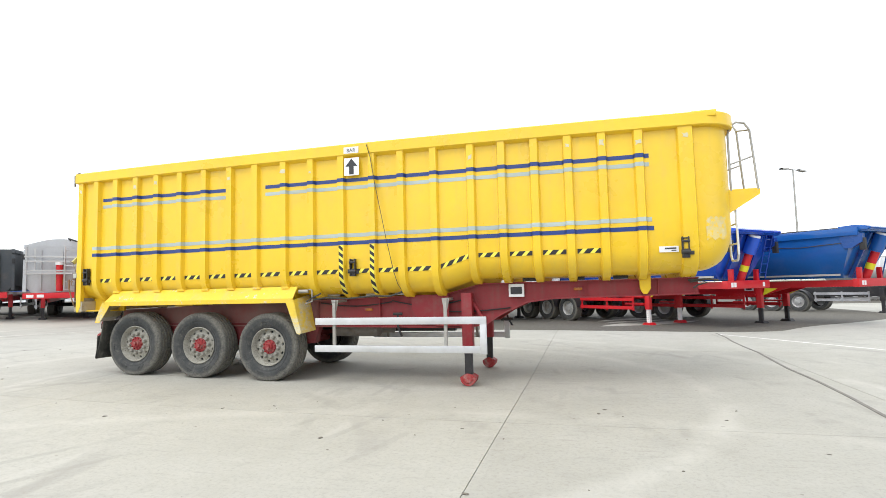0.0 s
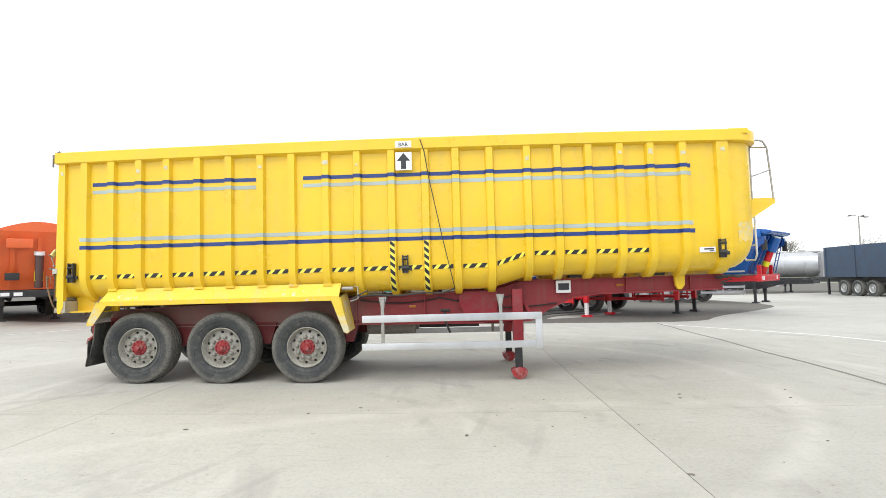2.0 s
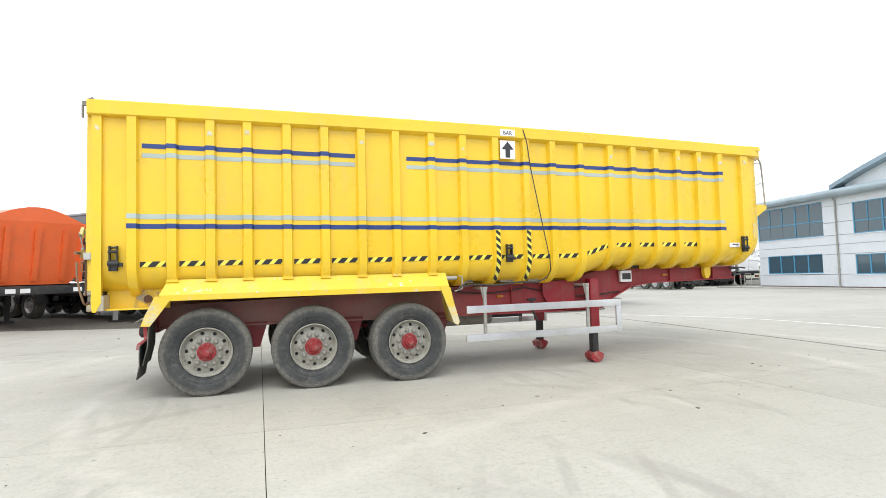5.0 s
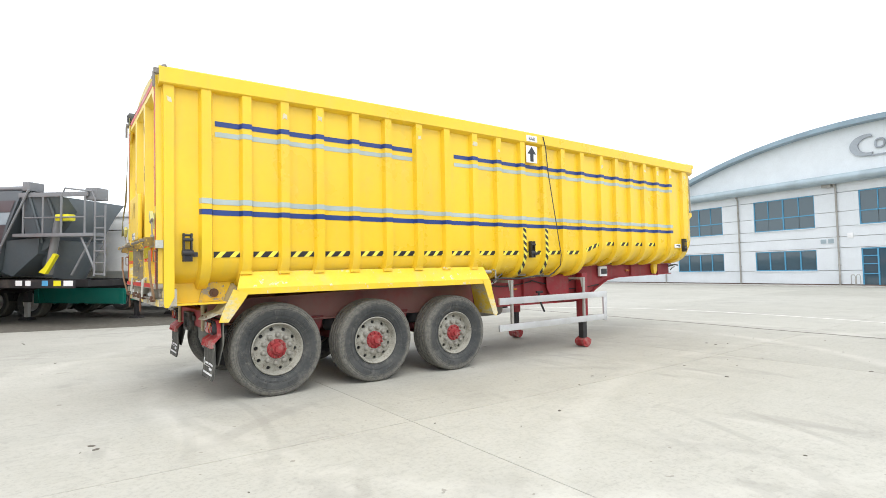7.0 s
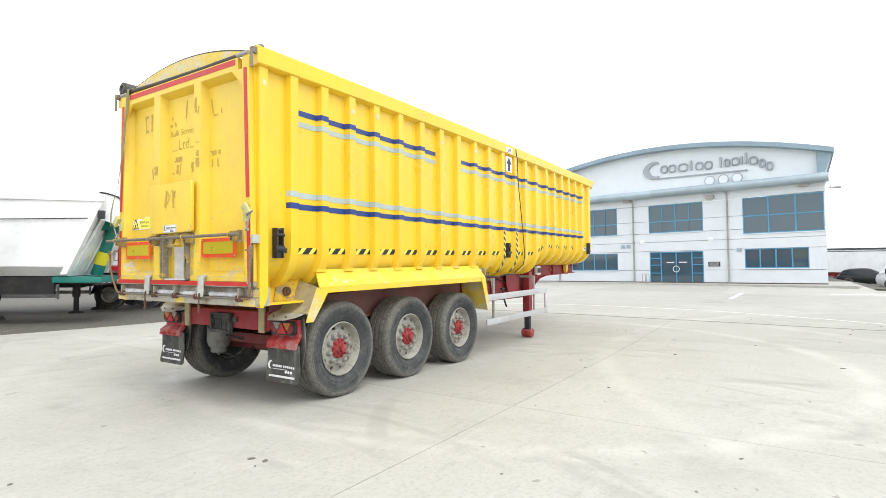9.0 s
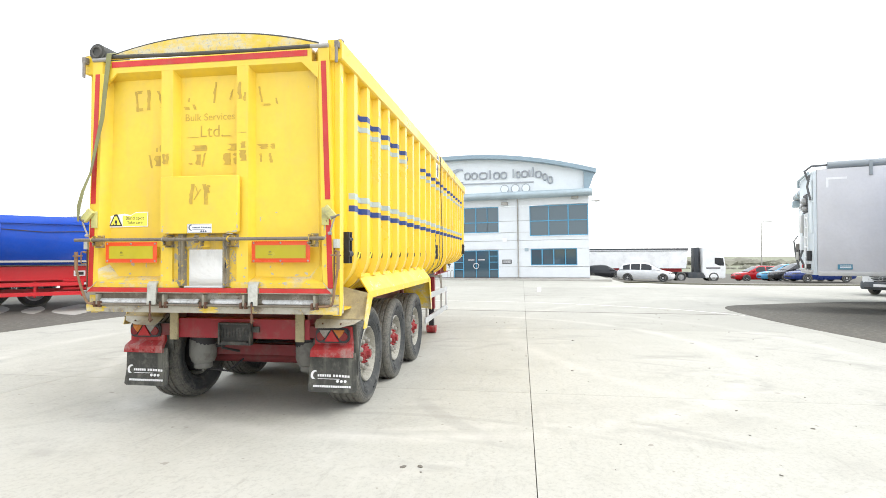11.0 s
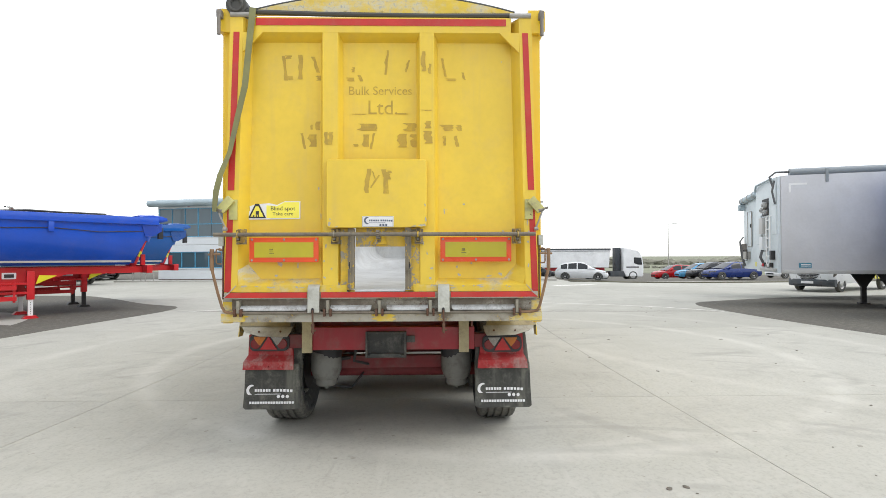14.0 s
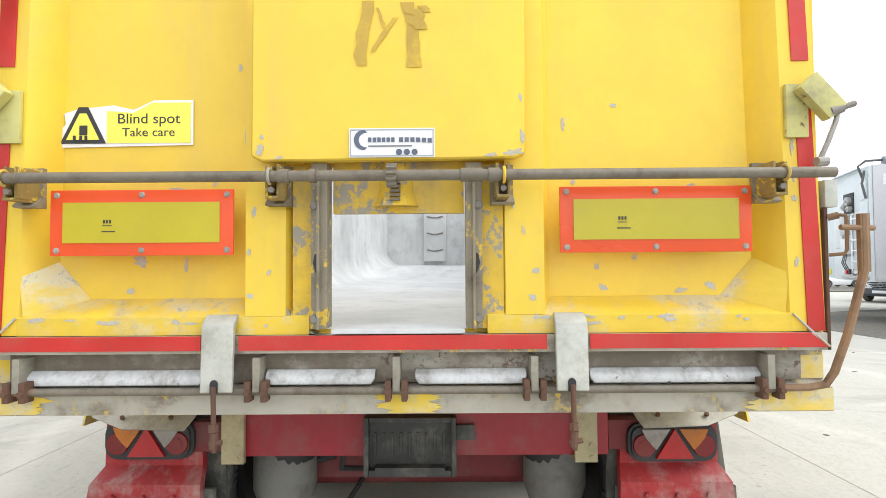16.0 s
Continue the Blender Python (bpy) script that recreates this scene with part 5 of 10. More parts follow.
# rubber blocks and pale packing between tub and chassis
for x in (-4.1, -3.4, -2.9):
    bm = B()
    box(bm, x - 0.12, x + 0.12, -0.86, -0.70, 1.345, 1.40, 0.01)
    part("bearer_pad", bm, m_galv, trailer)
for x in (-0.9, -0.2, 0.4):
    bm = B()
    box(bm, x - 0.1, x + 0.1, -0.84, -0.70, 1.512, 1.57, 0.01)
    part("bearer_pad", bm, m_black, trailer)

# landing legs with rocker feet
for sgn in (-1, 1):
    y = sgn * 0.90
    bm = B()
    box(bm, -1.92, -1.76, y - 0.075, y + 0.075, 0.52, 1.36, 0.012)
    leg = part("landing_leg", bm, m_red_chassis, trailer, "red telescopic landing leg")
    bm = B()
    box(bm, -1.895, -1.785, y - 0.055, y + 0.055, 0.07, 0.52, 0.008)
    part("inner_leg", bm, m_black, leg)
    bm = B()
    prof = [(-1.84 + 0.12 * math.cos(t), 0.095 + 0.12 * math.sin(t)) for t in [math.pi * (1 + k / 14) for k in range(15)]]
    prof += [(-1.84 + 0.12, 0.105), (-1.84 + 0.06, 0.14), (-1.84 - 0.06, 0.14), (-1.84 - 0.12, 0.105)]
    prism(bm, prof, y - 0.10, y + 0.10, "y")
    foot = part("rocker_foot", bm, m_red_bright, leg, "curved worn red foot")
    for e in (-1, 1):
        bm = B()
        rod(bm, (-1.84, y + e * 0.10, 0.082), (-1.84, y + e * 0.114, 0.082), 0.078, 18, 0.06)
        part("foot_cap", bm, m_red_bright, foot)
    bm = B()
    prism(bm, [(-1.80, 1.25), (-1.76, 1.25), (-1.60, 0.98), (-1.66, 0.98)], y * 0.93 - 0.02, y * 0.93 + 0.02, "y")
    box(bm, -2.35, -1.92, y * 0.97 - 0.03, y * 0.97 + 0.03, 0.86, 0.92)
    part("leg_brace", bm, m_red_chassis, leg)
bm = B()
rod(bm, (-1.84, -0.85, 0.98), (-1.84, 0.85, 0.98), 0.022)
rod(bm, (-1.84, 0.9, 0.98), (-1.84, 1.0, 0.98), 0.03)
part("crank_shaft", bm, m_black, trailer)
bm = B()
tube(bm, [(-1.55, 0.95, 1.25), (-1.5, 1.0, 0.85), (-1.42, 1.02, 0.72)], 0.018, 6)
tube(bm, [(-1.62, 0.95, 0.84), (-1.40, 0.95, 0.84)], 0.03, 6)
part("crank_handle", bm, m_black, trailer)

bm = B()
tube(bm, [(-2.98, -0.87, 1.04), (-2.97, -0.9, 0.86), (-2.90, -0.92, 0.70)], 0.018, 8)
tube(bm, [(-3.05, -0.88, 1.05), (-2.90, -0.88, 1.05)], 0.022, 8)
part("hung_crank", bm, m_black, trailer, "dark crank handle hung on the rail")
for x0, x1, z, sag in ((-4.35, -3.1, 1.24, 0.06), (-3.1, -1.9, 1.26, 0.09), (-2.7, -1.2, 1.12, 0.05)):
    bm = B()
    tube(bm, [(x0 + (x1 - x0) * k / 8, -0.80, z - sag * math.sin(math.pi * k / 8)) for k in range(9)], 0.011, 6)
    part("air_line", bm, m_black, trailer)

# side guard rails
for sgn in (-1, 1):
    y = sgn * 1.20
    bm = B()
    box(bm, -4.24, -1.50, y - 0.015, y + 0.015, 0.905, 1.015, 0.008)
    guard = part("side_guard", bm, m_alu, trailer, "brushed aluminium side guard rails")
    bm = B()
    box(bm, -4.25, -1.60, y - 0.015, y + 0.015, 0.485, 0.59, 0.008)
    part("lower_rail", bm, m_alu, guard)
    bm = B()
    box(bm, -1.60, -1.50, y - 0.012, y + 0.018, 0.47, 0.904, 0.006)
    for z in (0.53, 0.62, 0.80, 0.86):
        rod(bm, (-1.52, y - 0.022, z), (-1.52, y - 0.010, z), 0.012, 8)
    part("end_upright", bm, m_alu, guard)
    for x in (-3.93, -2.12):
        bm = B()
        s = -1 if sgn > 0 else 1
        box(bm, x - 0.025, x + 0.025, y + s * 0.016, y + s * 0.05, 0.49, 1.26, 0.004)
        box(bm, x - 0.03, x + 0.03, min(y + s * 0.016, y + s * 0.42), max(y + s * 0.016, y + s * 0.42), 1.25, 1.29)
        prism(bm, [(x - 0.06, 1.29), (x + 0.06, 1.29), (x + 0.025, 1.12), (x - 0.025, 1.12)], y + s * 0.05, y + s * 0.06, "y")
        for k in range(7):
            rod(bm, (x, y + s * 0.012, 0.66 + 0.085 * k), (x, y + s * 0.017, 0.66 + 0.085 * k), 0.008, 6)
        part("guard_bracket", bm, m_galv, guard)
# spare-wheel carrier bar and air tanks under the frame
bm = B()
box(bm, -4.3, -2.4, 0.55, 0.68, 0.66, 0.74, 0.01)
box(bm, -3.9, -3.84, 0.5, 0.7, 0.72, 0.9)
box(bm, -2.7, -2.64, 0.5, 0.7, 0.72, 0.9)
part("carrier_bar", bm, m_black, trailer)
for y in (-0.35, 0.35):
    bm = B()
    rod(bm, (-4.3, y, 0.78), (-3.5, y, 0.78), 0.13, 20)
    part("air_tank", bm, m_steel_dirty, trailer)

# access ladder and platform at the front
bm = B()
prism(bm, [(1.80, 2.66), (2.22, 2.66), (2.22, 2.60), (1.84, 2.36), (1.80, 2.36)], -0.93, -0.90, "y")
prism(bm, [(1.80, 2.66), (2.22, 2.66), (2.22, 2.60), (1.84, 2.36), (1.80, 2.36)], -0.33, -0.30, "y")
box(bm, 1.82, 2.22, -0.93, -0.30, 2.66, 2.68)
plat = part("front_platform", bm, m_yellow, trailer, "yellow bracketed front platform")
for y, top in ((-0.92, 3.60), (-0.32, 3.75)):
    bm = B()
    tube(bm, [(2.20, y, 2.66), (2.17, y, 3.10), (2.14, y, top - 0.12), (2.08, y, top - 0.02), (1.98, y, top), (1.90, y, top - 0.05), (1.87, y, top - 0.16), (1.87, y, 2.66)], 0.015, 8)
    tube(bm, [(2.17, y, 3.12), (1.87, y, 3.02)], 0.011, 6)
    part("handrail_hoop", bm, m_galv, plat, "tubular steel handrail hoop")
bm = B()
tube(bm, [(2.14, -0.92, 3.48), (2.14, -0.32, 3.63)], 0.012, 6)
part("cross_bar", bm, m_galv, plat)
bm = B()
for y in (-0.86, -0.48):
    tube(bm, [(1.92, y, 2.66), (1.93, y, 2.0), (1.93, y, 1.80)], 0.016, 8)
tube(bm, [(1.93, -0.86, 1.80), (1.93, -0.80, 1.72), (1.93, -0.54, 1.72), (1.93, -0.48, 1.80)], 0.016, 8)
for z in (1.95, 2.22, 2.49):
    tube(bm, [(1.93, -0.86, z), (1.93, -0.48, z)], 0.013, 6)
part("ladder", bm, m_alu, plat, "slim metal ladder")

# ---- tailgate and rear of the yellow trailer ----
XF, XP = -9.05, -8.965                    # face of the frame, face of the recessed sheet
bm = B()
box(bm, XP, XP + 0.03, -0.22, 0.25, 1.93, 3.50)
tailgate = part("tailgate", bm, m_yellow_rear, trailer, "faded yellow framed tailgate with worn ghost lettering")
for y0, y1 in ((0.25, 1.10), (-1.10, -0.22)):
    bm = B()
    box(bm, XP, XP + 0.03, y0, y1, 1.42, 3.50)
    part("gate_sheet", bm, m_yellow_rear, tailgate)
for sgn in (-1, 1):
    bm = B()
    loft(bm, [[(x, sgn * (y - lean), z) for x, y in ((XF, 1.250), (XF, 1.148), (XP, 1.09), (XP + 0.03, 1.09), (XP + 0.03, 1.212), (-8.99, 1.216), (-8.99, 1.250))] for z, lean in ((1.416, 0.0), (3.61, 0.045))], True)
    for ring in (bm.verts[:7], bm.verts[7:14]):
        bm.faces.new(ring)
    part("gate_stile", bm, m_yellow_rear, tailgate)
    bm = B()
    prism(bm, [(sgn * 1.105, 3.49), (sgn * 0.945, 3.49), (sgn * 1.105, 3.33)], XF - 0.002, XF + 0.02, "x")
    part("corner_gusset", bm, m_yellow_rear, tailgate)
    bm = B()
    q = [(XF + 0.002, sgn * 1.147, 1.595), (XP - 0.002, sgn * 1.095, 1.645), (XP - 0.002, sgn * 0.985, 1.518), (XF + 0.002, sgn * 1.135, 1.469)]
    loft(bm, [q, [(x + 0.02, y, z) for x, y, z in q]], True)
    bm.faces.new(bm.verts[:4])
    part("lower_gusset", bm, m_yellow_worn, tailgate, "scraped lower corner gusset")
bm = B()
prism(bm, [(XF, 3.49), (XF, 3.612), (XP + 0.05, 3.612), (XP + 0.05, 3.44), (XP, 3.44)], -1.04, 1.04, "y")
part("gate_top", bm, m_yellow_rear, tailgate)
for y0, y1 in ((0.28, 1.152), (-1.152, -0.25)):
    bm = B()
    prism(bm, [(XF - 0.001, 1.415), (XF - 0.001, 1.468), (XP - 0.002, 1.519), (XP + 0.028, 1.519), (XP + 0.028, 1.415)], y0, y1, "y")
    part("gate_bottom", bm, m_yellow_worn, tailgate, "scuffed sloping bottom member")
for y0, y1 in ((0.35, 0.47), (-0.42, -0.305)):
    bm = B()
    prism(bm, [(XP, y0 - 0.03), (XF, y0), (XF, y1), (XP, y1 + 0.03)], 1.47, 3.489, "z")
    part("gate_rib", bm, m_yellow_rear, tailgate)
m_guide = surface("grimy_guide_steel", (0.27, 0.235, 0.17), 0.65, 0.1, dirt=(0.09, 0.07, 0.05), dirt_amount=0.95, streaks=0.5, chips=(0.62, 0.42, 0.05), chip_level=0.58, scale=3)
m_guide_dull = surface("grimy_grey_wedge", (0.30, 0.28, 0.22), 0.75, dirt=(0.14, 0.12, 0.085), dirt_amount=0.8, scale=4, grain=0.2)
m_rod = surface("weathered_round_bar", (0.20, 0.175, 0.135), 0.6, 0.2, dirt=(0.09, 0.065, 0.045), dirt_amount=0.9, scale=5, grain=0.2, bump=0.06)
# hatch flap hanging over the grain chute
bm = B()
prism(bm, [(-0.36, 1.94), (-0.33, 1.925), (0.40, 1.92), (0.432, 1.935), (0.43, 2.445), (0.415, 2.46), (-0.345, 2.46), (-0.36, 2.445)], -9.115, -9.075, "x")
bmesh.ops.bevel(bm, geom=bm.edges[:], offset=0.005, segments=1, affect="EDGES")
flap = part("hatch_flap", bm, m_yellow_rear, tailgate, "yellow hatch flap with chipped corners")
random.seed(11)
def chip(y, z, w, h, x, parent, lean=0.0):
    """A ragged patch where the paint has flaked to the primer."""
    bm = B()
    n = 22
    pts = []
    x -= random.uniform(0.0, 0.0012)
    g0, g1, p0, p1 = random.uniform(0.1, 0.3), random.uniform(0.08, 0.2), random.uniform(0, 6), random.uniform(0, 6)
    for k in range(n):
        a = 2 * math.pi * k / n
        g = 0.8 + g0 * math.sin(2 * a + p0) + g1 * math.sin(5 * a + p1) + random.uniform(-0.16, 0.16)
        u, v = w * g * math.cos(a), h * g * math.sin(a)
        pts.append((y + u - lean * v, z + v + lean * u))
    prism(bm, pts, x - 0.0006, x, "x")
    part("paint_chip", bm, m_primer, parent)
for y, z, w, h in ((-0.322, 1.941, 0.030, 0.012), (-0.26, 1.934, 0.022, 0.006), (0.405, 1.953, 0.014, 0.020), (0.40, 1.99, 0.006, 0.010), (-0.35, 1.985, 0.006, 0.030), (-0.345, 2.10, 0.006, 0.014), (0.35, 1.93, 0.012, 0.005), (0.12, 1.931, 0.010, 0.004)):
    chip(y, z, w, h, -9.1152, flap)
for y, z, w, h, ln in ((0.831, 1.637, 0.030, 0.018, 0.2), (0.688, 1.625, 0.010, 0.022, 0), (0.862, 1.543, 0.014, 0.012, 0), (0.72, 1.863, 0.020, 0.007, 0), (0.60, 1.88, 0.010, 0.008, 0), (0.50, 2.02, 0.007, 0.030, 0), (0.52, 2.25, 0.006, 0.018, 0),
                       (-0.62, 1.545, 0.020, 0.010, 0), (-0.86, 1.535, 0.028, 0.008, 0), (-0.955, 1.55, 0.016, 0.014, 0.4), (-0.72, 1.64, 0.012, 0.008, 0), (-0.60, 1.61, 0.008, 0.015, 0), (-0.53, 1.88, 0.008, 0.016, 0), (-0.90, 1.865, 0.016, 0.006, 0), (-0.50, 2.06, 0.008, 0.024, 0), (-0.66, 2.12, 0.010, 0.008, 0.3), (-0.98, 1.90, 0.010, 0.008, 0)):
    chip(y, z, w, h, XP - 0.0003, tailgate, ln)
for y, z, w, h, ln in ((-0.395, 1.60, 0.010, 0.014, 0), (-0.36, 1.72, 0.006, 0.016, 0), (-0.385, 1.52, 0.016, 0.008, 0.2), (0.455, 1.53, 0.010, 0.012, 0), (0.445, 1.78, 0.008, 0.020, 0), (0.40, 1.60, 0.007, 0.010, 0), (0.46, 1.66, 0.006, 0.014, 0), (-0.33, 1.80, 0.006, 0.018, 0),
                       (1.17, 1.86, 0.012, 0.016, 0.3), (-1.172, 1.88, 0.010, 0.020, 0), (-1.168, 1.81, 0.009, 0.012, 0), (-1.165, 1.97, 0.008, 0.026, 0), (-1.17, 1.62, 0.007, 0.018, 0)):
    chip(y, z, w, h, XF - 0.0003, tailgate, ln)
for k in range(26):
    y = random.choice((-1, 1)) * random.uniform(0.36, 1.12)
    chip(y, 1.466 - abs(random.gauss(0, 0.012)), random.uniform(0.006, 0.028), random.uniform(0.003, 0.010), XF - 0.0013, tailgate, random.uniform(-0.1, 0.1))
for y0, y1 in ((-0.30, -0.225), (0.252, 0.33)):
    bm = B()
    box(bm, -9.045, -8.95, y0, y1, 1.43, 1.92)
    part("chute_cheek", bm, m_yellow_grimy, tailgate, "yellow cheek grey with grime")
    s = 1 if y0 > 0 else -1
    bm = B()
    prism(bm, [(s * 0.385, 1.416), (s * 0.262, 1.416), (s * 0.325, 1.455), (s * 0.352, 1.50), (s * 0.385, 1.515)], -9.046, -8.96, "x")
    part("cheek_foot", bm, m_guide_dull, tailgate, "grimy grey wedge at the foot of the chute")
for y in (-0.210, 0.242):
    bm = B()
    box(bm, -9.085, -9.02, y - 0.024, y + 0.024, 1.435, 1.92, 0.004)
    box(bm, -9.10, -9.085, y - 0.004, y + 0.004, 1.435, 1.90)
    guide = part("chute_guide", bm, m_guide, tailgate, "worn steel slide guide")
    s = 1 if y > 0 else -1
    for z in (1.464, 1.793):
        bm = B()
        rod(bm, (-9.10, y + s * 0.012, z), (-9.083, y + s * 0.012, z), 0.0105, 6)
        rod(bm, (-9.088, y + s * 0.012, z), (-9.083, y + s * 0.012, z), 0.015, 12)
        part("guide_bolt", bm, m_steel_dirty, guide)
    bm = B()
    prism(bm, [(y - s * 0.004, 1.655), (y + s * 0.012, 1.652), (y + s * 0.017, 1.625), (y + s * 0.010, 1.60), (y + s * 0.001, 1.588), (y - s * 0.002, 1.62)], -9.089, -9.083, "x")
    part("guide_slot", bm, m_black, guide, "dark worn slot with a bent catch")
bm = B()
box(bm, -9.04, -9.01, -0.183, 0.21, 1.775, 1.93)
part("slide_gate", bm, m_yellow_grimy, tailgate, "raised chute slide with scraped paint")
bm = B()
loft(bm, [[(-9.042, 0.02 + w, z), (-9.042 - d, 0.02 + w * 0.55, z), (-9.042 - d, 0.02 - w * 0.55, z), (-9.042, 0.02 - w, z)] for z, w, d in ((1.93, 0.046, 0.028), (1.84, 0.050, 0.030), (1.808, 0.060, 0.040), (1.795, 0.068, 0.046))])
bm.faces.new(bm.verts[-4:])
rack = part("slide_rack", bm, m_yellow_grimy, tailgate, "flared slide rack with steel teeth")
for k in range(7):
    bm = B()
    box(bm, -9.090, -9.066, 0.005, 0.035, 1.808 + 0.0125 * k, 1.815 + 0.0125 * k)
    part("rack_tooth", bm, m_rod, rack)
bm = B()
box(bm, -9.075, -8.93, -0.183, 0.21, 1.418, 1.432, 0.003)
part("chute_lip", bm, m_inside, tailgate, "polished chute lip")
bm = B()
rod(bm, (-9.165, -1.205, 1.868), (-9.165, 1.285, 1.868), 0.0155, 16)
for y, w in ((0.32, 0.014), (0.24, 0.009), (-0.20, 0.030), (-0.262, 0.016)):
    rod(bm, (-9.165, y - w, 1.868), (-9.165, y + w, 1.868), 0.0195, 16)
control = part("control_rod", bm, m_rod, tailgate, "long round steel control rod")
bm = B()
n = 11
prism(bm, [(-9.165 + (0.034 if k % 4 in (1, 2) else 0.027) * math.cos(math.pi * k / (2 * n)), 1.868 + (0.034 if k % 4 in (1, 2) else 0.027) * math.sin(math.pi * k / (2 * n))) for k in range(4 * n)], 0.008, 0.035, "y")
part("pinion", bm, m_rod, control, "narrow toothed pinion")
m_bracket = surface("chipped_bracket_paint", (0.30, 0.215, 0.07), 0.75, dirt=(0.13, 0.095, 0.06), dirt_amount=0.95, chips=(0.66, 0.47, 0.05), chip_level=0.57, scale=4)
for y in (1.10, 0.36, -0.29, -1.068):
    s = -1 if y < 0 else 1
    bm = B()
    for d in (-0.016, 0.016):
        box(bm, -9.145, -9.06, y + d - 0.004, y + d + 0.004, 1.815, 1.905, 0.002)
    box(bm, -9.15, -9.06, y - 0.018, y + 0.018, 1.808, 1.816, 0.002)
    bracket = part("rod_bracket", bm, m_bracket, tailgate, "chipped and rusty rod bracket")
    bm = B()
    prism(bm, [(-9.06, 1.915), (-9.045, 1.915), (-9.045, 1.795), (-9.085, 1.795), (-9.09, 1.80), (-9.06, 1.825)], y + s * 0.005 - 0.034, y + s * 0.005 + 0.034, "y")
    part("bracket_seat", bm, m_guide, bracket)
    bm = B()
    tube(bm, [(-9.165 + 0.021 * math.cos(a), y, 1.868 + 0.021 * math.sin(a)) for a in [0.4 + 0.55 * k for k in range(9)]], 0.0045, 6)
    part("saddle_clip", bm, m_yellow_grimy, bracket, "yellow clip round the rod")
    bm = B()
    rod(bm, (-9.158, y, 1.832), (-9.146, y, 1.832), 0.009, 6)
    part("bracket_bolt", bm, m_steel_dirty, bracket)
# marker boards and labels
m_clamp = surface("pale_galvanised_plate", (0.50, 0.505, 0.45), 0.6, 0.15, dirt=(0.24, 0.21, 0.15), dirt_amount=0.8, streaks=0.4, grain=0.2, chips=(0.62, 0.47, 0.10), chip_level=0.68, scale=4)
for y0, y1 in ((0.50, 1.045), (-1.032, -0.465)):
    bm = B()
    box(bm, -9.066, -9.058, y0, y1, 1.652, 1.848, 0.004)
    board = part("marker_board", bm, m_plate_orange, tailgate, "orange-bordered yellow reflective marker board")
    bm = B()
    box(bm, -9.0695, -9.0665, y0 + 0.04, y1 - 0.04, 1.69, 1.81)
    part("reflective_field", bm, m_plate_yellow, board)
    for y in (y0 + 0.02, (y0 + y1) / 2, y1 - 0.02):
        for z in (1.668, 1.832):
            bm = B()
            rod(bm, (-9.066, y, z), (-9.070, y, z), 0.0095, 10, 0.007)
            rod(bm, (-9.070, y, z), (-9.0715, y, z), 0.004, 6)
            part("screw", bm, m_galv, board)
    bm = B()
    yc = (y0 + y1) / 2 + 0.10
    for k in range(3):
        box(bm, -9.0702, -9.07, yc - 0.012 + 0.009 * k, yc - 0.006 + 0.009 * k, 1.748, 1.758)
    box(bm, -9.0702, -9.07, yc - 0.014, yc + 0.014, 1.740, 1.7425)
    box(bm, -9.0702, -9.07, yc - 0.024, yc + 0.016, 1.722, 1.7255)
    part("print_bars", bm, m_charcoal, board)
    bm = B()
    box(bm, -9.0575, XP, y0 + 0.05, y0 + 0.08, 1.70, 1.80)
    box(bm, -9.0575, XP, y1 - 0.08, y1 - 0.05, 1.70, 1.80)
    part("board_mount", bm, m_yellow_rear, board)
bm = B()
prism(bm, [(0.625, 1.972), (1.02, 1.966), (1.018, 2.02), (1.0, 2.04), (1.005, 2.075), (0.965, 2.088), (0.86, 2.10), (0.80, 2.085), (0.74, 2.115), (0.625, 2.115)][::-1], XP - 0.006, XP - 0.002, "x")
warn = part("warning_label", bm, m_white, tailgate, "torn white and yellow warning label, Blind spot Take care")
warn.location, warn.scale = (0, -0.004, 0.031), (1, 1.075, 1)
bm = B()
prism(bm, [(0.632, 1.979), (0.878, 1.979), (0.878, 2.082), (0.80, 2.075), (0.745, 2.107), (0.632, 2.107)], XP - 0.008, XP - 0.0065, "x")
part("yellow_field", bm, m_yellow_tape, warn)
FACE_REAR = lambda y, z, x: Matrix.Translation((x, y, z)) @ Matrix(((0, 0, -1, 0), (-1, 0, 0, 0), (0, 1, 0, 0), (0, 0, 0, 1)))
part("lettering", letters("Blind spot", 0.046, m_charcoal, 0.0004), None, warn, m=FACE_REAR(0.755, 2.055, XP - 0.0085))
part("lettering", letters("Take care", 0.039, m_charcoal, 0.0004), None, warn, m=FACE_REAR(0.755, 2.012, XP - 0.0085))
tri = lambda s, y=0.948, z=2.02: [(y - 0.058 * s, z - 0.042 * s), (y + 0.058 * s, z - 0.042 * s), (y + 0.012 * s, z + 0.058 * s), (y - 0.012 * s, z + 0.058 * s)]
bm = B()
prism(bm, tri(1.16, 0.948, 2.027), XP - 0.008, XP - 0.0065, "x")
part("triangle", bm, m_charcoal, warn)
bm = B()
prism(bm, tri(0.84, 0.948, 2.025), XP - 0.0095, XP - 0.0082, "x")
part("triangle_field", bm, m_yellow_tape, warn)
bm = B()
box(bm, XP - 0.011, XP - 0.0097, 0.934, 0.957, 2.005, 2.035)
for y in (0.938, 0.953, 0.972):
    box(bm, XP - 0.011, XP - 0.0097, y - 0.004, y + 0.004, 1.985, 2.003)
part("pictogram", bm, m_charcoal, warn)


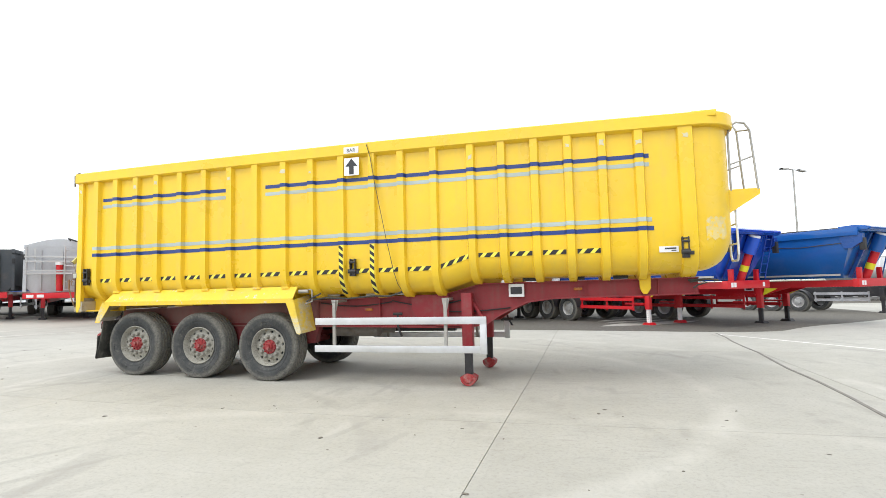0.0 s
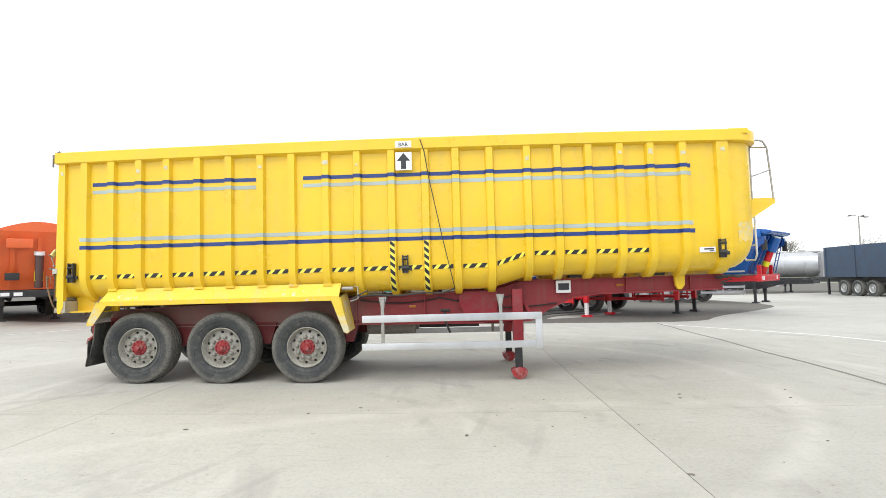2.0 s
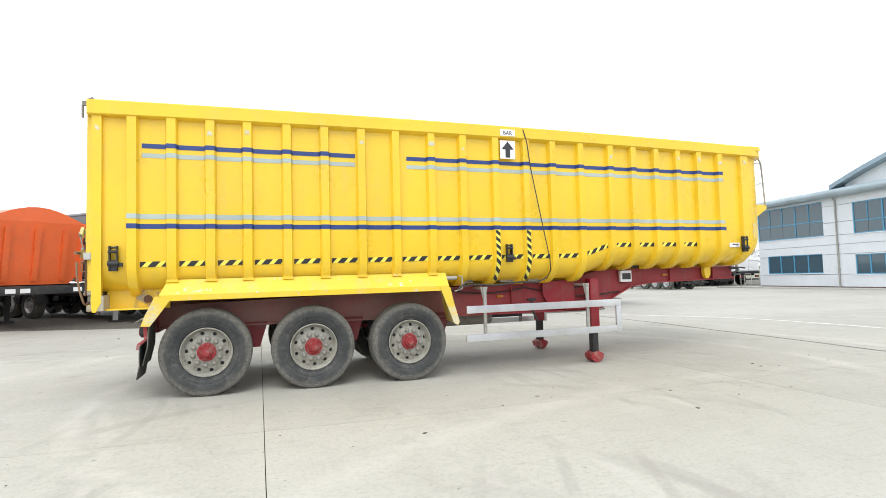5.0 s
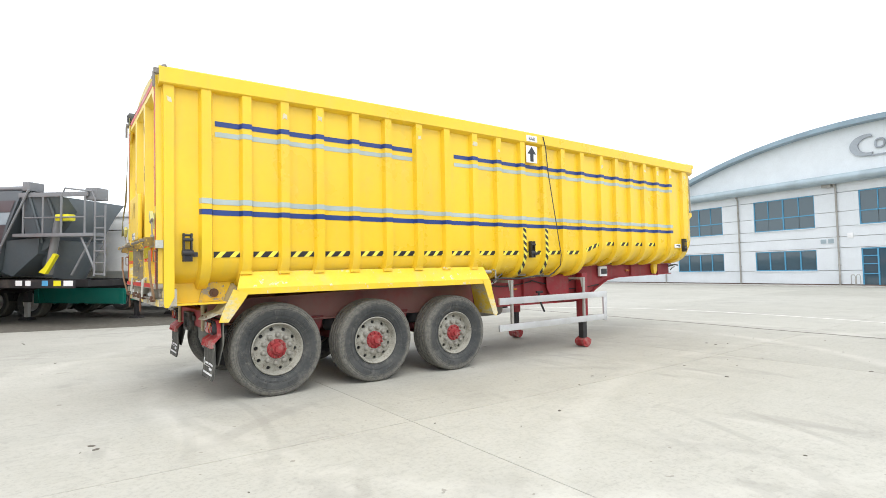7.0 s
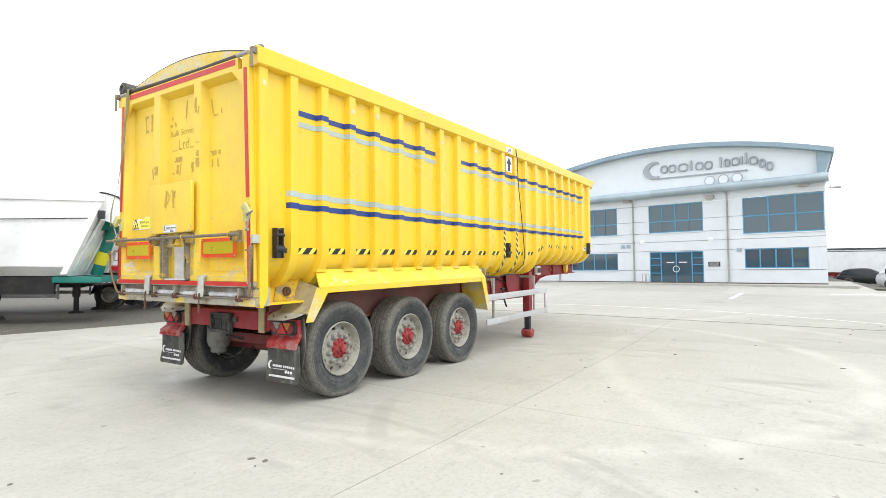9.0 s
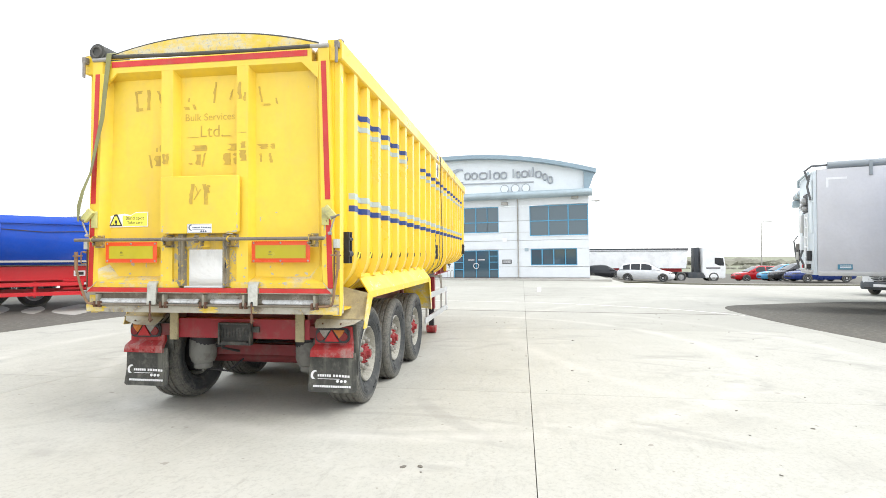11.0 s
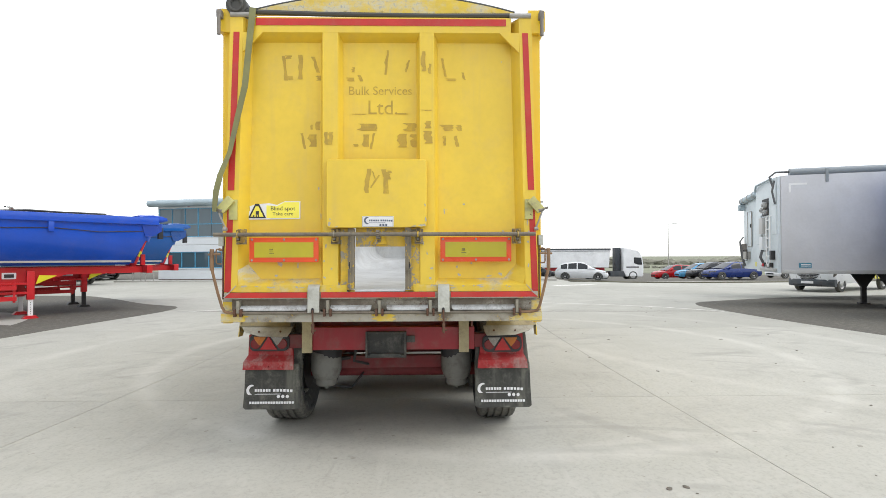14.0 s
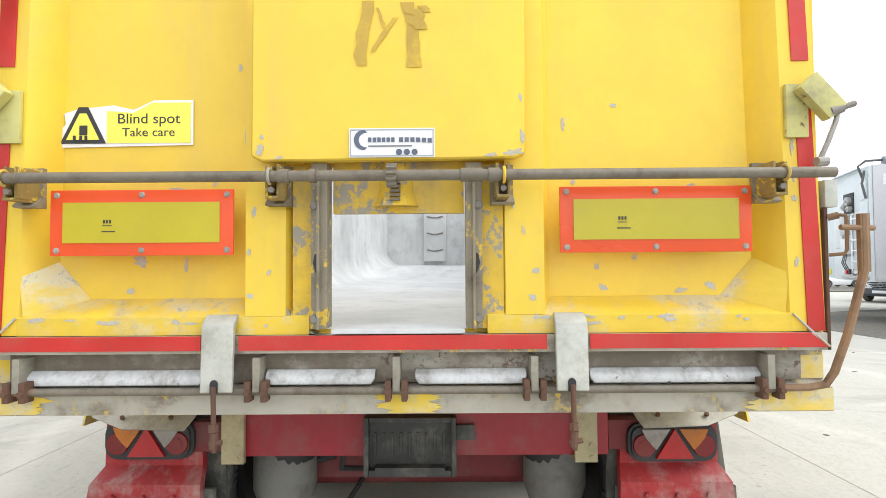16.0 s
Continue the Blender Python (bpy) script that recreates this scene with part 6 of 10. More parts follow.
def brand_shapes(parent, y, z, x, s, mat, web=False):
    """The dealer's mark as plain shapes: a crescent, two word bars, an underline and three dots."""
    bm = B()
    out = [(y + s * (0.145 + 0.04 * math.cos(t)), z + s * 0.042 * math.sin(t)) for t in [math.pi * (-0.55 + 1.1 * k / 14) for k in range(15)]]
    inn = [(y + s * (0.130 + 0.035 * math.cos(t)), z + s * 0.032 * math.sin(t)) for t in [math.pi * (-0.5 + 1.0 * k / 14) for k in range(15)]]
    prism(bm, out + inn[::-1], x - 0.0015, x, "x")
    part("crescent", bm, mat, parent)
    bm = B()
    for a, b in ((0.125, 0.008), (-0.005, -0.15)):
        n = 6
        for k in range(n):
            p = a + (b - a) * k / n
            q = p + (b - a) / n * 0.72
            dz = -0.006 * (p + 0.02) ** 2 * 60 if p < -0.05 else 0
            box(bm, x - 0.0015, x, y + s * min(p, q), y + s * max(p, q), z + s * (-0.009 + dz), z + s * (0.010 + dz))
    box(bm, x - 0.0015, x, y - s * 0.06, y + s * 0.125, z - s * 0.028, z - s * 0.024)
    part("word_mark", bm, mat, parent)
    bm = B()
    for k in range(3):
        rod(bm, (x, y - s * (0.005 + 0.033 * k), z - s * 0.052), (x - 0.0015, y - s * (0.005 + 0.033 * k), z - s * 0.052), s * 0.013, 14)
    part("dots", bm, mat, parent)
    if web:
        bm = B()
        for k in range(17):
            p = 0.15 - 0.31 * k / 17
            box(bm, x - 0.0015, x, y + s * (p - 0.0135), y + s * p, z - s * 0.098, z - s * 0.080)
        part("address_bars", bm, mat, parent)


m_print = surface("grey_blue_print", (0.10, 0.12, 0.17), 0.5, dirt=(0.5, 0.5, 0.5), dirt_amount=0.2)
bm = B()
box(bm, -9.120, -9.1165, -0.098, 0.148, 1.928, 2.012)
lab = part("dealer_label", bm, m_white, flap, "white label with dark crescent and bars")
bm = B()
for a in ((-0.095, -0.092, 1.931, 2.009), (0.142, 0.145, 1.931, 2.009), (-0.092, 0.142, 1.931, 1.934), (-0.092, 0.142, 2.006, 2.009)):
    box(bm, -9.1212, -9.1202, a[0], a[1], a[2], a[3])
part("label_border", bm, m_sign, lab)
brand_shapes(lab, 0.008, 1.978, -9.1205, 0.68, m_print)

# ghost lettering left in the paint
part("ghost_letters", letters("Bulk Services", 0.098, m_ghost, 0.0003), None, tailgate, m=FACE_REAR(0.02, 3.045, XP - 0.0015))
part("ghost_letters", letters("Ltd.", 0.165, m_ghost, 0.0003), None, tailgate, m=FACE_REAR(0.0, 2.905, XP - 0.0015))
random.seed(7)
def fragment(y, z, w, h, lean=0.0, x=None):
    on_rib = 0.35 < y < 0.47 or -0.42 < y < -0.305
    xx = (XF if on_rib else XP) if x is None else x
    bm = B()
    n = 6
    rows = []
    lift = random.uniform(0, 0.002)
    for k in range(n + 1):
        a = y - w / 2 + lean * h * (k / n - 0.5) + random.uniform(-0.12, 0.12) * w
        b = a + w * random.uniform(0.6, 1.1)
        z_ = z - h / 2 + h * k / n
        rows.append([bm.verts.new((xx - 0.0015 - lift, a, z_)), bm.verts.new((xx - 0.0015 - lift, b, z_))])
    for p, q in zip(rows, rows[1:]):
        bm.faces.new((p[0], p[1], q[1], q[0]))
    part("ghost_mark", bm, m_ghost, tailgate)
for y, z, w, h, ln in ((0.80, 3.23, 0.035, 0.20, 0.1), (0.77, 3.32, 0.06, 0.03, 0), (0.76, 3.15, 0.06, 0.03, 0), (0.67, 3.24, 0.04, 0.20, 0), (0.545, 3.26, 0.03, 0.13, 0.3), (0.52, 3.15, 0.05, 0.04, 0), (0.24, 3.22, 0.025, 0.04, 0), (0.26, 3.14, 0.06, 0.03, 0), (0.19, 3.15, 0.04, 0.05, 0.5),
                     (-0.03, 3.28, 0.025, 0.2, -0.1), (-0.20, 3.25, 0.02, 0.10, -0.3), (-0.335, 3.26, 0.035, 0.16, 0.05), (-0.385, 3.20, 0.025, 0.08, 0), (-0.50, 3.24, 0.02, 0.15, 0.2), (-0.56, 3.14, 0.08, 0.02, 0), (-0.66, 3.17, 0.02, 0.06, 0.3),
                     (0.53, 2.76, 0.045, 0.07, 0), (0.58, 2.75, 0.02, 0.04, 0), (0.12, 2.75, 0.15, 0.055, 0), (-0.22, 2.75, 0.10, 0.065, 0), (-0.37, 2.75, 0.05, 0.06, 0), (-0.52, 2.745, 0.10, 0.05, 0), (-0.62, 2.745, 0.05, 0.05, 0),
                     (0.645, 2.635, 0.02, 0.13, 0.2), (0.58, 2.64, 0.075, 0.10, 0), (0.445, 2.64, 0.03, 0.10, 0), (0.415, 2.64, 0.05, 0.10, 0), (0.22, 2.60, 0.04, 0.02, 0), (0.15, 2.64, 0.07, 0.10, 0), (0.085, 2.635, 0.02, 0.13, -0.2), (-0.16, 2.64, 0.08, 0.11, 0), (-0.26, 2.64, 0.08, 0.11, 0), (-0.365, 2.65, 0.07, 0.10, 0), (-0.50, 2.64, 0.03, 0.08, 0), (-0.60, 2.635, 0.03, 0.09, 0.2),
                     (-0.15, 2.86, 0.10, 0.012, 0), (-0.36, 2.865, 0.08, 0.01, 0), (0.2, 2.855, 0.12, 0.01, 0)):
    fragment(y, z, w, h, ln)
for y, z, w, h, ln in ((0.105, 2.29, 0.035, 0.19, -0.12), (0.05, 2.285, 0.02, 0.10, -0.7), (0.055, 2.33, 0.012, 0.07, 0.4), (-0.03, 2.285, 0.045, 0.19, 0.12), (-0.045, 2.33, 0.05, 0.06, 0.2), (-0.07, 2.36, 0.03, 0.02, 0.5)):
    fragment(y, z, w, h, ln, -9.1155)

# red reflective tape round the gate
def tape(y0, y1, z0, z1, x=XF):
    bm = B()
    box(bm, x - 0.004, x - 0.001, y0, y1, z0, z1)
    part("red_tape", bm, m_red_tape, tailgate, "red reflective tape")
tape(-1.0, 1.0, 3.545, 3.60)
for sgn in (-1, 1):
    for z0, z1 in ((1.417, 2.10), (2.225, 3.49)):
        bm = B()
        prism(bm, [(sgn * (1.2135 + d - 0.033 * (z - 1.66)), z) for d, z in ((-0.0255, z0), (0.0255, z0), (0.0235, z1), (-0.0235, z1))], XF - 0.004, XF - 0.001, "x")
        part("red_tape", bm, m_red_tape, tailgate, "red reflective tape")
    bm = B()
    tube(bm, [(XF - 0.003, sgn * 1.153, 1.468), (XF - 0.012, sgn * 1.20, 1.418), (-9.077, sgn * 1.242, 1.374)], 0.0035, 6)
    part("corner_seam", bm, m_primer, tailgate)
for y0, y1 in ((0.591, 1.24), (-0.421, 0.48), (-1.24, -0.547)):
    bm = B()
    prism(bm, [(y0, 1.372), (y1, 1.372), (y1 - (0.05 if y1 > 1 else 0), 1.414), (y0 + (0.05 if y0 < -1 else 0), 1.414)], -9.075, -9.068, "x")
    part("red_tape", bm, m_red_tape, tailgate, "curling red reflective tape")
bm = B()
box(bm, -9.068, -8.94, -1.243, 1.243, 1.362, 1.413, 0.004)
part("gate_lower_edge", bm, m_sill, tailgate)

m_seal_flap = surface("scratched_metal_flap", (0.60, 0.61, 0.60), 0.5, 0.2, dirt=(0.16, 0.13, 0.10), dirt_amount=1.0, streaks=0.6, scale=5, chips=(0.10, 0.08, 0.06), chip_level=0.63, grain=0.2)
# rear sill with seal flaps, hinge lugs and rods
bm = B()
prism(bm, [(-9.03, 1.175), (-9.03, 1.245), (-8.99, 1.26), (-8.99, 1.355), (-8.86, 1.355), (-8.86, 1.175)], -1.28, 1.28, "y")
sill = part("rear_sill", bm, m_sill, trailer, "scraped yellow and bare steel rear sill")
bm = B()
box(bm, -9.012, -8.992, -1.2, 1.2, 1.268, 1.362, 0.003)
part("seal_backing", bm, scraped_material("rusty_seal_backing", (0.16, 0.13, 0.095), (0.34, 0.32, 0.27), (0.11, 0.05, 0.03), 0.75), sill, "grimy rust-stained strip behind the seal flaps")
bm = B()
rod(bm, (-9.055, -1.12, 1.250), (-9.055, 1.12, 1.250), 0.0115)
part("hinge_rod", bm, m_rod, sill)
random.seed(5)
for y0, y1 in ((-1.281, -1.06), (1.281, 1.09), (0.06, -0.10)):
    for x, z0, z1, k in ((-9.031, 1.178, 1.244, 1.0), (-8.991, 1.265, 1.335, 0.5)):
        if abs(y0) < 1 and k < 1:
            continue
        bm = B()
        n, wander, edge = 26, 0.0, []
        for j in range(n):
            wander = 0.8 * wander + random.uniform(-0.022, 0.022)
            edge.append((y0 + (y1 - y0) * k + wander, z0 + (z1 - z0) * j / (n - 1)))
        inner = [(y0, z1), (y0, z0)] if abs(y0) > 1 else [(2 * y0 - u + (y1 - y0) * 0.9, z1 + z0 - v) for u, v in edge]
        prism(bm, edge + inner, x - 0.0015, x, "x")
        part("paint_patch", bm, m_yellow_worn, sill, "worn yellow paint left on the sill")
for y0, y1 in ((0.60, 1.125), (0.087, 0.412), (-0.365, -0.034), (-1.06, -0.555)):
    bm = B()
    sec = [(-9.012, 1.306), (-9.020, 1.306), (-9.034, 1.292), (-9.042, 1.276), (-9.041, 1.266), (-9.034, 1.263), (-9.030, 1.268), (-9.028, 1.280)]
    ends = [(y0, 0.6), (y0 + 0.012, 1.0), ((y0 + y1) / 2, 1.0), (y1 - 0.012, 1.0), (y1, 0.6)]
    vs = loft(bm, [[(x, y, 1.306 + (z - 1.306) * g) for x, z in sec] for y, g in ends], True)
    bm.faces.new(vs[0][::-1])
    bm.faces.new(vs[-1])
    part("seal_flap", bm, m_seal_flap, sill, "bright metal seal flap with a rolled edge")
for y in (1.135, 0.43, 0.02, -0.385, -1.075):
    bm = B()
    box(bm, -9.072, -9.0, y - 0.011, y + 0.011, 1.25, 1.35, 0.004)
    lug = part("hinge_lug", bm, m_guide_dull, sill, "grimy hinge lug")
    for d in (-0.024, 0.024):
        bm = B()
        box(bm, -9.08, -9.04, y + d - 0.009, y + d + 0.009, 1.222, 1.282, 0.005)
        rod(bm, (-9.088, y + d, 1.25), (-9.079, y + d, 1.25), 0.009, 6)
        part("hinge_clip", bm, m_rust, lug, "rusty hinge clip")
for y in (0.536, -0.490):
    bm = B()
    prism(bm, [(-9.10, 1.255), (-9.09, 1.45), (-9.06, 1.475), (-8.98, 1.475), (-8.98, 1.46), (-9.05, 1.46), (-9.075, 1.44), (-9.085, 1.255)], y - 0.046, y + 0.046, "y")
    bmesh.ops.bevel(bm, geom=bm.edges[:], offset=0.003, segments=1, affect="EDGES")
    clamp = part("gate_clamp", bm, m_clamp, sill, "pale galvanised clamp plate")
    bm = B()
    prism(bm, [(y + 0.004 + 0.011 * math.cos(a), 1.282 + 0.011 * math.sin(a)) for a in [math.pi * k / 6 for k in range(7)]] + [(y - 0.007, 1.2545), (y + 0.015, 1.2545)], -9.1035, -9.098, "x")
    part("bolt_slot", bm, m_black, clamp)
    bm = B()
    rod(bm, (-9.108, y + 0.003, 1.275), (-9.106, y, 1.09), 0.0075, 8)
    rod(bm, (-9.107, y + 0.002, 1.168), (-9.107, y + 0.002, 1.148), 0.014, 6)
    rod(bm, (-9.106, y, 1.146), (-9.106, y + 0.003, 1.100), 0.0115, 8)
    rod(bm, (-9.106, y - 0.022, 1.118), (-9.106, y + 0.014, 1.112), 0.008, 8)
    part("clamp_bolt", bm, m_rust, sill, "slim rusty swing bolt")
for sgn in (-1, 1):
    bm = B()
    tube(bm, [(-9.12, sgn * 1.317, 1.755), (-9.12, sgn * 1.316, 1.60), (-9.10, sgn * 1.278, 1.415), (-9.075, sgn * 1.254, 1.30), (-9.065, sgn * 1.235, 1.262), (-9.058, sgn * 1.19, 1.252), (-9.055, sgn * 1.08, 1.250)], 0.0115, 8)
    rod(bm, (-9.12, sgn * 1.345, 1.715), (-9.12, sgn * 1.25, 1.718), 0.008, 8)
    lever = part("lever", bm, m_lever, trailer, "tan rusted bent lever rod")
    bm = B()
    box(bm, -9.126, -9.108, sgn * 1.317 - 0.014, sgn * 1.317 + 0.014, 1.59, 1.757, 0.004)
    part("lever_sleeve", bm, m_lever, lever)
    # over-centre catch with its pin and handle
    bm = B()
    m = pose(-9.09, sgn * 1.222, 2.105, 0, 0, 0) @ pose(0, 0, 0, sgn * -48, 0, 0)
    box(bm, -0.018, 0.018, -0.068, 0.060, -0.034, 0.034, 0.006, m)
    box(bm, -9.066, -9.051, sgn * 1.175 - 0.033, sgn * 1.175 + 0.033, 1.99, 2.15, 0.004)
    catch = part("gate_catch", bm, m_catch, trailer, "scuffed yellow-green gate catch")
    bm = B()
    rod(bm, (-9.095, sgn * 1.245, 2.055), (-9.095, sgn * 1.285, 2.068), 0.018, 12, 0.014)
    rod(bm, (-9.095, sgn * 1.28, 2.067), (-9.095, sgn * 1.322, 2.081), 0.009, 10)
    part("catch_pin", bm, m_steel_dirty, catch, "dark steel catch pin")
    bm = B()
    tube(bm, [(-9.09, sgn * 1.262, 2.056), (-9.092, sgn * 1.273, 2.05), (-9.092, sgn * 1.268, 2.03), (-9.088, sgn * 1.246, 1.97), (-9.08, sgn * 1.226, 1.918)], 0.0075, 8)
    rod(bm, (-9.085, sgn * 1.213, 1.912), (-9.085, sgn * 1.243, 1.914), 0.015, 10)
    part("catch_handle", bm, m_galv, catch, "dull steel handle")
    bm = B()
    box(bm, -9.062, -8.988, min(sgn * 1.252, sgn * 1.290), max(sgn * 1.252, sgn * 1.290), 1.782, 1.864, 0.005)
    housing = part("latch_housing", bm, m_clamp, trailer, "grey-green latch housing on the gate edge")
    bm = B()
    box(bm, -9.056, -9.036, min(sgn * 1.252, sgn * 1.262), max(sgn * 1.252, sgn * 1.262), 1.36, 1.781, 0.003)
    part("latch_bar", bm, m_rust, housing, "rusty upright latch bar")
    bm = B()
    tube(bm, [(-9.05, sgn * 1.27, 1.752), (-9.07, sgn * 1.285, 1.758), (-9.08, sgn * 1.296, 1.755), (-9.08, sgn * 1.299, 1.74), (-9.08, sgn * 1.298, 1.655), (-9.078, sgn * 1.292, 1.643), (-9.05, sgn * 1.268, 1.640)], 0.0055, 8)
    rod(bm, (-9.055, sgn * 1.262, 1.751), (-9.07, sgn * 1.284, 1.757), 0.010, 8)
    part("side_latch", bm, m_lever, housing, "rusty side latch loop")
# arched header, sheet roll and webbing strap
bm = B()
n = 24
arch = [(-1.08 + 2.16 * k / n, 3.675 + 0.15 * (1 - (2 * k / n - 1) ** 2)) for k in range(n + 1)]
prism(bm, arch + [(1.08, 3.655), (-1.08, 3.655)], -9.0, -8.97, "x")
for k in range(7):
    y = -0.9 + 0.3 * k
    rod(bm, (-9.006, y, 3.69), (-8.999, y, 3.69), 0.010, 6)
head = part("arched_header", bm, m_yellow_worn, trailer, "weathered yellow arched header plate")
bm = B()
tube(bm, [(-8.985, y, z + 0.008) for y, z in arch], 0.012, 6)
tube(bm, [(-9.02, -1.15, 3.645), (-9.02, -0.4, 3.64), (-9.02, 0.5, 3.65), (-9.03, 1.15, 3.665)], 0.02, 8)
part("sheet_edge", bm, m_tarp, head, "dark rolled sheet edge")
bm = B()
rod(bm, (-9.05, 1.05, 3.63), (-9.05, 1.20, 3.63), 0.02)
part("top_pin", bm, m_galv, head)
bm = B()
rod(bm, (-9.05, -1.20, 3.63), (-9.05, -1.03, 3.63), 0.02)
part("top_pin", bm, m_galv, head)
bm = B()
rod(bm, (-9.06, 1.155, 3.705), (1.6, 1.155, 3.705), 0.082, 20)
lathe_r = ring_points((-9.065, 1.155, 3.705), (1, 0, 0), 0.05, 16)
tube(bm, lathe_r + lathe_r[:1], 0.012, 6)
part("rolled_sheet", bm, m_tarp, trailer, "dark rolled-up cover sheet")
bm = B()
run = [(-8.97, 1.02, 3.72), (-9.065, 1.02, 3.68), (-9.075, 1.04, 3.45), (-9.085, 1.075, 3.05), (-9.09, 1.135, 2.78), (-9.095, 1.19, 2.52), (-9.115, 1.255, 2.34), (-9.125, 1.285, 2.2), (-9.12, 1.30, 2.05)]
twist = (0, 0, 0.1, 0.15, 0.3, 0.5, 0.3, 0.2, 0.6)
rings = []
for (x, y, z), a in zip(run, twist):
    w = Vector((math.sin(a) * 0.026, math.cos(a) * 0.026, 0.004))
    p = Vector((x, y, z))
    rings.append([p + w, p - w, p - w + Vector((0.004, 0, 0)), p + w + Vector((0.004, 0, 0))])
loft(bm, rings, True)
part("webbing_strap", bm, m_strap, trailer, "faded green webbing strap")

m_canister = surface("grimy_canister_paint", (0.17, 0.168, 0.15), 0.7, dirt=(0.08, 0.07, 0.06), dirt_amount=0.9, streaks=0.5, scale=3)
# rear of the chassis: cross beam, lamps, flaps, canisters
bm = B()
box(bm, -8.47, -8.35, -0.78, 0.78, 0.85, 1.055, 0.008)
part("rear_beam", bm, m_red_chassis, trailer)
bm = B()
box(bm, -8.50, -8.475, -0.165, 0.20, 0.79, 1.02, 0.008)
for y0, y1, z0, z1 in ((-0.165, -0.145, 0.79, 1.02), (0.18, 0.20, 0.79, 1.02), (-0.144, 0.179, 1.0, 1.02), (-0.144, 0.179, 0.79, 0.815)):
    box(bm, -8.535, -8.501, y0, y1, z0, z1, 0.005)
for k in range(9):
    y = -0.12 + 0.034 * k
    box(bm, -8.508, -8.501, y, y + 0.009, 0.86 + 0.02 * (k % 2), 0.955, 0.003)
box(bm, -8.545, -8.5, -0.12, 0.155, 0.795, 0.83, 0.006)
box(bm, -8.50, -8.475, -0.24, -0.165, 0.92, 0.98, 0.006)
part("plate_holder", bm, surface("grimy_black_plastic", (0.035, 0.036, 0.034), 0.6, dirt=(0.17, 0.165, 0.14), dirt_amount=0.7, streaks=0.6, scale=4), trailer, "empty grimy black plate holder")
for y in (0.728, -0.683):
    bm = B()
    box(bm, -8.50, -8.475, y - 0.045, y + 0.045, 0.83, 1.16, 0.004)
    box(bm, -8.474, -8.38, y + 0.028, y + 0.042, 0.832, 1.158)
    for z in (0.85, 0.9):
        rod(bm, (-8.505, y - 0.02, z), (-8.499, y - 0.02, z), 0.009, 6)
    part("drop_bracket", bm, m_plate_dull, trailer, "dull galvanised drop bracket")
for sgn in (-1, 1):
    c, cz = (1.066, 0.924) if sgn > 0 else (-1.03, 0.904)
    bm = B()
    shape = [(c + s * (0.128 + 0.05 * math.cos(a)), cz + t * (0.026 + 0.05 * math.sin(a))) for s, t, arcs in ((1, 1, (0, 1, 2, 3)), (-1, 1, (3, 2, 1, 0)), (-1, -1, (0, 1, 2, 3)), (1, -1, (3, 2, 1, 0))) for a in [k * math.pi / 6 for k in arcs]]
    prism(bm, shape, -8.50, -8.42, "x")
    bmesh.ops.bevel(bm, geom=[e for e in bm.edges if e.verts[0].co.x < -8.49 and e.verts[1].co.x < -8.49], offset=0.012, segments=2, affect="EDGES")
    lamp = part("tail_lamp", bm, m_black, trailer, "tail lamp cluster with red triangle reflector")
    for dy, r, mt, z in ((0.118, 0.047, m_lens_red, cz - 0.008), (-0.118, 0.047, m_lens_red, cz - 0.008)):
        bm = B()
        y = c + sgn * dy
        rod(bm, (-8.495, y, z), (-8.509, y, z), r, 20, r * 0.92)
        rod(bm, (-8.509, y, z), (-8.511, y, z), r * 0.5, 16)
        part("round_lens", bm, mt, lamp)
    bm = B()
    prism(bm, [(c - 0.074, cz -0.057), (c + 0.074, cz -0.057), (c, cz +0.059)], -8.515, -8.498, "x")
    part("triangle_reflector", bm, m_lens_bright, lamp)
    bm = B()
    prism(bm, [(c + sgn * 0.018, cz +0.058), (c + sgn * 0.132, cz +0.058), (c + sgn * 0.12, cz +0.026), (c + sgn * 0.092, cz -0.008), (c + sgn * 0.075, cz -0.022)], -8.513, -8.498, "x")
    part("amber_lens", bm, m_lens_amber, lamp)
    bm = B()
    prism(bm, [(c - sgn * 0.018, cz +0.058), (c - sgn * 0.130, cz +0.058), (c - sgn * 0.115, cz +0.026), (c - sgn * 0.088, cz -0.008), (c - sgn * 0.073, cz -0.022)], -8.513, -8.498, "x")
    part("clear_lens", bm, m_lens_clear, lamp)
    bm = B()
    loft(bm, [[(-8.46, c - 0.19, 0.99), (-8.46, c + 0.19, 0.99), (-8.42, c + 0.19, 0.99), (-8.42, c - 0.19, 0.99)], [(-8.45, c - 0.20, 0.81), (-8.45, c + 0.20, 0.81), (-8.41, c + 0.20, 0.81), (-8.41, c - 0.20, 0.81)], [(-8.52, c - 0.22, 0.76), (-8.52, c + 0.22, 0.76), (-8.48, c + 0.22, 0.75), (-8.48, c - 0.22, 0.75)], [(-8.53, c - 0.225, 0.69), (-8.53, c + 0.225, 0.69), (-8.50, c + 0.225, 0.69), (-8.50, c - 0.225, 0.69)]], True)
    for k in range(3):
        rod(bm, (-8.542, c - 0.12 + 0.12 * k, 0.715), (-8.53, c - 0.12 + 0.12 * k, 0.715), 0.011, 8)
    part("lamp_bracket", bm, m_red_bright, trailer, "scuffed red lamp bracket")
    bm = B()
    box(bm, -8.47, -8.36, min(sgn * 0.78, sgn * 0.9), max(sgn * 0.78, sgn * 0.9), 0.87, 0.99, 0.006)
    part("lamp_arm", bm, m_red_dirty, trailer)
    f0, f1 = sorted((sgn * 0.785, sgn * 1.285))
    bm = B()
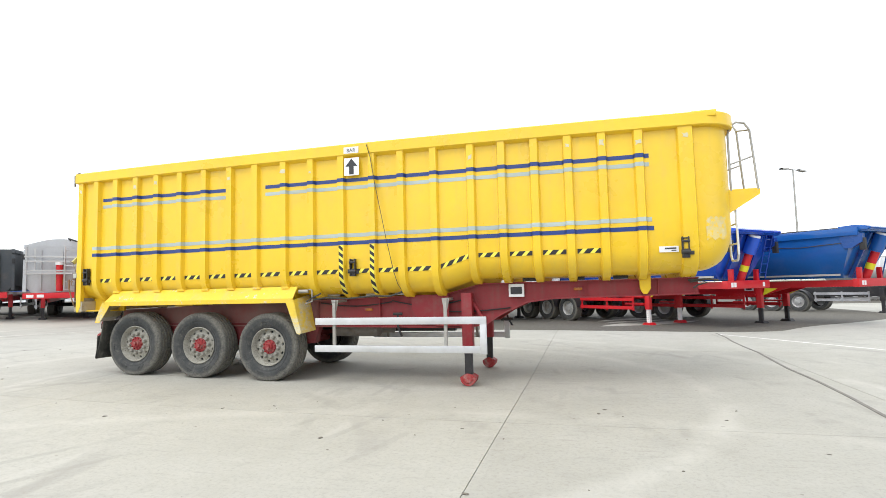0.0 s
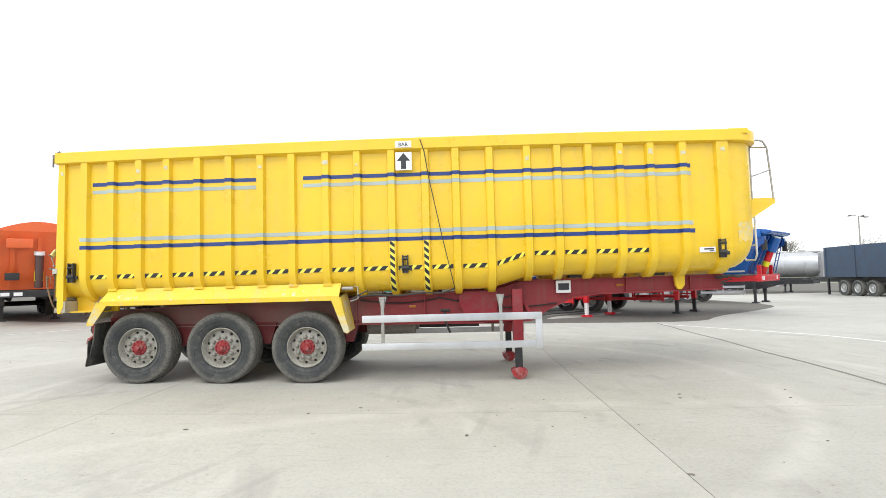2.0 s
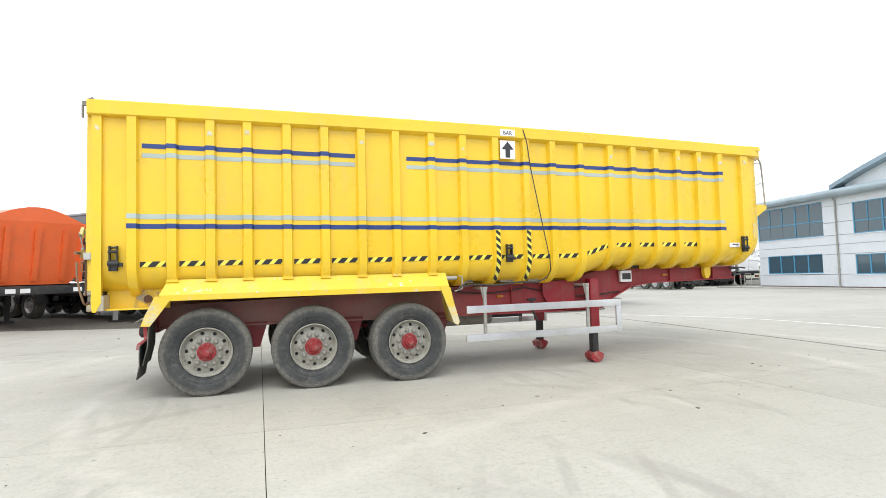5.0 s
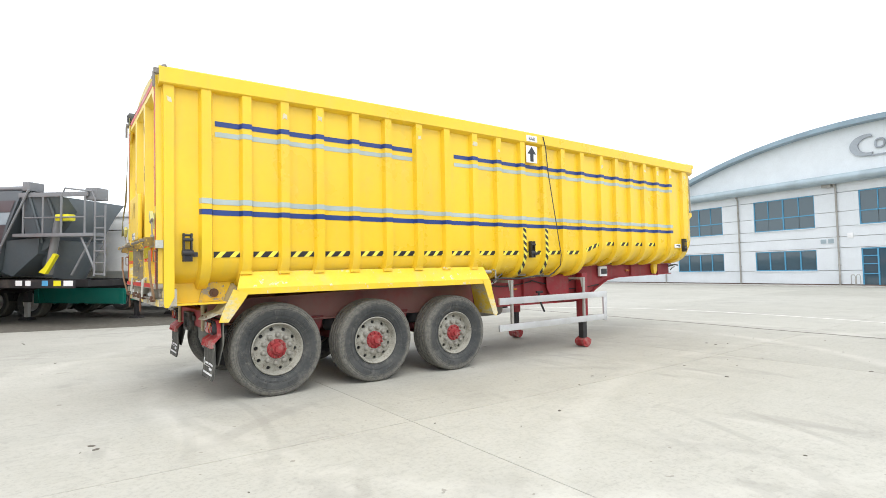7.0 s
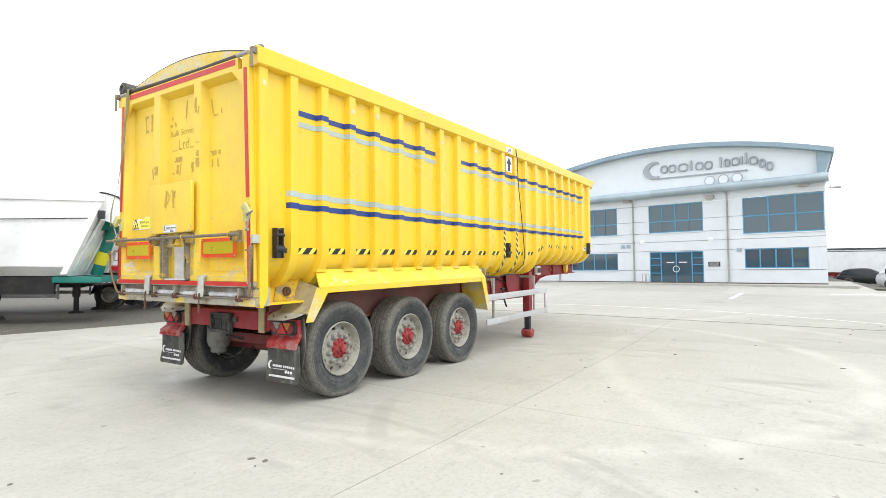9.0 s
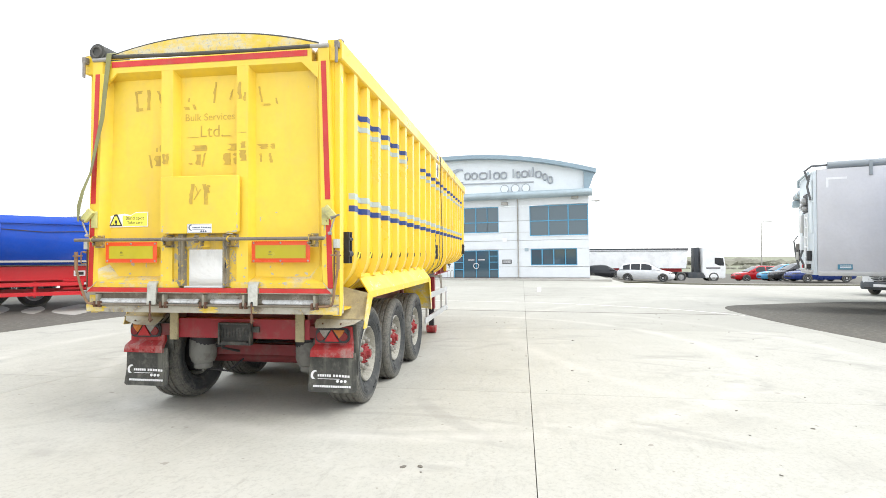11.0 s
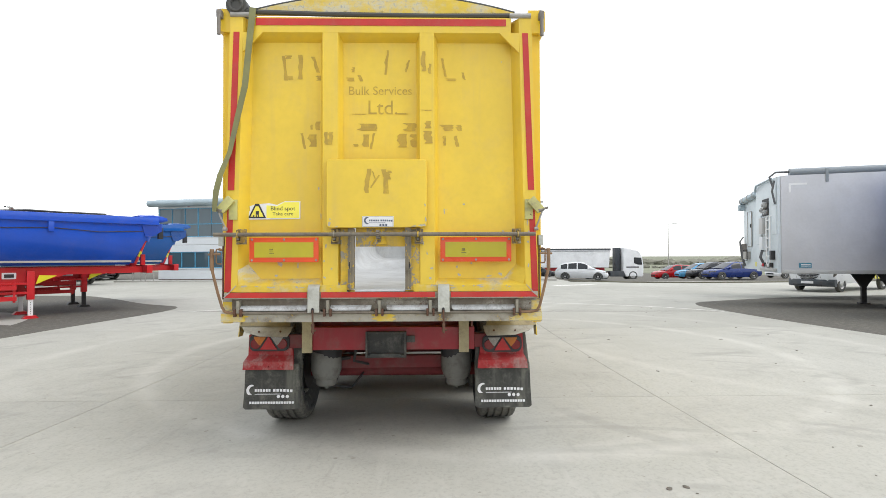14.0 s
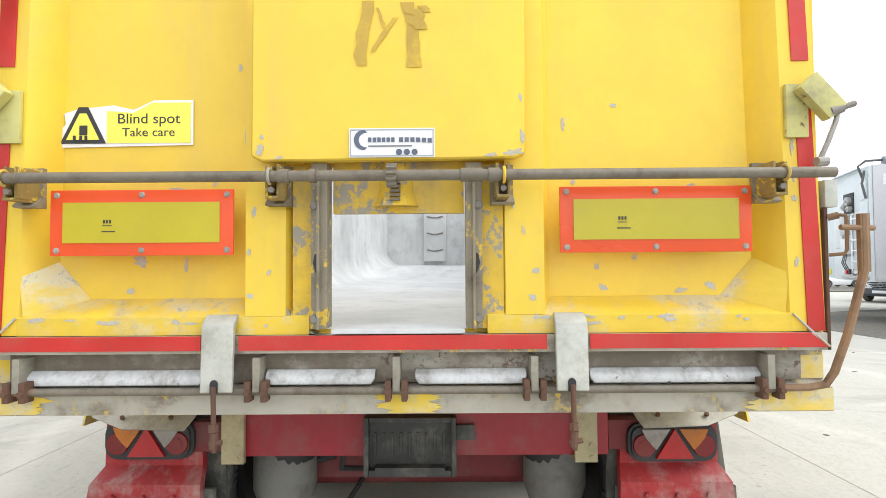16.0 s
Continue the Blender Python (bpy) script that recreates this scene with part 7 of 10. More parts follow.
    loft(bm, [[(-8.497, f0 + 0.01, 0.735), (-8.497, f1 - 0.01, 0.735), (-8.485, f1 - 0.01, 0.735), (-8.485, f0 + 0.01, 0.735)], [(-8.495, f0, 0.5), (-8.495, f1, 0.5), (-8.483, f1, 0.5), (-8.483, f0, 0.5)], [(-8.52, f0 - 0.005, 0.355), (-8.52, f1 + 0.005, 0.355), (-8.508, f1 + 0.005, 0.355), (-8.508, f0 - 0.005, 0.355)], [(-8.524, f0 + 0.02, 0.338), (-8.524, f1 - 0.02, 0.338), (-8.512, f1 - 0.02, 0.338), (-8.512, f0 + 0.02, 0.338)]], True)
    fl = part("mudflap", bm, m_flap, trailer, "grimy rubber mudflap with white bars")
    brand_shapes(fl, (f0 + f1) / 2, 0.50, -8.5, 1.25, m_white)
    for k in range(17):
        bm = B()
        p = (f0 + f1) / 2 + 0.2 - 0.40 * k / 17
        box(bm, -8.5185, -8.510, p - 0.018, p, 0.385, 0.405)
        part("address_bar", bm, m_white, fl)
    for k in range(3):
        bm = B()
        p = (f0 + f1) / 2 - 0.055 - 0.04 * k
        rod(bm, (-8.509, p, 0.447), (-8.498, p, 0.447), 0.0145, 14)
        part("white_dot", bm, m_white, fl)
    # added dark sheet: covers the red bracket's front, standing in for its shade and grime
    bm = B()
    loft(bm, [[(-8.40, f0 + 0.03, 1.0), (-8.40, f1 - 0.02, 1.0), (-8.39, f1 - 0.02, 1.0), (-8.39, f0 + 0.03, 1.0)], [(-8.41, f0, 0.72), (-8.41, f1, 0.72), (-8.40, f1, 0.72), (-8.40, f0, 0.72)], [(-8.46, f0, 0.5), (-8.46, f1, 0.5), (-8.45, f1, 0.5), (-8.45, f0, 0.5)]], True)
    part("bracket_screen", bm, m_flap, trailer, "grimy dark sheet added over the shaded front of the lamp bracket")
    # brake canister hanging behind the last axle
    bm = B()
    prof = [(0.001, 0.80), (0.135, 0.80), (0.145, 0.78), (0.145, 0.60), (0.12, 0.53), (0.10, 0.52), (0.10, 0.47), (0.085, 0.455), (0.001, 0.455)]
    y = sgn * 0.63
    loft(bm, [[(-8.12 + r * math.cos(2 * math.pi * k / 24), y + r * math.sin(2 * math.pi * k / 24), z) for k in range(24)] for r, z in prof], True)
    rod(bm, (-8.12, y, 0.46), (-8.12, y, 0.42), 0.018, 8)
    part("brake_canister", bm, m_canister, trailer, "dull grey brake canister")
bm = B()
rod(bm, (-7.3, -0.6, 0.72), (-8.1, 0.5, 0.70), 0.018)
tube(bm, [(-8.3, 0.3, 0.95), (-8.2, 0.35, 0.7), (-8.0, 0.2, 0.62), (-7.8, 0.1, 0.75)], 0.014, 6)
tube(bm, [(-8.1, 0.63, 0.45), (-8.0, 0.4, 0.4), (-7.8, 0.3, 0.52)], 0.012, 6)
part("brake_hose", bm, m_black, trailer)
bm = B()
box(bm, -8.05, -7.95, -0.58, 0.58, 0.60, 0.72, 0.01)
part("suspension_beam", bm, m_red_dirty, trailer)


# ---- other vehicles in the yard ----
def paint(name, colour, rough=0.35, metal=0.0, dirt=0.2, streaks=0.0):
    return surface(name, colour, rough, metal, dirt_amount=dirt, streaks=streaks, spread=0.06, bump=0.0)


p_blue = paint("blue_tipper_paint", (0.012, 0.105, 0.38), 0.16, dirt=0.08)
p_blue_deep = paint("deep_blue_paint", (0.010, 0.07, 0.28), 0.3, dirt=0.1)
p_royal = paint("royal_blue_paint", (0.015, 0.088, 0.55), 0.16, dirt=0.08)
p_royal_deep = paint("deep_royal_blue_paint", (0.012, 0.06, 0.38), 0.25, dirt=0.1)
p_red = paint("bright_red_chassis", (0.58, 0.012, 0.02), 0.35, dirt=0.1)
p_orange = paint("orange_paint", (0.75, 0.13, 0.03), 0.35, dirt=0.15, streaks=0.1)
p_grey_dark = paint("dark_grey_paint", (0.105, 0.125, 0.14), 0.4)
p_plum = paint("plum_grey_band", (0.095, 0.08, 0.088), 0.4)
p_band = paint("pale_blue_grey_band", (0.32, 0.38, 0.42), 0.35)
p_mid = paint("mid_grey_band", (0.19, 0.195, 0.205), 0.4)
p_white = paint("white_vehicle_paint", (0.88, 0.89, 0.89), 0.3, dirt=0.06)
p_green = paint("teal_green_paint", (0.005, 0.19, 0.15), 0.35, dirt=0.12)
p_silver = paint("silver_skin", (0.50, 0.51, 0.52), 0.35, 0.45, dirt=0.15, streaks=0.12)
p_grey_box = paint("plain_grey_side", (0.57, 0.57, 0.59), 0.45, 0.1, dirt=0.08)
p_box_blue = paint("strong_blue_side", (0.02, 0.18, 0.60), 0.35, dirt=0.08)
p_pale = paint("pale_grey_blue_front", (0.62, 0.68, 0.71), 0.4, dirt=0.12)
p_navy = surface("dull_navy_sheet", (0.045, 0.075, 0.125), 0.7, dirt=(0.05, 0.05, 0.055), dirt_amount=0.9, streaks=0.3, scale=0.8)
p_slate = paint("slate_doors", (0.06, 0.07, 0.08), 0.6, dirt=0.35)
p_black = paint("black_chassis", (0.018, 0.018, 0.02), 0.5, dirt=0.3)
p_steel = paint("pale_steel", (0.48, 0.48, 0.47), 0.4, 0.4)
p_lime = paint("yellow_green_mark", (0.75, 0.68, 0.02), 0.4)
p_car_red = paint("red_car_paint", (0.45, 0.008, 0.012), 0.2, dirt=0.03)
p_car_sky = paint("light_blue_car_paint", (0.10, 0.35, 0.60), 0.2, dirt=0.03)
p_car_dark = paint("dark_car_paint", (0.02, 0.021, 0.025), 0.2, dirt=0.03)
p_car_navy = paint("navy_car_paint", (0.014, 0.035, 0.17), 0.2, dirt=0.03)
p_car_silver = paint("silver_car_paint", (0.72, 0.73, 0.74), 0.3, 0.0, dirt=0.05)


m_car_glass = surface("dark_car_glass", (0.02, 0.024, 0.028), 0.12, dirt_amount=0.05, bump=0.0)


def plain_tyre():
    bm = B()
    lathe(bm, [(0.30, 0.14), (0.36, 0.17), (0.47, 0.175), (0.515, 0.15), (0.525, 0.10), (0.525, -0.10), (0.515, -0.15), (0.47, -0.175), (0.36, -0.17), (0.30, -0.14)], 32)
    return mesh_of("tyre", bm, m_tyre)


def plain_rim():
    bm = B()
    lathe(bm, [(0.30, -0.14), (0.295, -0.155), (0.275, -0.13), (0.255, -0.06), (0.17, -0.09), (0.12, -0.09), (0.11, -0.14), (0.05, -0.15), (0.001, -0.15)], 32)
    for k in range(10):
        t = k * math.pi / 5
        rod(bm, (0.15 * math.cos(t), -0.09, 0.15 * math.sin(t)), (0.15 * math.cos(t), -0.125, 0.15 * math.sin(t)), 0.018, 6)
    return mesh_of("wheel", bm, p_steel)


ME_PT, ME_PR = plain_tyre(), plain_rim()


def add_wheel(parent, x, y, outward, scale=1.0, width=1.0):
    m = pose(x, y, 0.525 * scale, 0, 0, 0 if outward < 0 else 180) @ Matrix.Diagonal((scale, scale * width, scale, 1))
    w = part("wheel", ME_PR, None, parent, m=m)
    part("tyre", ME_PT, None, w)
    return w


def running_gear(t, mat, front, rear, axles, deck=1.30, leg_mat=None, guard=True, arch_mat=None, leg_foot=None):
    """Rails, cross beams, landing legs at x 0, three axles with round wings, and side guards."""
    for sgn in (-1, 1):
        y = sgn * 0.62
        bm = B()
        prism(bm, [(rear, deck), (front, deck), (front, deck - 0.2), (0.9, deck - 0.22), (0.1, deck - 0.45), (rear, deck - 0.42)], y - 0.05, y + 0.05, "y")
        part("chassis_rail", bm, mat, t)
        bm = B()
        box(bm, -0.09, 0.09, sgn * 0.85 - 0.08, sgn * 0.85 + 0.08, 0.55, deck - 0.1, 0.01)
        leg = part("landing_leg", bm, mat, t)
        bm = B()
        box(bm, -0.06, 0.06, sgn * 0.85 - 0.055, sgn * 0.85 + 0.055, 0.06, 0.55)
        part("inner_leg", bm, leg_mat or m_black, leg)
        bm = B()
        prism(bm, [(-0.2, 0.0), (0.2, 0.0), (0.12, 0.09), (-0.12, 0.09)], sgn * 0.85 - 0.14, sgn * 0.85 + 0.14, "y")
        part("foot", bm, leg_foot or m_black, leg)
        for x in axles:
            add_wheel(t, x, sgn * 1.04, sgn)
            bm = B()
            arcp = [(x + 0.60 * math.cos(a), 0.53 + 0.60 * math.sin(a)) for a in [math.pi * (0.02 + 0.96 * k / 12) for k in range(13)]]
            arcq = [(x + 0.575 * math.cos(a), 0.53 + 0.575 * math.sin(a)) for a in [math.pi * (0.02 + 0.96 * k / 12) for k in range(13)]]
            lo, hi = sorted((sgn * 0.82, sgn * 1.25))
            prism(bm, arcp + arcq[::-1], lo, hi, "y")
            part("wing", bm, arch_mat or m_black, t)
        if guard:
            bm = B()
            y = sgn * 1.2
            a, b = max(axles) + 0.75, -0.35
            for z in (0.55, 0.85):
                box(bm, a, b, y - 0.02, y + 0.02, z, z + 0.12)
            for x in (a + 0.02, (a + b) / 2, b - 0.08):
                box(bm, x, x + 0.06, y - 0.06 if sgn > 0 else y + 0.02, y - 0.02 if sgn > 0 else y + 0.06, 0.5, 1.0)
            part("side_guard", bm, guard if not isinstance(guard, bool) else m_alu, t)
    for x in [front - 0.06, 0.0, *axles, rear + 0.06]:
        bm = B()
        box(bm, x - 0.05, x + 0.05, -0.57, 0.57, deck - 0.2, deck - 0.03)
        part("cross_beam", bm, mat, t)
    for x in axles:
        bm = B()
        rod(bm, (x, -0.88, 0.525), (x, 0.88, 0.525), 0.07)
        part("axle", bm, m_black, t)


def tub_rings(stations, section):
    """stations: (x at floor, lean of the end per metre of height); section: (y, z) down one side and up the other."""
    z0 = min(z for _, z in section)
    return [[(x + lean * (z - z0), y, z) for y, z in section] for x, lean in stations]


def shell(stations, section, wall=0.05):
    bm = B()
    vs = loft(bm, tub_rings(stations, section))
    inner = [(y - math.copysign(wall, y), z + (wall if z < section[0][1] - 0.5 else 0)) for y, z in section]
    vi = loft(bm, tub_rings([(stations[0][0] + wall, stations[0][1])] + stations[1:-1] + [(stations[-1][0] - wall, stations[-1][1])], inner))
    bm.faces.new(vs[0][::-1])
    bm.faces.new(vs[-1])
    bm.faces.new(vi[0])
    bm.faces.new(vi[-1][::-1])
    n = len(section)
    for a, b, c, d in zip(vs, vs[1:], vi, vi[1:]):
        bm.faces.new((a[0], b[0], d[0], c[0]))
        bm.faces.new((a[n - 1], c[n - 1], d[n - 1], b[n - 1]))
    return bm


def row_pose(n, s):
    """A bay of the slanting parking row: n across the bays, s along them."""
    x, y = (n + s) * 0.70711, (n - s) * 0.70711
    front, rear = relief(x, y), relief(x - 3.6, y + 3.6)
    return pose(x, y, front, 0, math.degrees(math.atan((rear - front) / 5.1)), -45)


ROW = "trailers parked in the slanting row"


def blue_tipper(n, s, label, legs_white, p_blue, p_blue_deep):
    t = thing("tipper_trailer", row_pose(n, s), label, "trailer", ROW)
    running_gear(t, p_red, 3.1, -7.2, (-3.7, -5.0, -6.3), 1.46, m_white if legs_white else m_black, guard=p_red, leg_foot=p_red if legs_white else m_black)
    sec = [(-1.27, 3.02), (-1.27, 2.46), (-0.95, 1.72), (-0.72, 1.52), (0.72, 1.52), (0.95, 1.72), (1.27, 2.46), (1.27, 3.02)]
    part("tub", shell([(-7.4, -0.1), (2.55, 0.45)], sec), p_blue, t, "glossy blue half-pipe tub")
    for sgn in (-1, 1):
        bm = B()
        box(bm, -7.5, 3.25, sgn * 1.30 - 0.05, sgn * 1.30 + 0.05, 2.80, 3.04, 0.02)
        rail = part("top_rail", bm, p_blue, t)
        for x in (-5.5, -2.5, 0.4):
            bm = B()
            box(bm, x - 0.07, x + 0.07, sgn * 1.30 - 0.035, sgn * 1.30 + 0.035, 2.50, 2.799, 0.01)
            part("rail_bracket", bm, p_blue, rail)
        bm = B()
        tube(bm, [(-2.45, sgn * 1.29, 2.62), (-1.4, sgn * 1.29, 2.55), (0.4, sgn * 1.29, 2.62), (1.6, sgn * 1.29, 2.53), (3.0, sgn * 1.29, 2.6)], 0.012, 6)
        part("sheet_rope", bm, m_rope, t)
        bm = B()
        prism(bm, [(-7.1, 1.60), (2.55, 1.60), (2.55, 1.66), (-7.1, 1.66)], sgn * 0.93 - 0.02, sgn * 0.93 + 0.02, "y")
        part("silver_line", bm, p_steel, t)
        bm = B()
        prism(bm, [(2.75, 2.78), (3.35, 2.85), (3.35, 2.60), (3.05, 2.42), (2.85, 2.42)], sgn * 1.22 - 0.09, sgn * 1.22 + 0.09, "y")
        part("front_cheek", bm, p_blue_deep, t)
        bm = B()
        box(bm, 3.25, 3.40, sgn * 1.22 - 0.06, sgn * 1.22 + 0.06, 2.35, 2.72, 0.02)
        part("sheet_motor", bm, m_black, t)
        bm = B()
        prism(bm, [(2.62, 1.56), (2.72, 1.56), (3.32, 2.88), (3.22, 2.88)], sgn * 0.55 - 0.05, sgn * 0.55 + 0.05, "y")
        part("front_rib", bm, p_blue_deep, t)
    bm = B()
    prism(bm, [(2.7, 2.90), (3.50, 2.91), (3.60, 3.00), (3.45, 3.08), (3.1, 3.12), (2.65, 3.10)], -1.25, 1.25, "y")
    bmesh.ops.bevel(bm, geom=bm.edges[:], offset=0.05, segments=2, affect="EDGES")
    part("front_hood", bm, p_blue, t)
    bm = B()
    rod(bm, (2.82, 0, 1.46), (3.20, 0, 2.42), 0.12, 16)
    ram = part("tipping_ram", bm, p_red, t, "red tipping ram")
    bm = B()
    rod(bm, (3.16, 0, 2.34), (3.36, 0, 2.84), 0.19, 18)
    part("ram_cover", bm, p_blue, ram)
    bm = B()
    rod(bm, (3.36, 0, 2.84), (3.38, 0, 2.89), 0.17, 18)
    part("ram_cap", bm, m_white, ram)
    bm = B()
    rod(bm, (2.955, 0, 1.80), (3.026, 0, 1.98), 0.126, 16)
    part("ram_mark", bm, p_lime, ram)
    bm = B()
    box(bm, 2.95, 3.12, -1.15, 1.15, 1.25, 1.50, 0.02)
    box(bm, 2.9, 3.02, -0.75, -0.62, 1.5, 1.85, 0.01)
    box(bm, 2.9, 3.02, 0.62, 0.75, 1.5, 1.85, 0.01)
    beam = part("front_beam", bm, p_red, t)
    for y in (-0.9, -0.75, 0.8):
        bm = B()
        box(bm, 3.12, 3.125, y - 0.06, y + 0.06, 1.30, 1.44)
        part("data_plate", bm, m_white, beam)
    bm = B()
    for y in (0.75, 1.1):
        tube(bm, [(3.0, y, 1.55), (3.35, y, 3.0)], 0.02, 6)
    for k in range(5):
        tube(bm, [(3.04 + 0.06 * k, 0.75, 1.75 + 0.26 * k), (3.04 + 0.06 * k, 1.1, 1.75 + 0.26 * k)], 0.015, 6)
    part("ladder", bm, p_blue_deep, t, "slim blue front ladder")
    bm = B()
    rod(bm, (-7.3, 1.05, 3.10), (2.2, 1.05, 3.12), 0.075, 14)
    rod(bm, (-7.3, 0.85, 3.08), (2.6, 0.85, 3.08), 0.04, 10)
    part("sheet_roll", bm, m_tarp, t, "black rolled sheet")
    bm = B()
    box(bm, 1.2, 1.5, 0.9, 1.2, 3.14, 3.26, 0.03)
    gear = part("sheet_gear", bm, m_black, t, "black sheet winding gear")
    bm = B()
    box(bm, 2.0, 2.3, 0.95, 1.2, 3.13, 3.26, 0.03)
    part("gear_cover", bm, m_black, gear)
    for pts in ([(1.3, 1.1, 3.22), (0.2, 1.0, 3.24), (-0.8, 0.9, 3.16)], [(1.4, 0.95, 3.22), (2.0, 0.95, 3.22), (2.6, 1.0, 3.16)]):
        bm = B()
        tube(bm, pts, 0.04, 6)
        part("sheet_arm", bm, m_black, gear)
    for sgn in (-1, 1):
        bm = B()
        prism(bm, [(0.12, 0.98), (0.62, 1.22), (0.2, 1.24)], sgn * 0.86 - 0.01, sgn * 0.86 + 0.01, "y")
        part("leg_gusset", bm, p_lime, t, "yellow leg gusset")
        bm = B()
        box(bm, -0.9, -0.1, sgn * 0.95 - 0.05, sgn * 0.95 + 0.05, 0.72, 0.78)
        box(bm, -0.9, -0.1, sgn * 0.95 - 0.05, sgn * 0.95 + 0.05, 0.98, 1.04)
        part("leg_tie", bm, p_red, t)
        bm = B()
        box(bm, -0.62, -0.30, min(sgn * 0.675, sgn * 0.70), max(sgn * 0.675, sgn * 0.70), 1.14, 1.32, 0.02)
        lamp = part("marker_lamp", bm, m_white, t, "white-framed marker lamp on the rail")
        bm = B()
        box(bm, -0.57, -0.35, min(sgn * 0.701, sgn * 0.712), max(sgn * 0.701, sgn * 0.712), 1.18, 1.28, 0.01)
        part("lamp_lens", bm, m_black, lamp)
        if legs_white:
            for k in range(6):
                bm = B()
                rod(bm, (0, sgn * 0.905, 0.14 + 0.065 * k), (0, sgn * 0.907, 0.14 + 0.065 * k), 0.012, 8)
                part("leg_hole", bm, m_black, t)
    return t


blue_tipper(16.4, -12.65, "glossy blue half-pipe tipper trailer with white legs on a red chassis", True, p_royal, p_royal_deep)
blue_tipper(19.8, -10.65, "glossy blue half-pipe tipper trailer on a red chassis, black legs", False, p_blue, p_blue_deep)


def high_tipper(n, s, body, chassis, label, front=2.6, top=3.75, rear=-8.6, arch=0.28, slope=0.16, frame=None, axles=(-4.6, -5.9, -7.2), ram=None, taper=0.0, lo=1.42, half=1.26, deck=1.30):
    """Deep smooth-sided tipper with an arched cover, front frame and ram."""
    t = thing("tipper_trailer", row_pose(n, s), label, "trailer", ROW)
    running_gear(t, chassis, front + 0.35, rear + 0.2, axles, deck)
    sec = [(-half, top), (-half + taper * 0.1, (top + lo) / 2), (-half + taper, lo + 0.25), (-half + taper + 0.25, lo), (half - taper - 0.25, lo), (half - taper, lo + 0.25), (half - taper * 0.1, (top + lo) / 2), (half, top)]
    part("tub", shell([(rear, 0.0), (front - 0.5, slope)], sec), body, t)
    fx = front - 0.5 + slope * (top - lo)
    for sgn in (-1, 1):
        bm = B()
        box(bm, rear - 0.05, fx + 0.05, sgn * half - 0.05, sgn * half + 0.05, top - 0.16, top + 0.02, 0.02)
        part("top_rail", bm, body, t)
        bm = B()
        prism(bm, [(front - 0.53, lo + 0.05), (front - 0.38, lo + 0.05), (fx + 0.02, top - 0.2), (fx - 0.13, top - 0.2)], sgn * (half - taper * 0.5) - 0.06, sgn * (half - taper * 0.5) + 0.06, "y")
        part("corner_post", bm, body, t)
        bm = B()
        box(bm, fx - 0.08, fx + 0.08, sgn * (half + 0.03) - 0.05, sgn * (half + 0.03) + 0.05, top - 0.62, top - 0.40, 0.02)
        part("sheet_motor", bm, m_black, t)
        bm = B()
        box(bm, rear + 0.1, front - 0.6, sgn * (half - taper + 0.01) - 0.02, sgn * (half - taper + 0.01) + 0.02, lo + 0.27, lo + 0.30)
        if arch:
            part("side_line", bm, p_steel, t)
    if arch:
        bm = B()
        k = 10
        cover = [(-half + 2 * half * i / k, top + arch * math.sin(math.pi * i / k)) for i in range(k + 1)]
        prism(bm, cover + [(half, top - 0.02), (-half, top - 0.02)], rear, fx, "x")
        part("arched_cover", bm, body if frame is None else p_silver, t, "arched top cover")
    if ram:
        bm = B()
        rx = front - 0.1
        rod(bm, (rx, 0, 1.35), (rx + 0.15, 0, top - 0.75), 0.13, 16)
        r = part("tipping_ram", bm, ram, t)
        bm = B()
        rod(bm, (rx + 0.02, 0, 1.6), (rx + 0.05, 0, 1.95), 0.136, 16)
        part("ram_mark", bm, p_lime, r)
        bm = B()
        rod(bm, (rx + 0.145, 0, top - 0.85), (rx + 0.16, 0, top - 0.72), 0.16, 16)
        part("ram_cap", bm, m_white, r)
    bm = B()
    box(bm, front + 0.22, front + 0.36, -1.2, 1.2, deck - 0.22, deck + 0.02, 0.02)
    beam = part("front_beam", bm, chassis, t)
    for y in (-0.95, -0.6, 0.75):
        bm = B()
        box(bm, front + 0.36, front + 0.366, y - 0.12, y + 0.12, deck - 0.17, deck - 0.05)
        part("data_plate", bm, m_white, beam)
    if frame:
        bm = B()
        fxx = front + 0.12
        for y in (-1.15, -0.85, 0.2, 1.15):
            box(bm, fxx, fxx + 0.05, y - 0.03, y + 0.03, lo + 0.9, top - 0.15)
        for z in (lo + 0.9, lo + 1.3, top - 0.55):
            box(bm, fxx + 0.051, fxx + 0.09, -1.2, 1.2, z, z + 0.07)
        box(bm, fxx - 0.3, fxx + 0.1, -1.2, 1.2, lo + 0.78, lo + 0.86)
        part("front_walkway", bm, frame, t, "pale metal front walkway frame")
        bm = B()
        for y in (0.2, 0.68):
            tube(bm, [(fxx + 0.12, y, lo + 0.1), (fxx + 0.12, y, top - 0.05)], 0.025, 6)
        for k in range(6):
            tube(bm, [(fxx + 0.12, 0.2, lo + 0.12 + 0.34 * k), (fxx + 0.12, 0.68, lo + 0.12 + 0.34 * k)], 0.02, 6)
        part("ladder", bm, frame, t)
    for y in (-0.75, 0.0, 0.75):
        bm = B()
        prism(bm, [(front - 0.5, lo + 0.1), (front - 0.43, lo + 0.1), (fx + 0.06, top - 0.2), (fx - 0.01, top - 0.2)], y - 0.07, y + 0.07, "y")
        part("front_rib", bm, body, t)
    return t


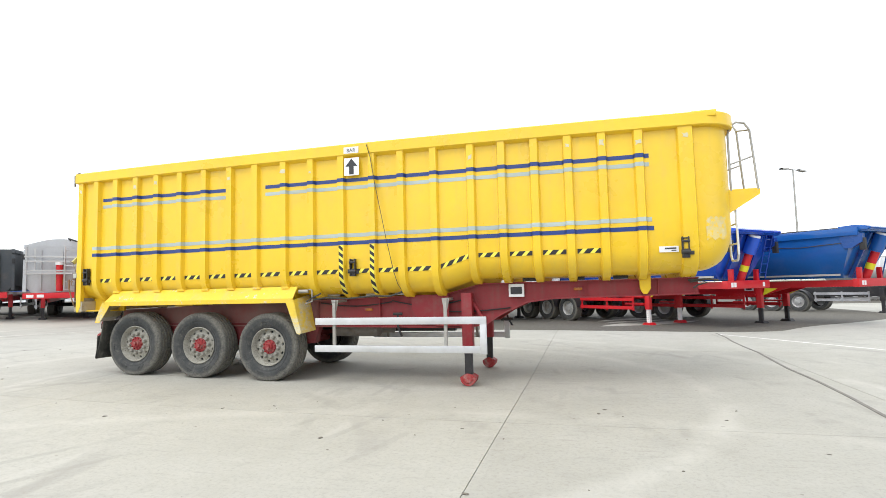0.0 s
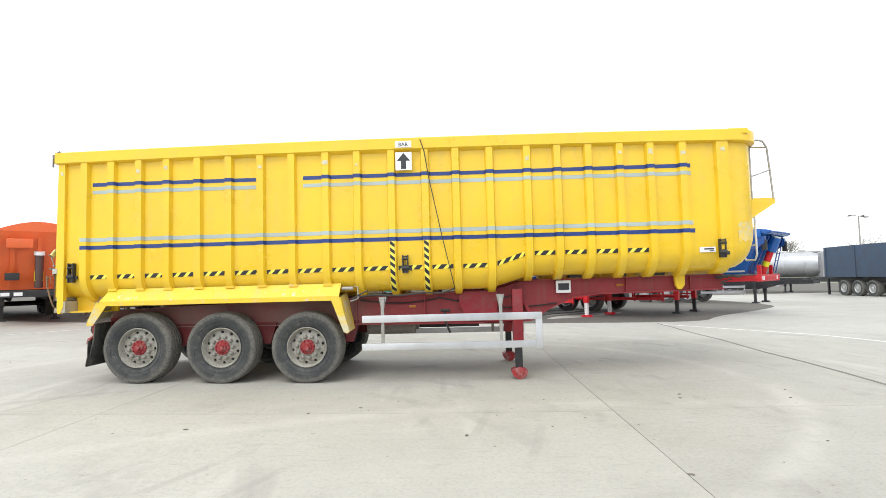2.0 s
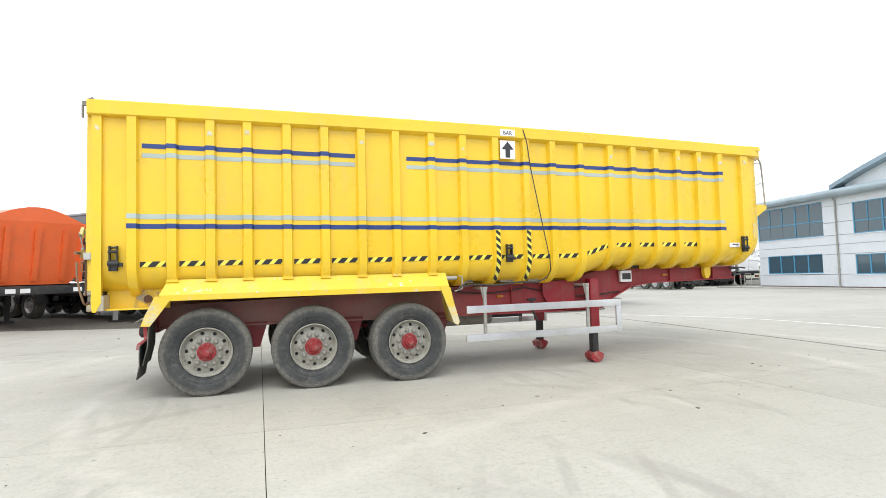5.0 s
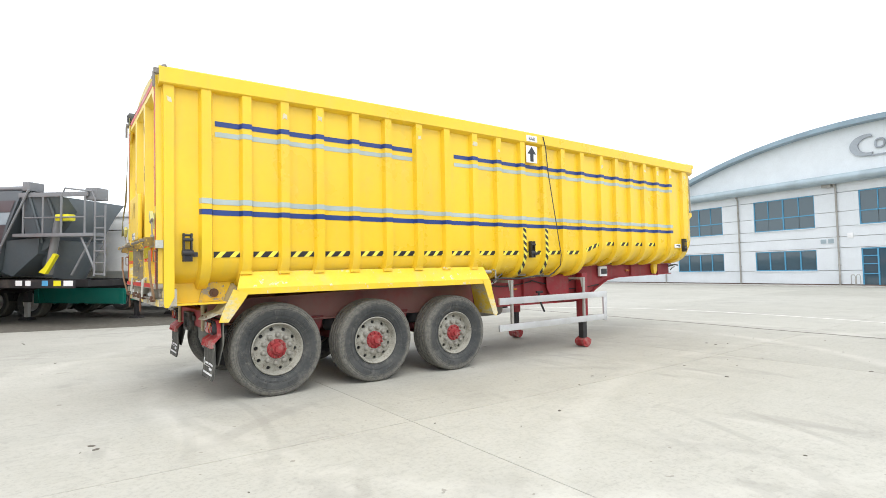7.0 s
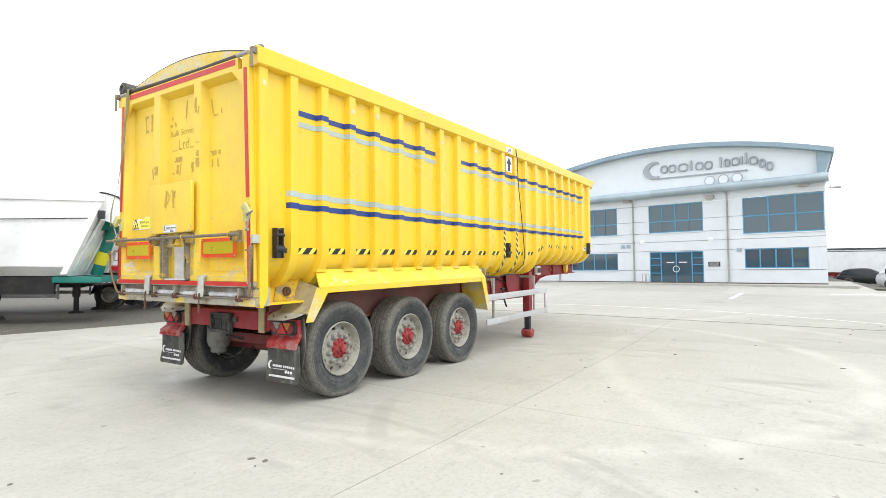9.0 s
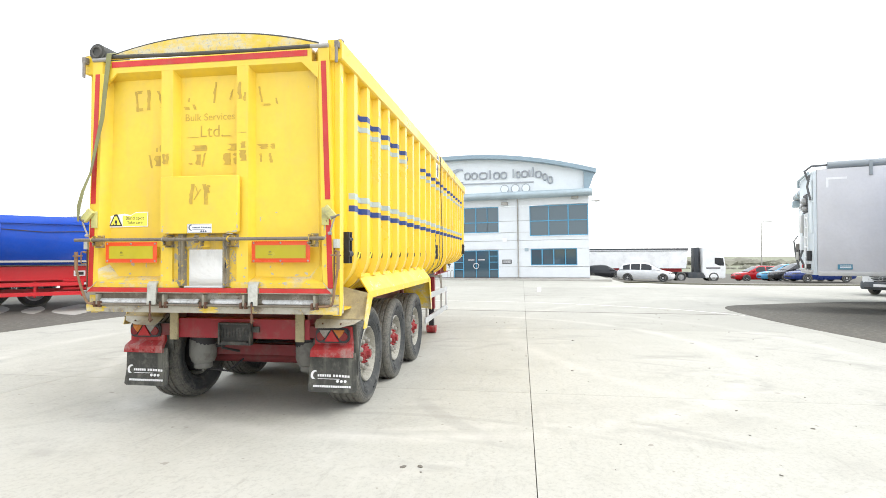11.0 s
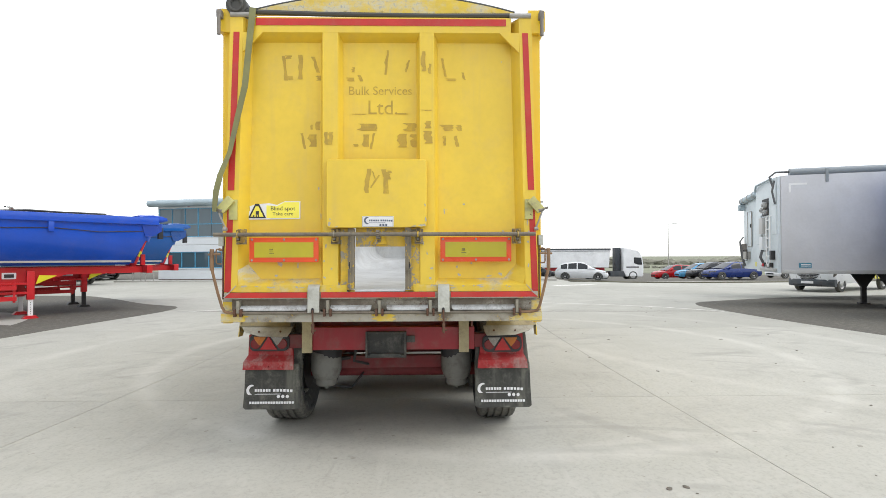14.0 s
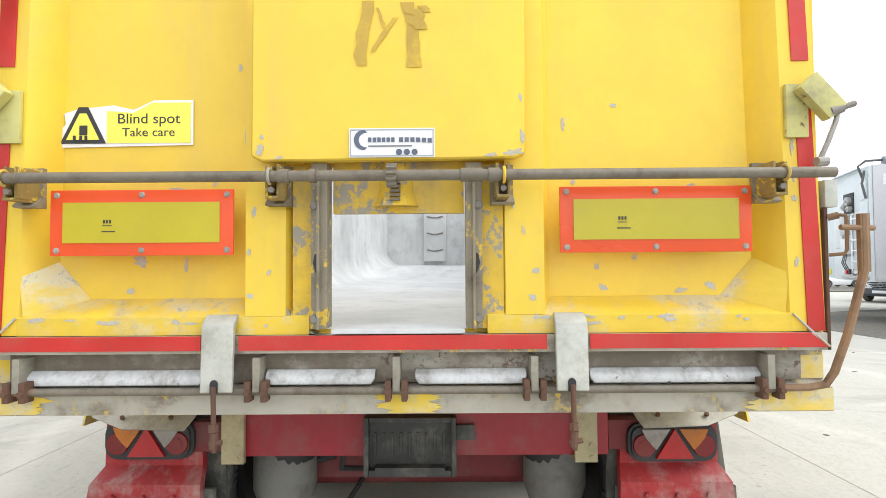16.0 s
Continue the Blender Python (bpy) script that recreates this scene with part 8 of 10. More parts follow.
high_tipper(-6.2, -31.9, p_slate, p_red, "dark slate tipper trailer with red ram on a red chassis", front=2.5, ram=p_red, arch=0.0, top=3.15, lo=1.3, deck=1.25)
silver = high_tipper(-3.1, -30.6, p_silver, p_red, "silver arched-top tipper trailer with pale walkway and red chassis", front=2.4, ram=p_red, frame=p_steel, top=3.33, lo=1.28, deck=1.25, slope=0.05, arch=0.3)
bm = B()
tube(bm, [(2.25, 0.35, 3.55), (2.45, 0.3, 3.62), (2.55, 0.6, 3.5), (2.4, 1.2, 3.42)], 0.035, 6)
part("sheet_hose", bm, m_black, silver)
orange_a = high_tipper(0.0, -28.5, p_orange, p_black, "orange arched-top tipper trailer with brown ram on a black chassis", front=3.2, slope=0.33, ram=paint("brown_ram", (0.09, 0.05, 0.045)), top=3.36, lo=1.28, deck=1.25, arch=0.34, axles=(-3.6, -4.95, -6.3))
bm = B()
box(bm, 3.35, 3.47, -0.95, -0.2, 2.75, 3.08, 0.02)
part("front_cabinet", bm, p_orange, orange_a)
bm = B()
box(bm, 3.1, 3.3, -0.95, -0.55, 1.62, 1.88, 0.03)
part("valve_box", bm, m_black, orange_a)
bm = B()
tube(bm, [(3.5, 0.6, 3.45), (3.62, 0.75, 3.6), (3.6, 1.1, 3.58), (3.5, 1.2, 3.3)], 0.03, 6)
part("sheet_hose", bm, m_black, orange_a)
orange_b = high_tipper(3.8, -25.9, p_orange, p_black, "orange smooth-sided tipper trailer with sloping front on a black chassis", front=3.7, ram=None, slope=0.14, top=3.15, lo=1.32, deck=1.28, arch=0.42, taper=0.06, axles=(-3.6, -4.95, -6.3))
bm = B()
box(bm, -2.5, -0.75, -1.24, -1.18, 0.55, 0.98, 0.02)
part("side_panel", bm, surface("brown_side_panel", (0.13, 0.07, 0.05), 0.7), orange_b, "brown side panel behind the legs")
bm = B()
box(bm, 3.3, 3.5, -1.30, -1.0, 1.5, 1.85, 0.03)
part("valve_box", bm, m_black, orange_b)
white_green = high_tipper(10.3, -20.4, p_white, p_black, "white smooth-sided tipper trailer with teal ram on a teal chassis", front=3.1, ram=None, arch=0.0, top=3.43, slope=0.42, lo=1.3, deck=1.28, axles=(-3.6, -4.95, -6.3))
bm = B()
box(bm, 2.35, 3.5, -1.22, 1.22, 1.13, 1.285, 0.02)
part("front_deck", bm, p_green, white_green, "teal front deck")
bm = B()
box(bm, -8.2, 2.3, -1.0, -0.9, 0.82, 1.28)
part("side_frame", bm, p_black, white_green, "black chassis side frame")
bm = B()
box(bm, -0.12, 0.12, -0.98, -0.72, 0.6, 1.2, 0.01)
part("leg_sleeve", bm, p_green, white_green)
bm = B()
rod(bm, (2.9, 0, 1.3), (3.32, 0, 2.7), 0.15, 16)
prism(bm, [(3.1, 2.55), (3.6, 2.62), (3.7, 2.85), (3.2, 2.9)], -0.35, 0.35, "y")
ram = part("tipping_ram", bm, p_green, white_green, "teal tipping ram")
bm = B()
rod(bm, (2.99, 0, 1.60), (3.09, 0, 1.95), 0.158, 16)
part("ram_mark", bm, p_lime, ram)
bm = B()
tube(bm, [(-6.5, -1.30, 2.75), (-3.5, -1.30, 2.66), (-1.2, -1.30, 2.83), (0.0, -1.30, 2.85), (1.2, -1.30, 2.75), (3.2, -1.30, 2.82)], 0.014, 6)
part("sheet_rope", bm, m_rope, white_green)
bm = B()
box(bm, -3.4, -0.1, -1.25, -1.19, 0.50, 1.0, 0.02)
skirt = part("side_skirt", bm, p_green, white_green, "teal side skirt")
for x in (-3.38, -0.27):
    bm = B()
    box(bm, x, x + 0.15, -1.29, -1.251, 0.5, 1.0, 0.01)
    part("skirt_post", bm, p_green, skirt)
# domed front hood over the ram, with dark seams
bm = B()
dome = [(3.3, 2.85)] + [(3.35 + 0.75 * math.sin(a), 2.9 + 0.62 * math.cos(a) * (1 if a < 1.57 else 0.3)) for a in [k * math.pi / 14 for k in range(9)]] + [(3.95, 2.6)]
prism(bm, dome, -1.05, 1.05, "y")
hood = part("front_hood", bm, p_white, white_green, "white domed front hood")
for y in (-1.07, -0.35, 0.35):
    bm = B()
    tube(bm, [(x, y, z + 0.01) for x, z in dome[1:-1]], 0.022, 6)
    part("hood_seam", bm, m_black, hood)
white_back = high_tipper(14.05, -19.2, p_white, p_black, "white tipper trailer with a red lower rail, standing on black legs", front=2.6, top=3.5, arch=0.0, lo=1.35)
bm = B()
box(bm, -8.3, 2.0, -1.30, -1.24, 1.42, 1.56, 0.01)
part("lower_rail", bm, p_red, white_back, "red lower rail")


def hopper_tanker(n, s):
    """Tall grey bulk body: flat banded sides, tapering hopper front over a railed platform."""
    t = thing("bulk_tipper_trailer", row_pose(n, s), "dark grey banded bulk tipper trailer with railed front platform", "trailer", ROW)
    running_gear(t, p_black, 3.5, -8.3, (-4.6, -5.9, -7.2), 1.30, p_steel, guard=False)
    sec = [(-1.25, 3.68), (-1.27, 2.7), (-1.15, 1.65), (-0.8, 1.4), (0.8, 1.4), (1.15, 1.65), (1.27, 2.7), (1.25, 3.68)]
    xf = lambda z: 1.02 + 0.42 * (z - 1.4)
    part("tub", shell([(-8.6, 0.0), (1.05, 0.42)], sec), p_grey_dark, t)
    yf = lambda z: -1.275 if z > 2.7 else -1.275 + 0.12 * (2.7 - z) / 1.05
    for z0, z1, mt in ((3.12, 3.42, p_plum), (2.78, 3.10, p_band), (2.30, 2.76, p_plum), (2.00, 2.28, p_mid), (1.56, 1.98, p_plum)):
        bm = B()
        bm.faces.new([bm.verts.new(p) for p in ((-8.5, yf(z0) - 0.004, z0), (xf(z0) - 0.05, yf(z0) - 0.004, z0), (xf(z1) - 0.05, yf(z1) - 0.004, z1), (-8.5, yf(z1) - 0.004, z1))])
        part("side_band", bm, mt, t)
    bm = B()
    rod(bm, (-8.3, -1.12, 1.45), (1.1, -1.12, 1.45), 0.03)
    part("lower_rail", bm, p_steel, t)
    # upper hopper: wide at the top, its front hollowed
    ring = lambda x, w, top, bot, wb: [(x, -w, top), (x, w, top), (x, wb, bot), (x, -wb, bot)]
    bm = B()
    vs = loft(bm, [ring(1.9, 1.24, 3.66, 2.0, 0.95), ring(2.3, 1.2, 3.62, 2.1, 0.85), ring(2.65, 1.12, 3.57, 2.4, 0.75), ring(2.9, 1.06, 3.54, 2.75, 0.7), ring(3.15, 1.02, 3.5, 3.15, 0.7)], True)
    bm.faces.new(vs[-1])
    hop = part("front_hopper", bm, p_grey_dark, t, "tapering dark grey front hopper")
    for x, w, b in ((2.3, 1.2, 2.3), (2.75, 1.12, 2.6)):
        bm = B()
        tube(bm, [(x - 0.1, -w - 0.02, 3.55), (x + 0.05, -w * 0.8, b)], 0.04, 6)
        part("hopper_rib", bm, p_grey_dark, hop)
    bm = B()
    box(bm, 1.9, 3.98, -1.26, -1.18, 3.50, 3.62, 0.01)
    part("top_rail", bm, p_mid, t)
    # lower hull: a folded panel and a cone
    bm = B()
    loft(bm, [[(1.5, -1.2, 2.35), (2.35, -1.05, 2.42), (2.2, -0.95, 2.0), (1.32, -0.85, 1.38), (1.1, -0.95, 1.5)], [(1.5, 1.2, 2.35), (2.35, 1.05, 2.42), (2.2, 0.95, 2.0), (1.32, 0.85, 1.38), (1.1, 0.95, 1.5)]], True)
    bm.faces.new(bm.verts[:5])
    part("lower_hull", bm, p_grey_dark, t)
    bm = B()
    rod(bm, (2.15, 0, 1.35), (2.3, 0, 2.42), 0.5, 22, 0.8)
    part("hopper_cone", bm, p_grey_dark, t)
    bm = B()
    rod(bm, (2.55, -0.95, 1.45), (2.9, -1.0, 3.0), 0.1, 14)
    part("tipping_ram", bm, p_mid, t)
    bm = B()
    prism(bm, [(2.45, 1.50), (2.65, 1.45), (2.98, 1.95), (2.88, 2.0), (2.82, 1.9), (2.6, 1.62)], -1.16, -1.06, "y")
    part("yellow_guard", bm, p_lime, t)
    bm = B()
    box(bm, 1.75, 4.2, -1.27, -0.85, 2.44, 2.53, 0.01)
    plat = part("platform", bm, p_mid, t)
    bm = B()
    for x in (2.05, 2.65, 3.2, 3.9):
        tube(bm, [(x, -1.25, 2.53), (x, -1.25, 3.5)], 0.025, 6)
    tube(bm, [(2.05, -1.25, 2.95), (3.9, -1.25, 2.95)], 0.02, 6)
    tube(bm, [(3.2, -1.25, 3.5), (3.3, -1.25, 3.72), (4.1, -1.25, 3.62), (4.2, -1.25, 3.4), (4.2, -1.25, 2.5)], 0.022, 6)
    part("platform_rail", bm, p_mid, plat)
    bm = B()
    for x in (4.22, 4.52):
        tube(bm, [(x, -1.27, 3.25), (x, -1.27, 1.40)], 0.022, 6)
    for k in range(6):
        tube(bm, [(4.22, -1.27, 1.45 + 0.3 * k), (4.52, -1.27, 1.45 + 0.3 * k)], 0.018, 6)
    part("ladder", bm, p_mid, plat)
    bm = B()
    tube(bm, [(3.75, -1.2, 2.44), (4.15, -1.2, 1.62)], 0.028, 6)
    tube(bm, [(3.9, -1.0, 2.44), (3.3, -1.0, 1.42)], 0.028, 6)
    part("platform_brace", bm, p_mid, plat)
    bm = B()
    box(bm, 2.98, 3.4, -1.22, -1.0, 2.86, 3.04, 0.04)
    part("yellow_beacon_box", bm, p_lime, t)
    bm = B()
    box(bm, 2.0, 2.22, -1.25, -0.8, 3.68, 3.92, 0.03)
    box(bm, 3.85, 4.2, -1.2, -0.8, 3.40, 3.72, 0.03)
    rod(bm, (-8.4, -1.0, 3.74), (1.9, -1.0, 3.78), 0.07)
    tube(bm, [(2.25, -1.29, 3.7), (1.55, -1.3, 2.4), (1.05, -1.3, 1.5)], 0.03, 6)
    part("sheet_drive", bm, p_mid, t)
    bm = B()
    box(bm, -1.5, 3.6, -1.24, -1.18, 1.08, 1.30, 0.01)
    side = part("side_beam", bm, p_black, t)
    for x, w, mt in ((1.85, 0.2, m_white), (2.15, 0.16, m_white), (2.65, 0.18, p_car_sky), (3.0, 0.22, p_lime), (3.3, 0.28, m_white)):
        bm = B()
        box(bm, x, x + w, -1.246, -1.241, 1.14, 1.28)
        part("data_plate", bm, mt, side)
    return t


hopper_tanker(7.4, -23.2)


bare = thing("skeletal_trailer", row_pose(29.9, -10.8), "bare black skeletal trailer chassis with aluminium side guards", "trailer", ROW)
running_gear(bare, p_black, 2.6, -8.0, (-3.4, -4.7, -6.0), 1.2, m_black, guard=m_alu)


def silver_tanker():
    t = thing("tank_trailer", pose(26.1, 47.1, relief(26, 45), 0, 0, -45), "silver round-bodied tank trailer with pale ladder frame at its front", "trailer", ROW)
    running_gear(t, p_black, 2.9, -8.0, (-4.4, -5.7, -7.0), 1.25, m_black, guard=m_alu)
    bm = B()
    prof = [(-8.2, 0.6), (-8.0, 0.95), (-7.6, 1.1), (2.0, 1.1), (2.5, 0.95), (2.75, 0.6), (2.8, 0.05)]
    loft(bm, [[(x, r * math.cos(2 * math.pi * k / 28), 2.4 + r * math.sin(2 * math.pi * k / 28)) for k in range(28)] for x, r in prof], True)
    part("tank", bm, p_silver, t)
    for y in (-1.15, -0.35, 0.6, 1.15):
        bm = B()
        tube(bm, [(2.9, y, 1.3), (2.9, y, 3.25), (2.85, y, 3.4), (2.6, y, 3.45), (1.9, y, 3.45)], 0.035, 6)
        part("frame_post", bm, p_steel, t)
    for z in (1.55, 2.2, 2.85, 3.35):
        bm = B()
        tube(bm, [(2.92, -1.15, z), (2.92, 1.15, z)], 0.03, 6)
        part("frame_rail", bm, p_steel, t)
    bm = B()
    box(bm, 2.7, 2.84, -0.3, 0.5, 2.3, 3.3, 0.02)
    part("front_panel", bm, p_black, t)
    bm = B()
    box(bm, -7.6, 2.4, -0.3, 0.3, 3.46, 3.52)
    for x in (-6, -3.5, -1, 1.2):
        rod(bm, (x, 0, 3.4), (x, 0, 3.66), 0.28, 16)
    part("top_walkway", bm, p_steel, t)
    for x in (-6, -4, -2, 0, 1.6):
        bm = B()
        tube(bm, [(x, 1.12 * math.cos(a), 2.4 + 1.12 * math.sin(a)) for a in [k * math.pi / 10 for k in range(21)]], 0.03, 6)
        part("tank_band", bm, m_alu, t)
    bm = B()
    tube(bm, [(2.8, -0.7, 2.9), (2.95, -0.8, 2.3), (2.9, -0.6, 1.6), (2.6, -0.5, 1.3)], 0.06, 8)
    part("delivery_hose", bm, m_black, t)
    bm = B()
    box(bm, -8.0, 2.6, -1.2, -1.14, 1.1, 1.28, 0.01)
    part("side_frame", bm, p_black, t)


silver_tanker()


def rear_view_trailer(x, y, heading, body, doors, label, wide=2.5, long=9.5, top=3.4, lo=1.25, posts=9, body_long=None):
    """A box-like trailer seen from behind: ribbed side, two framed rear doors, lamps bar, three axles. Origin at the rear, x forward."""
    t = thing("bulk_trailer", pose(x, y, relief(x, y + 4), 0, 0, heading), label, "trailer", "trailers backed up beside the office")
    h = wide / 2
    bm = B()
    end = body_long or long
    box(bm, 0.06, end, -h, h, lo, top, 0.02)
    part("body", bm, body, t)
    for k in range(posts):
        xx = 0.3 + (end - 0.5) * k / (posts - 1)
        for sgn in (-1, 1):
            bm = B()
            box(bm, xx - 0.05, xx + 0.05, sgn * h - 0.04, sgn * h + 0.04, lo, top - 0.02)
            part("side_post", bm, body, t)
    for sgn in (-1, 1):
        bm = B()
        lo_y, hi_y = sorted((sgn * 0.02, sgn * (h - 0.04)))
        box(bm, -0.02, 0.055, lo_y, hi_y, lo + 0.05, top - 0.05, 0.015)
        d = part("rear_door", bm, doors, t)
        bm = B()
        for z in (lo + 0.12, (lo + top) / 2, top - 0.25):
            box(bm, -0.06, -0.021, lo_y + 0.05, hi_y - 0.05, z, z + 0.1, 0.01)
        part("door_rib", bm, doors, d)
        for k in range(4):
            bm = B()
            z = lo + 0.3 + k * (top - lo - 0.5) / 3
            box(bm, -0.07, 0.05, sgn * h - 0.05, sgn * h + 0.05, z, z + 0.14, 0.01)
            part("hinge", bm, m_black, d)
        for k in range(3):
            add_wheel(t, 1.9 + 1.31 * k, sgn * 1.04, sgn)
        bm = B()
        box(bm, 0.0, long - 0.5, sgn * 0.6 - 0.06, sgn * 0.6 + 0.06, lo - 0.35, lo - 0.01)
        part("chassis_rail", bm, p_black, t)
        bm = B()
        box(bm, long - 3.0, long - 2.86, sgn * 0.85 - 0.06, sgn * 0.85 + 0.06, 0.0, lo - 0.1)
        part("landing_leg", bm, m_black, t)
        bm = B()
        box(bm, -0.05, 0.05, sgn * 0.95 - 0.2, sgn * 0.95 + 0.2, 0.75, 0.92, 0.02)
        part("tail_lamp", bm, m_lens_red, t)
    bm = B()
    box(bm, -0.03, 0.08, -h, h, lo - 0.18, lo + 0.04, 0.02)
    part("rear_sill", bm, p_black, t)
    bm = B()
    box(bm, 0.0, 0.1, -h + 0.1, h - 0.1, 0.5, 0.62, 0.02)
    part("under_run_bar", bm, p_black, t)
    return t


rear_view_trailer(24.2, 31.6, 88, p_navy, p_slate, "dull navy-sheeted trailer with dark slate rear doors", top=3.35, posts=3, body_long=6.3)
rear_view_trailer(28.4, 36.5, 88, p_silver, p_pale, "pale silver bulk trailer with framed rear doors", top=3.3)
white_rear = rear_view_trailer(31.8, 36.0, 88, p_white, p_white, "white bulk trailer with a red top edge and plain doors", top=3.35)
bm = B()
box(bm, -0.1, 9.5, -1.3, 1.3, 3.36, 3.46, 0.02)
part("red_cover_edge", bm, p_car_red, white_rear)
rear_view_trailer(34.9, 36.2, 88, p_silver, p_white, "white-doored bulk trailer beside the office", top=3.3)
SOUTH_ROW = "box trailers parked across the yard"


p_roll = paint("grey_cover_cloth", (0.26, 0.29, 0.31), 0.6)


p_hose = paint("dark_grey_hose", (0.10, 0.105, 0.11), 0.6)
p_teal = paint("teal_label", (0.05, 0.22, 0.32))


def outline(bm, x, y0, y1, z0, z1, r):
    tube(bm, [(x, y0, z0), (x, y1, z0), (x, y1, z1), (x, y0, z1), (x, y0, z0)], r, 6)


def ladder_on(bulk, mat, y0, y1, z0, z1, step=0.30, r=0.022):
    bm = B()
    for y in (y0, y1):
        tube(bm, [(0.062, y, z0 + 0.05), (0.13, y, z0), (0.13, y, z1), (0.062, y, z1 + 0.05)], r, 6)
    part_ = part("ladder", bm, mat, bulk, "bulkhead ladder")
    z = z0 + 0.12
    while z < z1 - 0.05:
        bm = B()
        box(bm, 0.112, 0.15, y0, y1, z - 0.018, z + 0.018, 0.006)
        part("rung", bm, mat, part_)
        z += step


def front_gear(bulk, gear, front, lo, top):
    """What hangs on a box trailer's front wall: a ladder with boxes and hoses, a plain door, or a control post."""
    def block(name, mat, x1, y0, y1, z0, z1, label="", bevel=0.02):
        bm = B()
        box(bm, 0.061, x1, y0, y1, z0, z1, bevel)
        return part(name, bm, mat, bulk, label)
    def hose(pts, r=0.022, mat=None):
        bm = B()
        tube(bm, pts, r, 6)
        part("sheet_hose", bm, mat or p_hose, bulk)
    if gear == "ladder":
        ladder_on(bulk, p_white, -1.00, -0.58, lo + 0.12, top - 1.28)
        block("side_panel", front, 0.10, -0.52, -0.08, lo + 1.25, top - 0.95)
        block("side_panel", front, 0.10, -2.30, -1.75, lo + 0.95, top - 1.15)
        block("side_panel", front, 0.085, -0.50, -0.10, top - 0.90, top - 0.30)
        niche = block("winch_niche", m_black, 0.075, -1.62, -0.95, top - 1.20, top - 0.62, "dark niche with winding machinery")
        for y, z, r in ((-1.45, top - 1.0, 0.10), (-1.2, top - 0.85, 0.12), (-1.12, top - 1.08, 0.08)):
            bm = B()
            rod(bm, (0.076, y, z), (0.18, y, z), r, 16)
            rod(bm, (0.18, y, z), (0.22, y, z), r * 0.4, 10)
            part("winch_drum", bm, p_steel, niche)
        block("control_box", p_steel, 0.20, -1.62, -1.18, lo + 1.30, lo + 1.85)
        block("control_box", m_clad, 0.20, -1.60, -1.22, lo + 0.75, lo + 1.20)
        block("control_box", m_black, 0.18, -0.50, -0.30, lo + 0.42, lo + 0.72)
        block("cable_tray", p_steel, 0.16, -1.70, -0.15, lo + 0.05, lo + 0.14)
        for k in range(6):
            block("air_valve", (m_white, p_red, m_black, m_galv, m_white, m_black)[k], 0.17, -1.58 + 0.2 * k, -1.50 + 0.2 * k, lo + 0.18, lo + 0.26 + 0.03 * (k % 3), bevel=0.008)
        hose([(0.12, -0.06, top - 0.9), (0.2, -0.06, top - 0.5), (0.14, -0.05, top - 0.15)], 0.03)
        hose([(0.15, -0.14, top - 0.35), (0.25, -0.14, top - 0.02), (0.08, -0.12, top + 0.12), (-0.3, -0.1, top + 0.12)], 0.032)
        for k in range(3):
            hose([(0.12, -1.5 + 0.12 * k, lo + 0.28), (0.22, -1.48 + 0.12 * k, lo + 0.5), (0.14, -1.52 + 0.1 * k, lo + 0.76)], 0.015)
        bm = B()
        outline(bm, 0.075, -1.70, -1.08, lo + 0.7, top - 1.25, 0.014)
        part("panel_frame", bm, p_steel, bulk)
        bm = B()
        tube(bm, [(0.10, -2.42, top - 0.25), (0.13, -2.2, top - 0.06), (0.13, -0.4, top - 0.04)], 0.035, 8)
        part("sheet_housing", bm, m_gutter, bulk, "grey sheet guide bar")
    elif gear == "door":
        bm = B()
        box(bm, 0.061, 0.09, -1.70, -1.15, lo + 0.95, top - 0.75, 0.012)
        door = part("bulkhead_door", bm, front, bulk)
        bm = B()
        outline(bm, 0.092, -1.72, -1.13, lo + 0.93, top - 0.73, 0.016)
        part("door_seal", bm, m_galv, door)
        bm = B()
        box(bm, 0.091, 0.13, -1.22, -1.18, lo + 1.7, lo + 1.85, 0.01)
        part("door_handle", bm, m_black, door)
        block("control_box", m_galv, 0.24, -1.95, -1.45, lo + 0.40, lo + 0.72)
        block("control_box", m_steel_dirty, 0.20, -2.35, -2.05, lo + 0.55, lo + 1.05)
        block("warning_plate", p_lime, 0.07, -0.75, -0.35, lo + 0.12, lo + 0.30, bevel=0.003)
        bm = B()
        outline(bm, 0.20, -1.98, -1.42, lo + 0.36, lo + 0.80, 0.016)
        part("box_cage", bm, m_black, bulk)
        for k in range(4):
            hose([(0.12, -2.3 + 0.12 * k, lo + 0.1), (0.22, -2.34 + 0.1 * k, lo + 0.6), (0.26, -2.4 + 0.06 * k, lo + 1.15), (0.12, -2.42 + 0.05 * k, lo + 1.35)], 0.014)
        bm = B()
        rod(bm, (0.14, -2.36, top - 0.24), (0.14, -0.05, top - 0.12), 0.12, 18)
        housing = part("sheet_housing", bm, m_gutter, bulk, "grey rounded sheet housing")
        for y in (-2.3, -1.9, -1.2, -0.4):
            bm = B()
            rod(bm, (0.14, y - 0.025, top - 0.12 + 0.052 * (y + 0.05)), (0.14, y + 0.025, top - 0.12 + 0.052 * (y + 0.05)), 0.145, 18)
            part("housing_band", bm, p_steel, housing)
        bm = B()
        box(bm, 0.061, 0.30, -2.48, -2.20, top - 0.62, top - 0.36, 0.05)
        part("winding_gear", bm, m_gutter, housing)
    else:
        ladder_on(bulk, p_blue_deep, -0.62, -0.22, lo + 0.15, top - 1.35, 0.34, 0.016)
        bm = B()
        for y in (-0.95, -0.70, -0.15):
            tube(bm, [(0.085, y, lo + 0.10), (0.085, y, top - 1.2)], 0.012, 6)
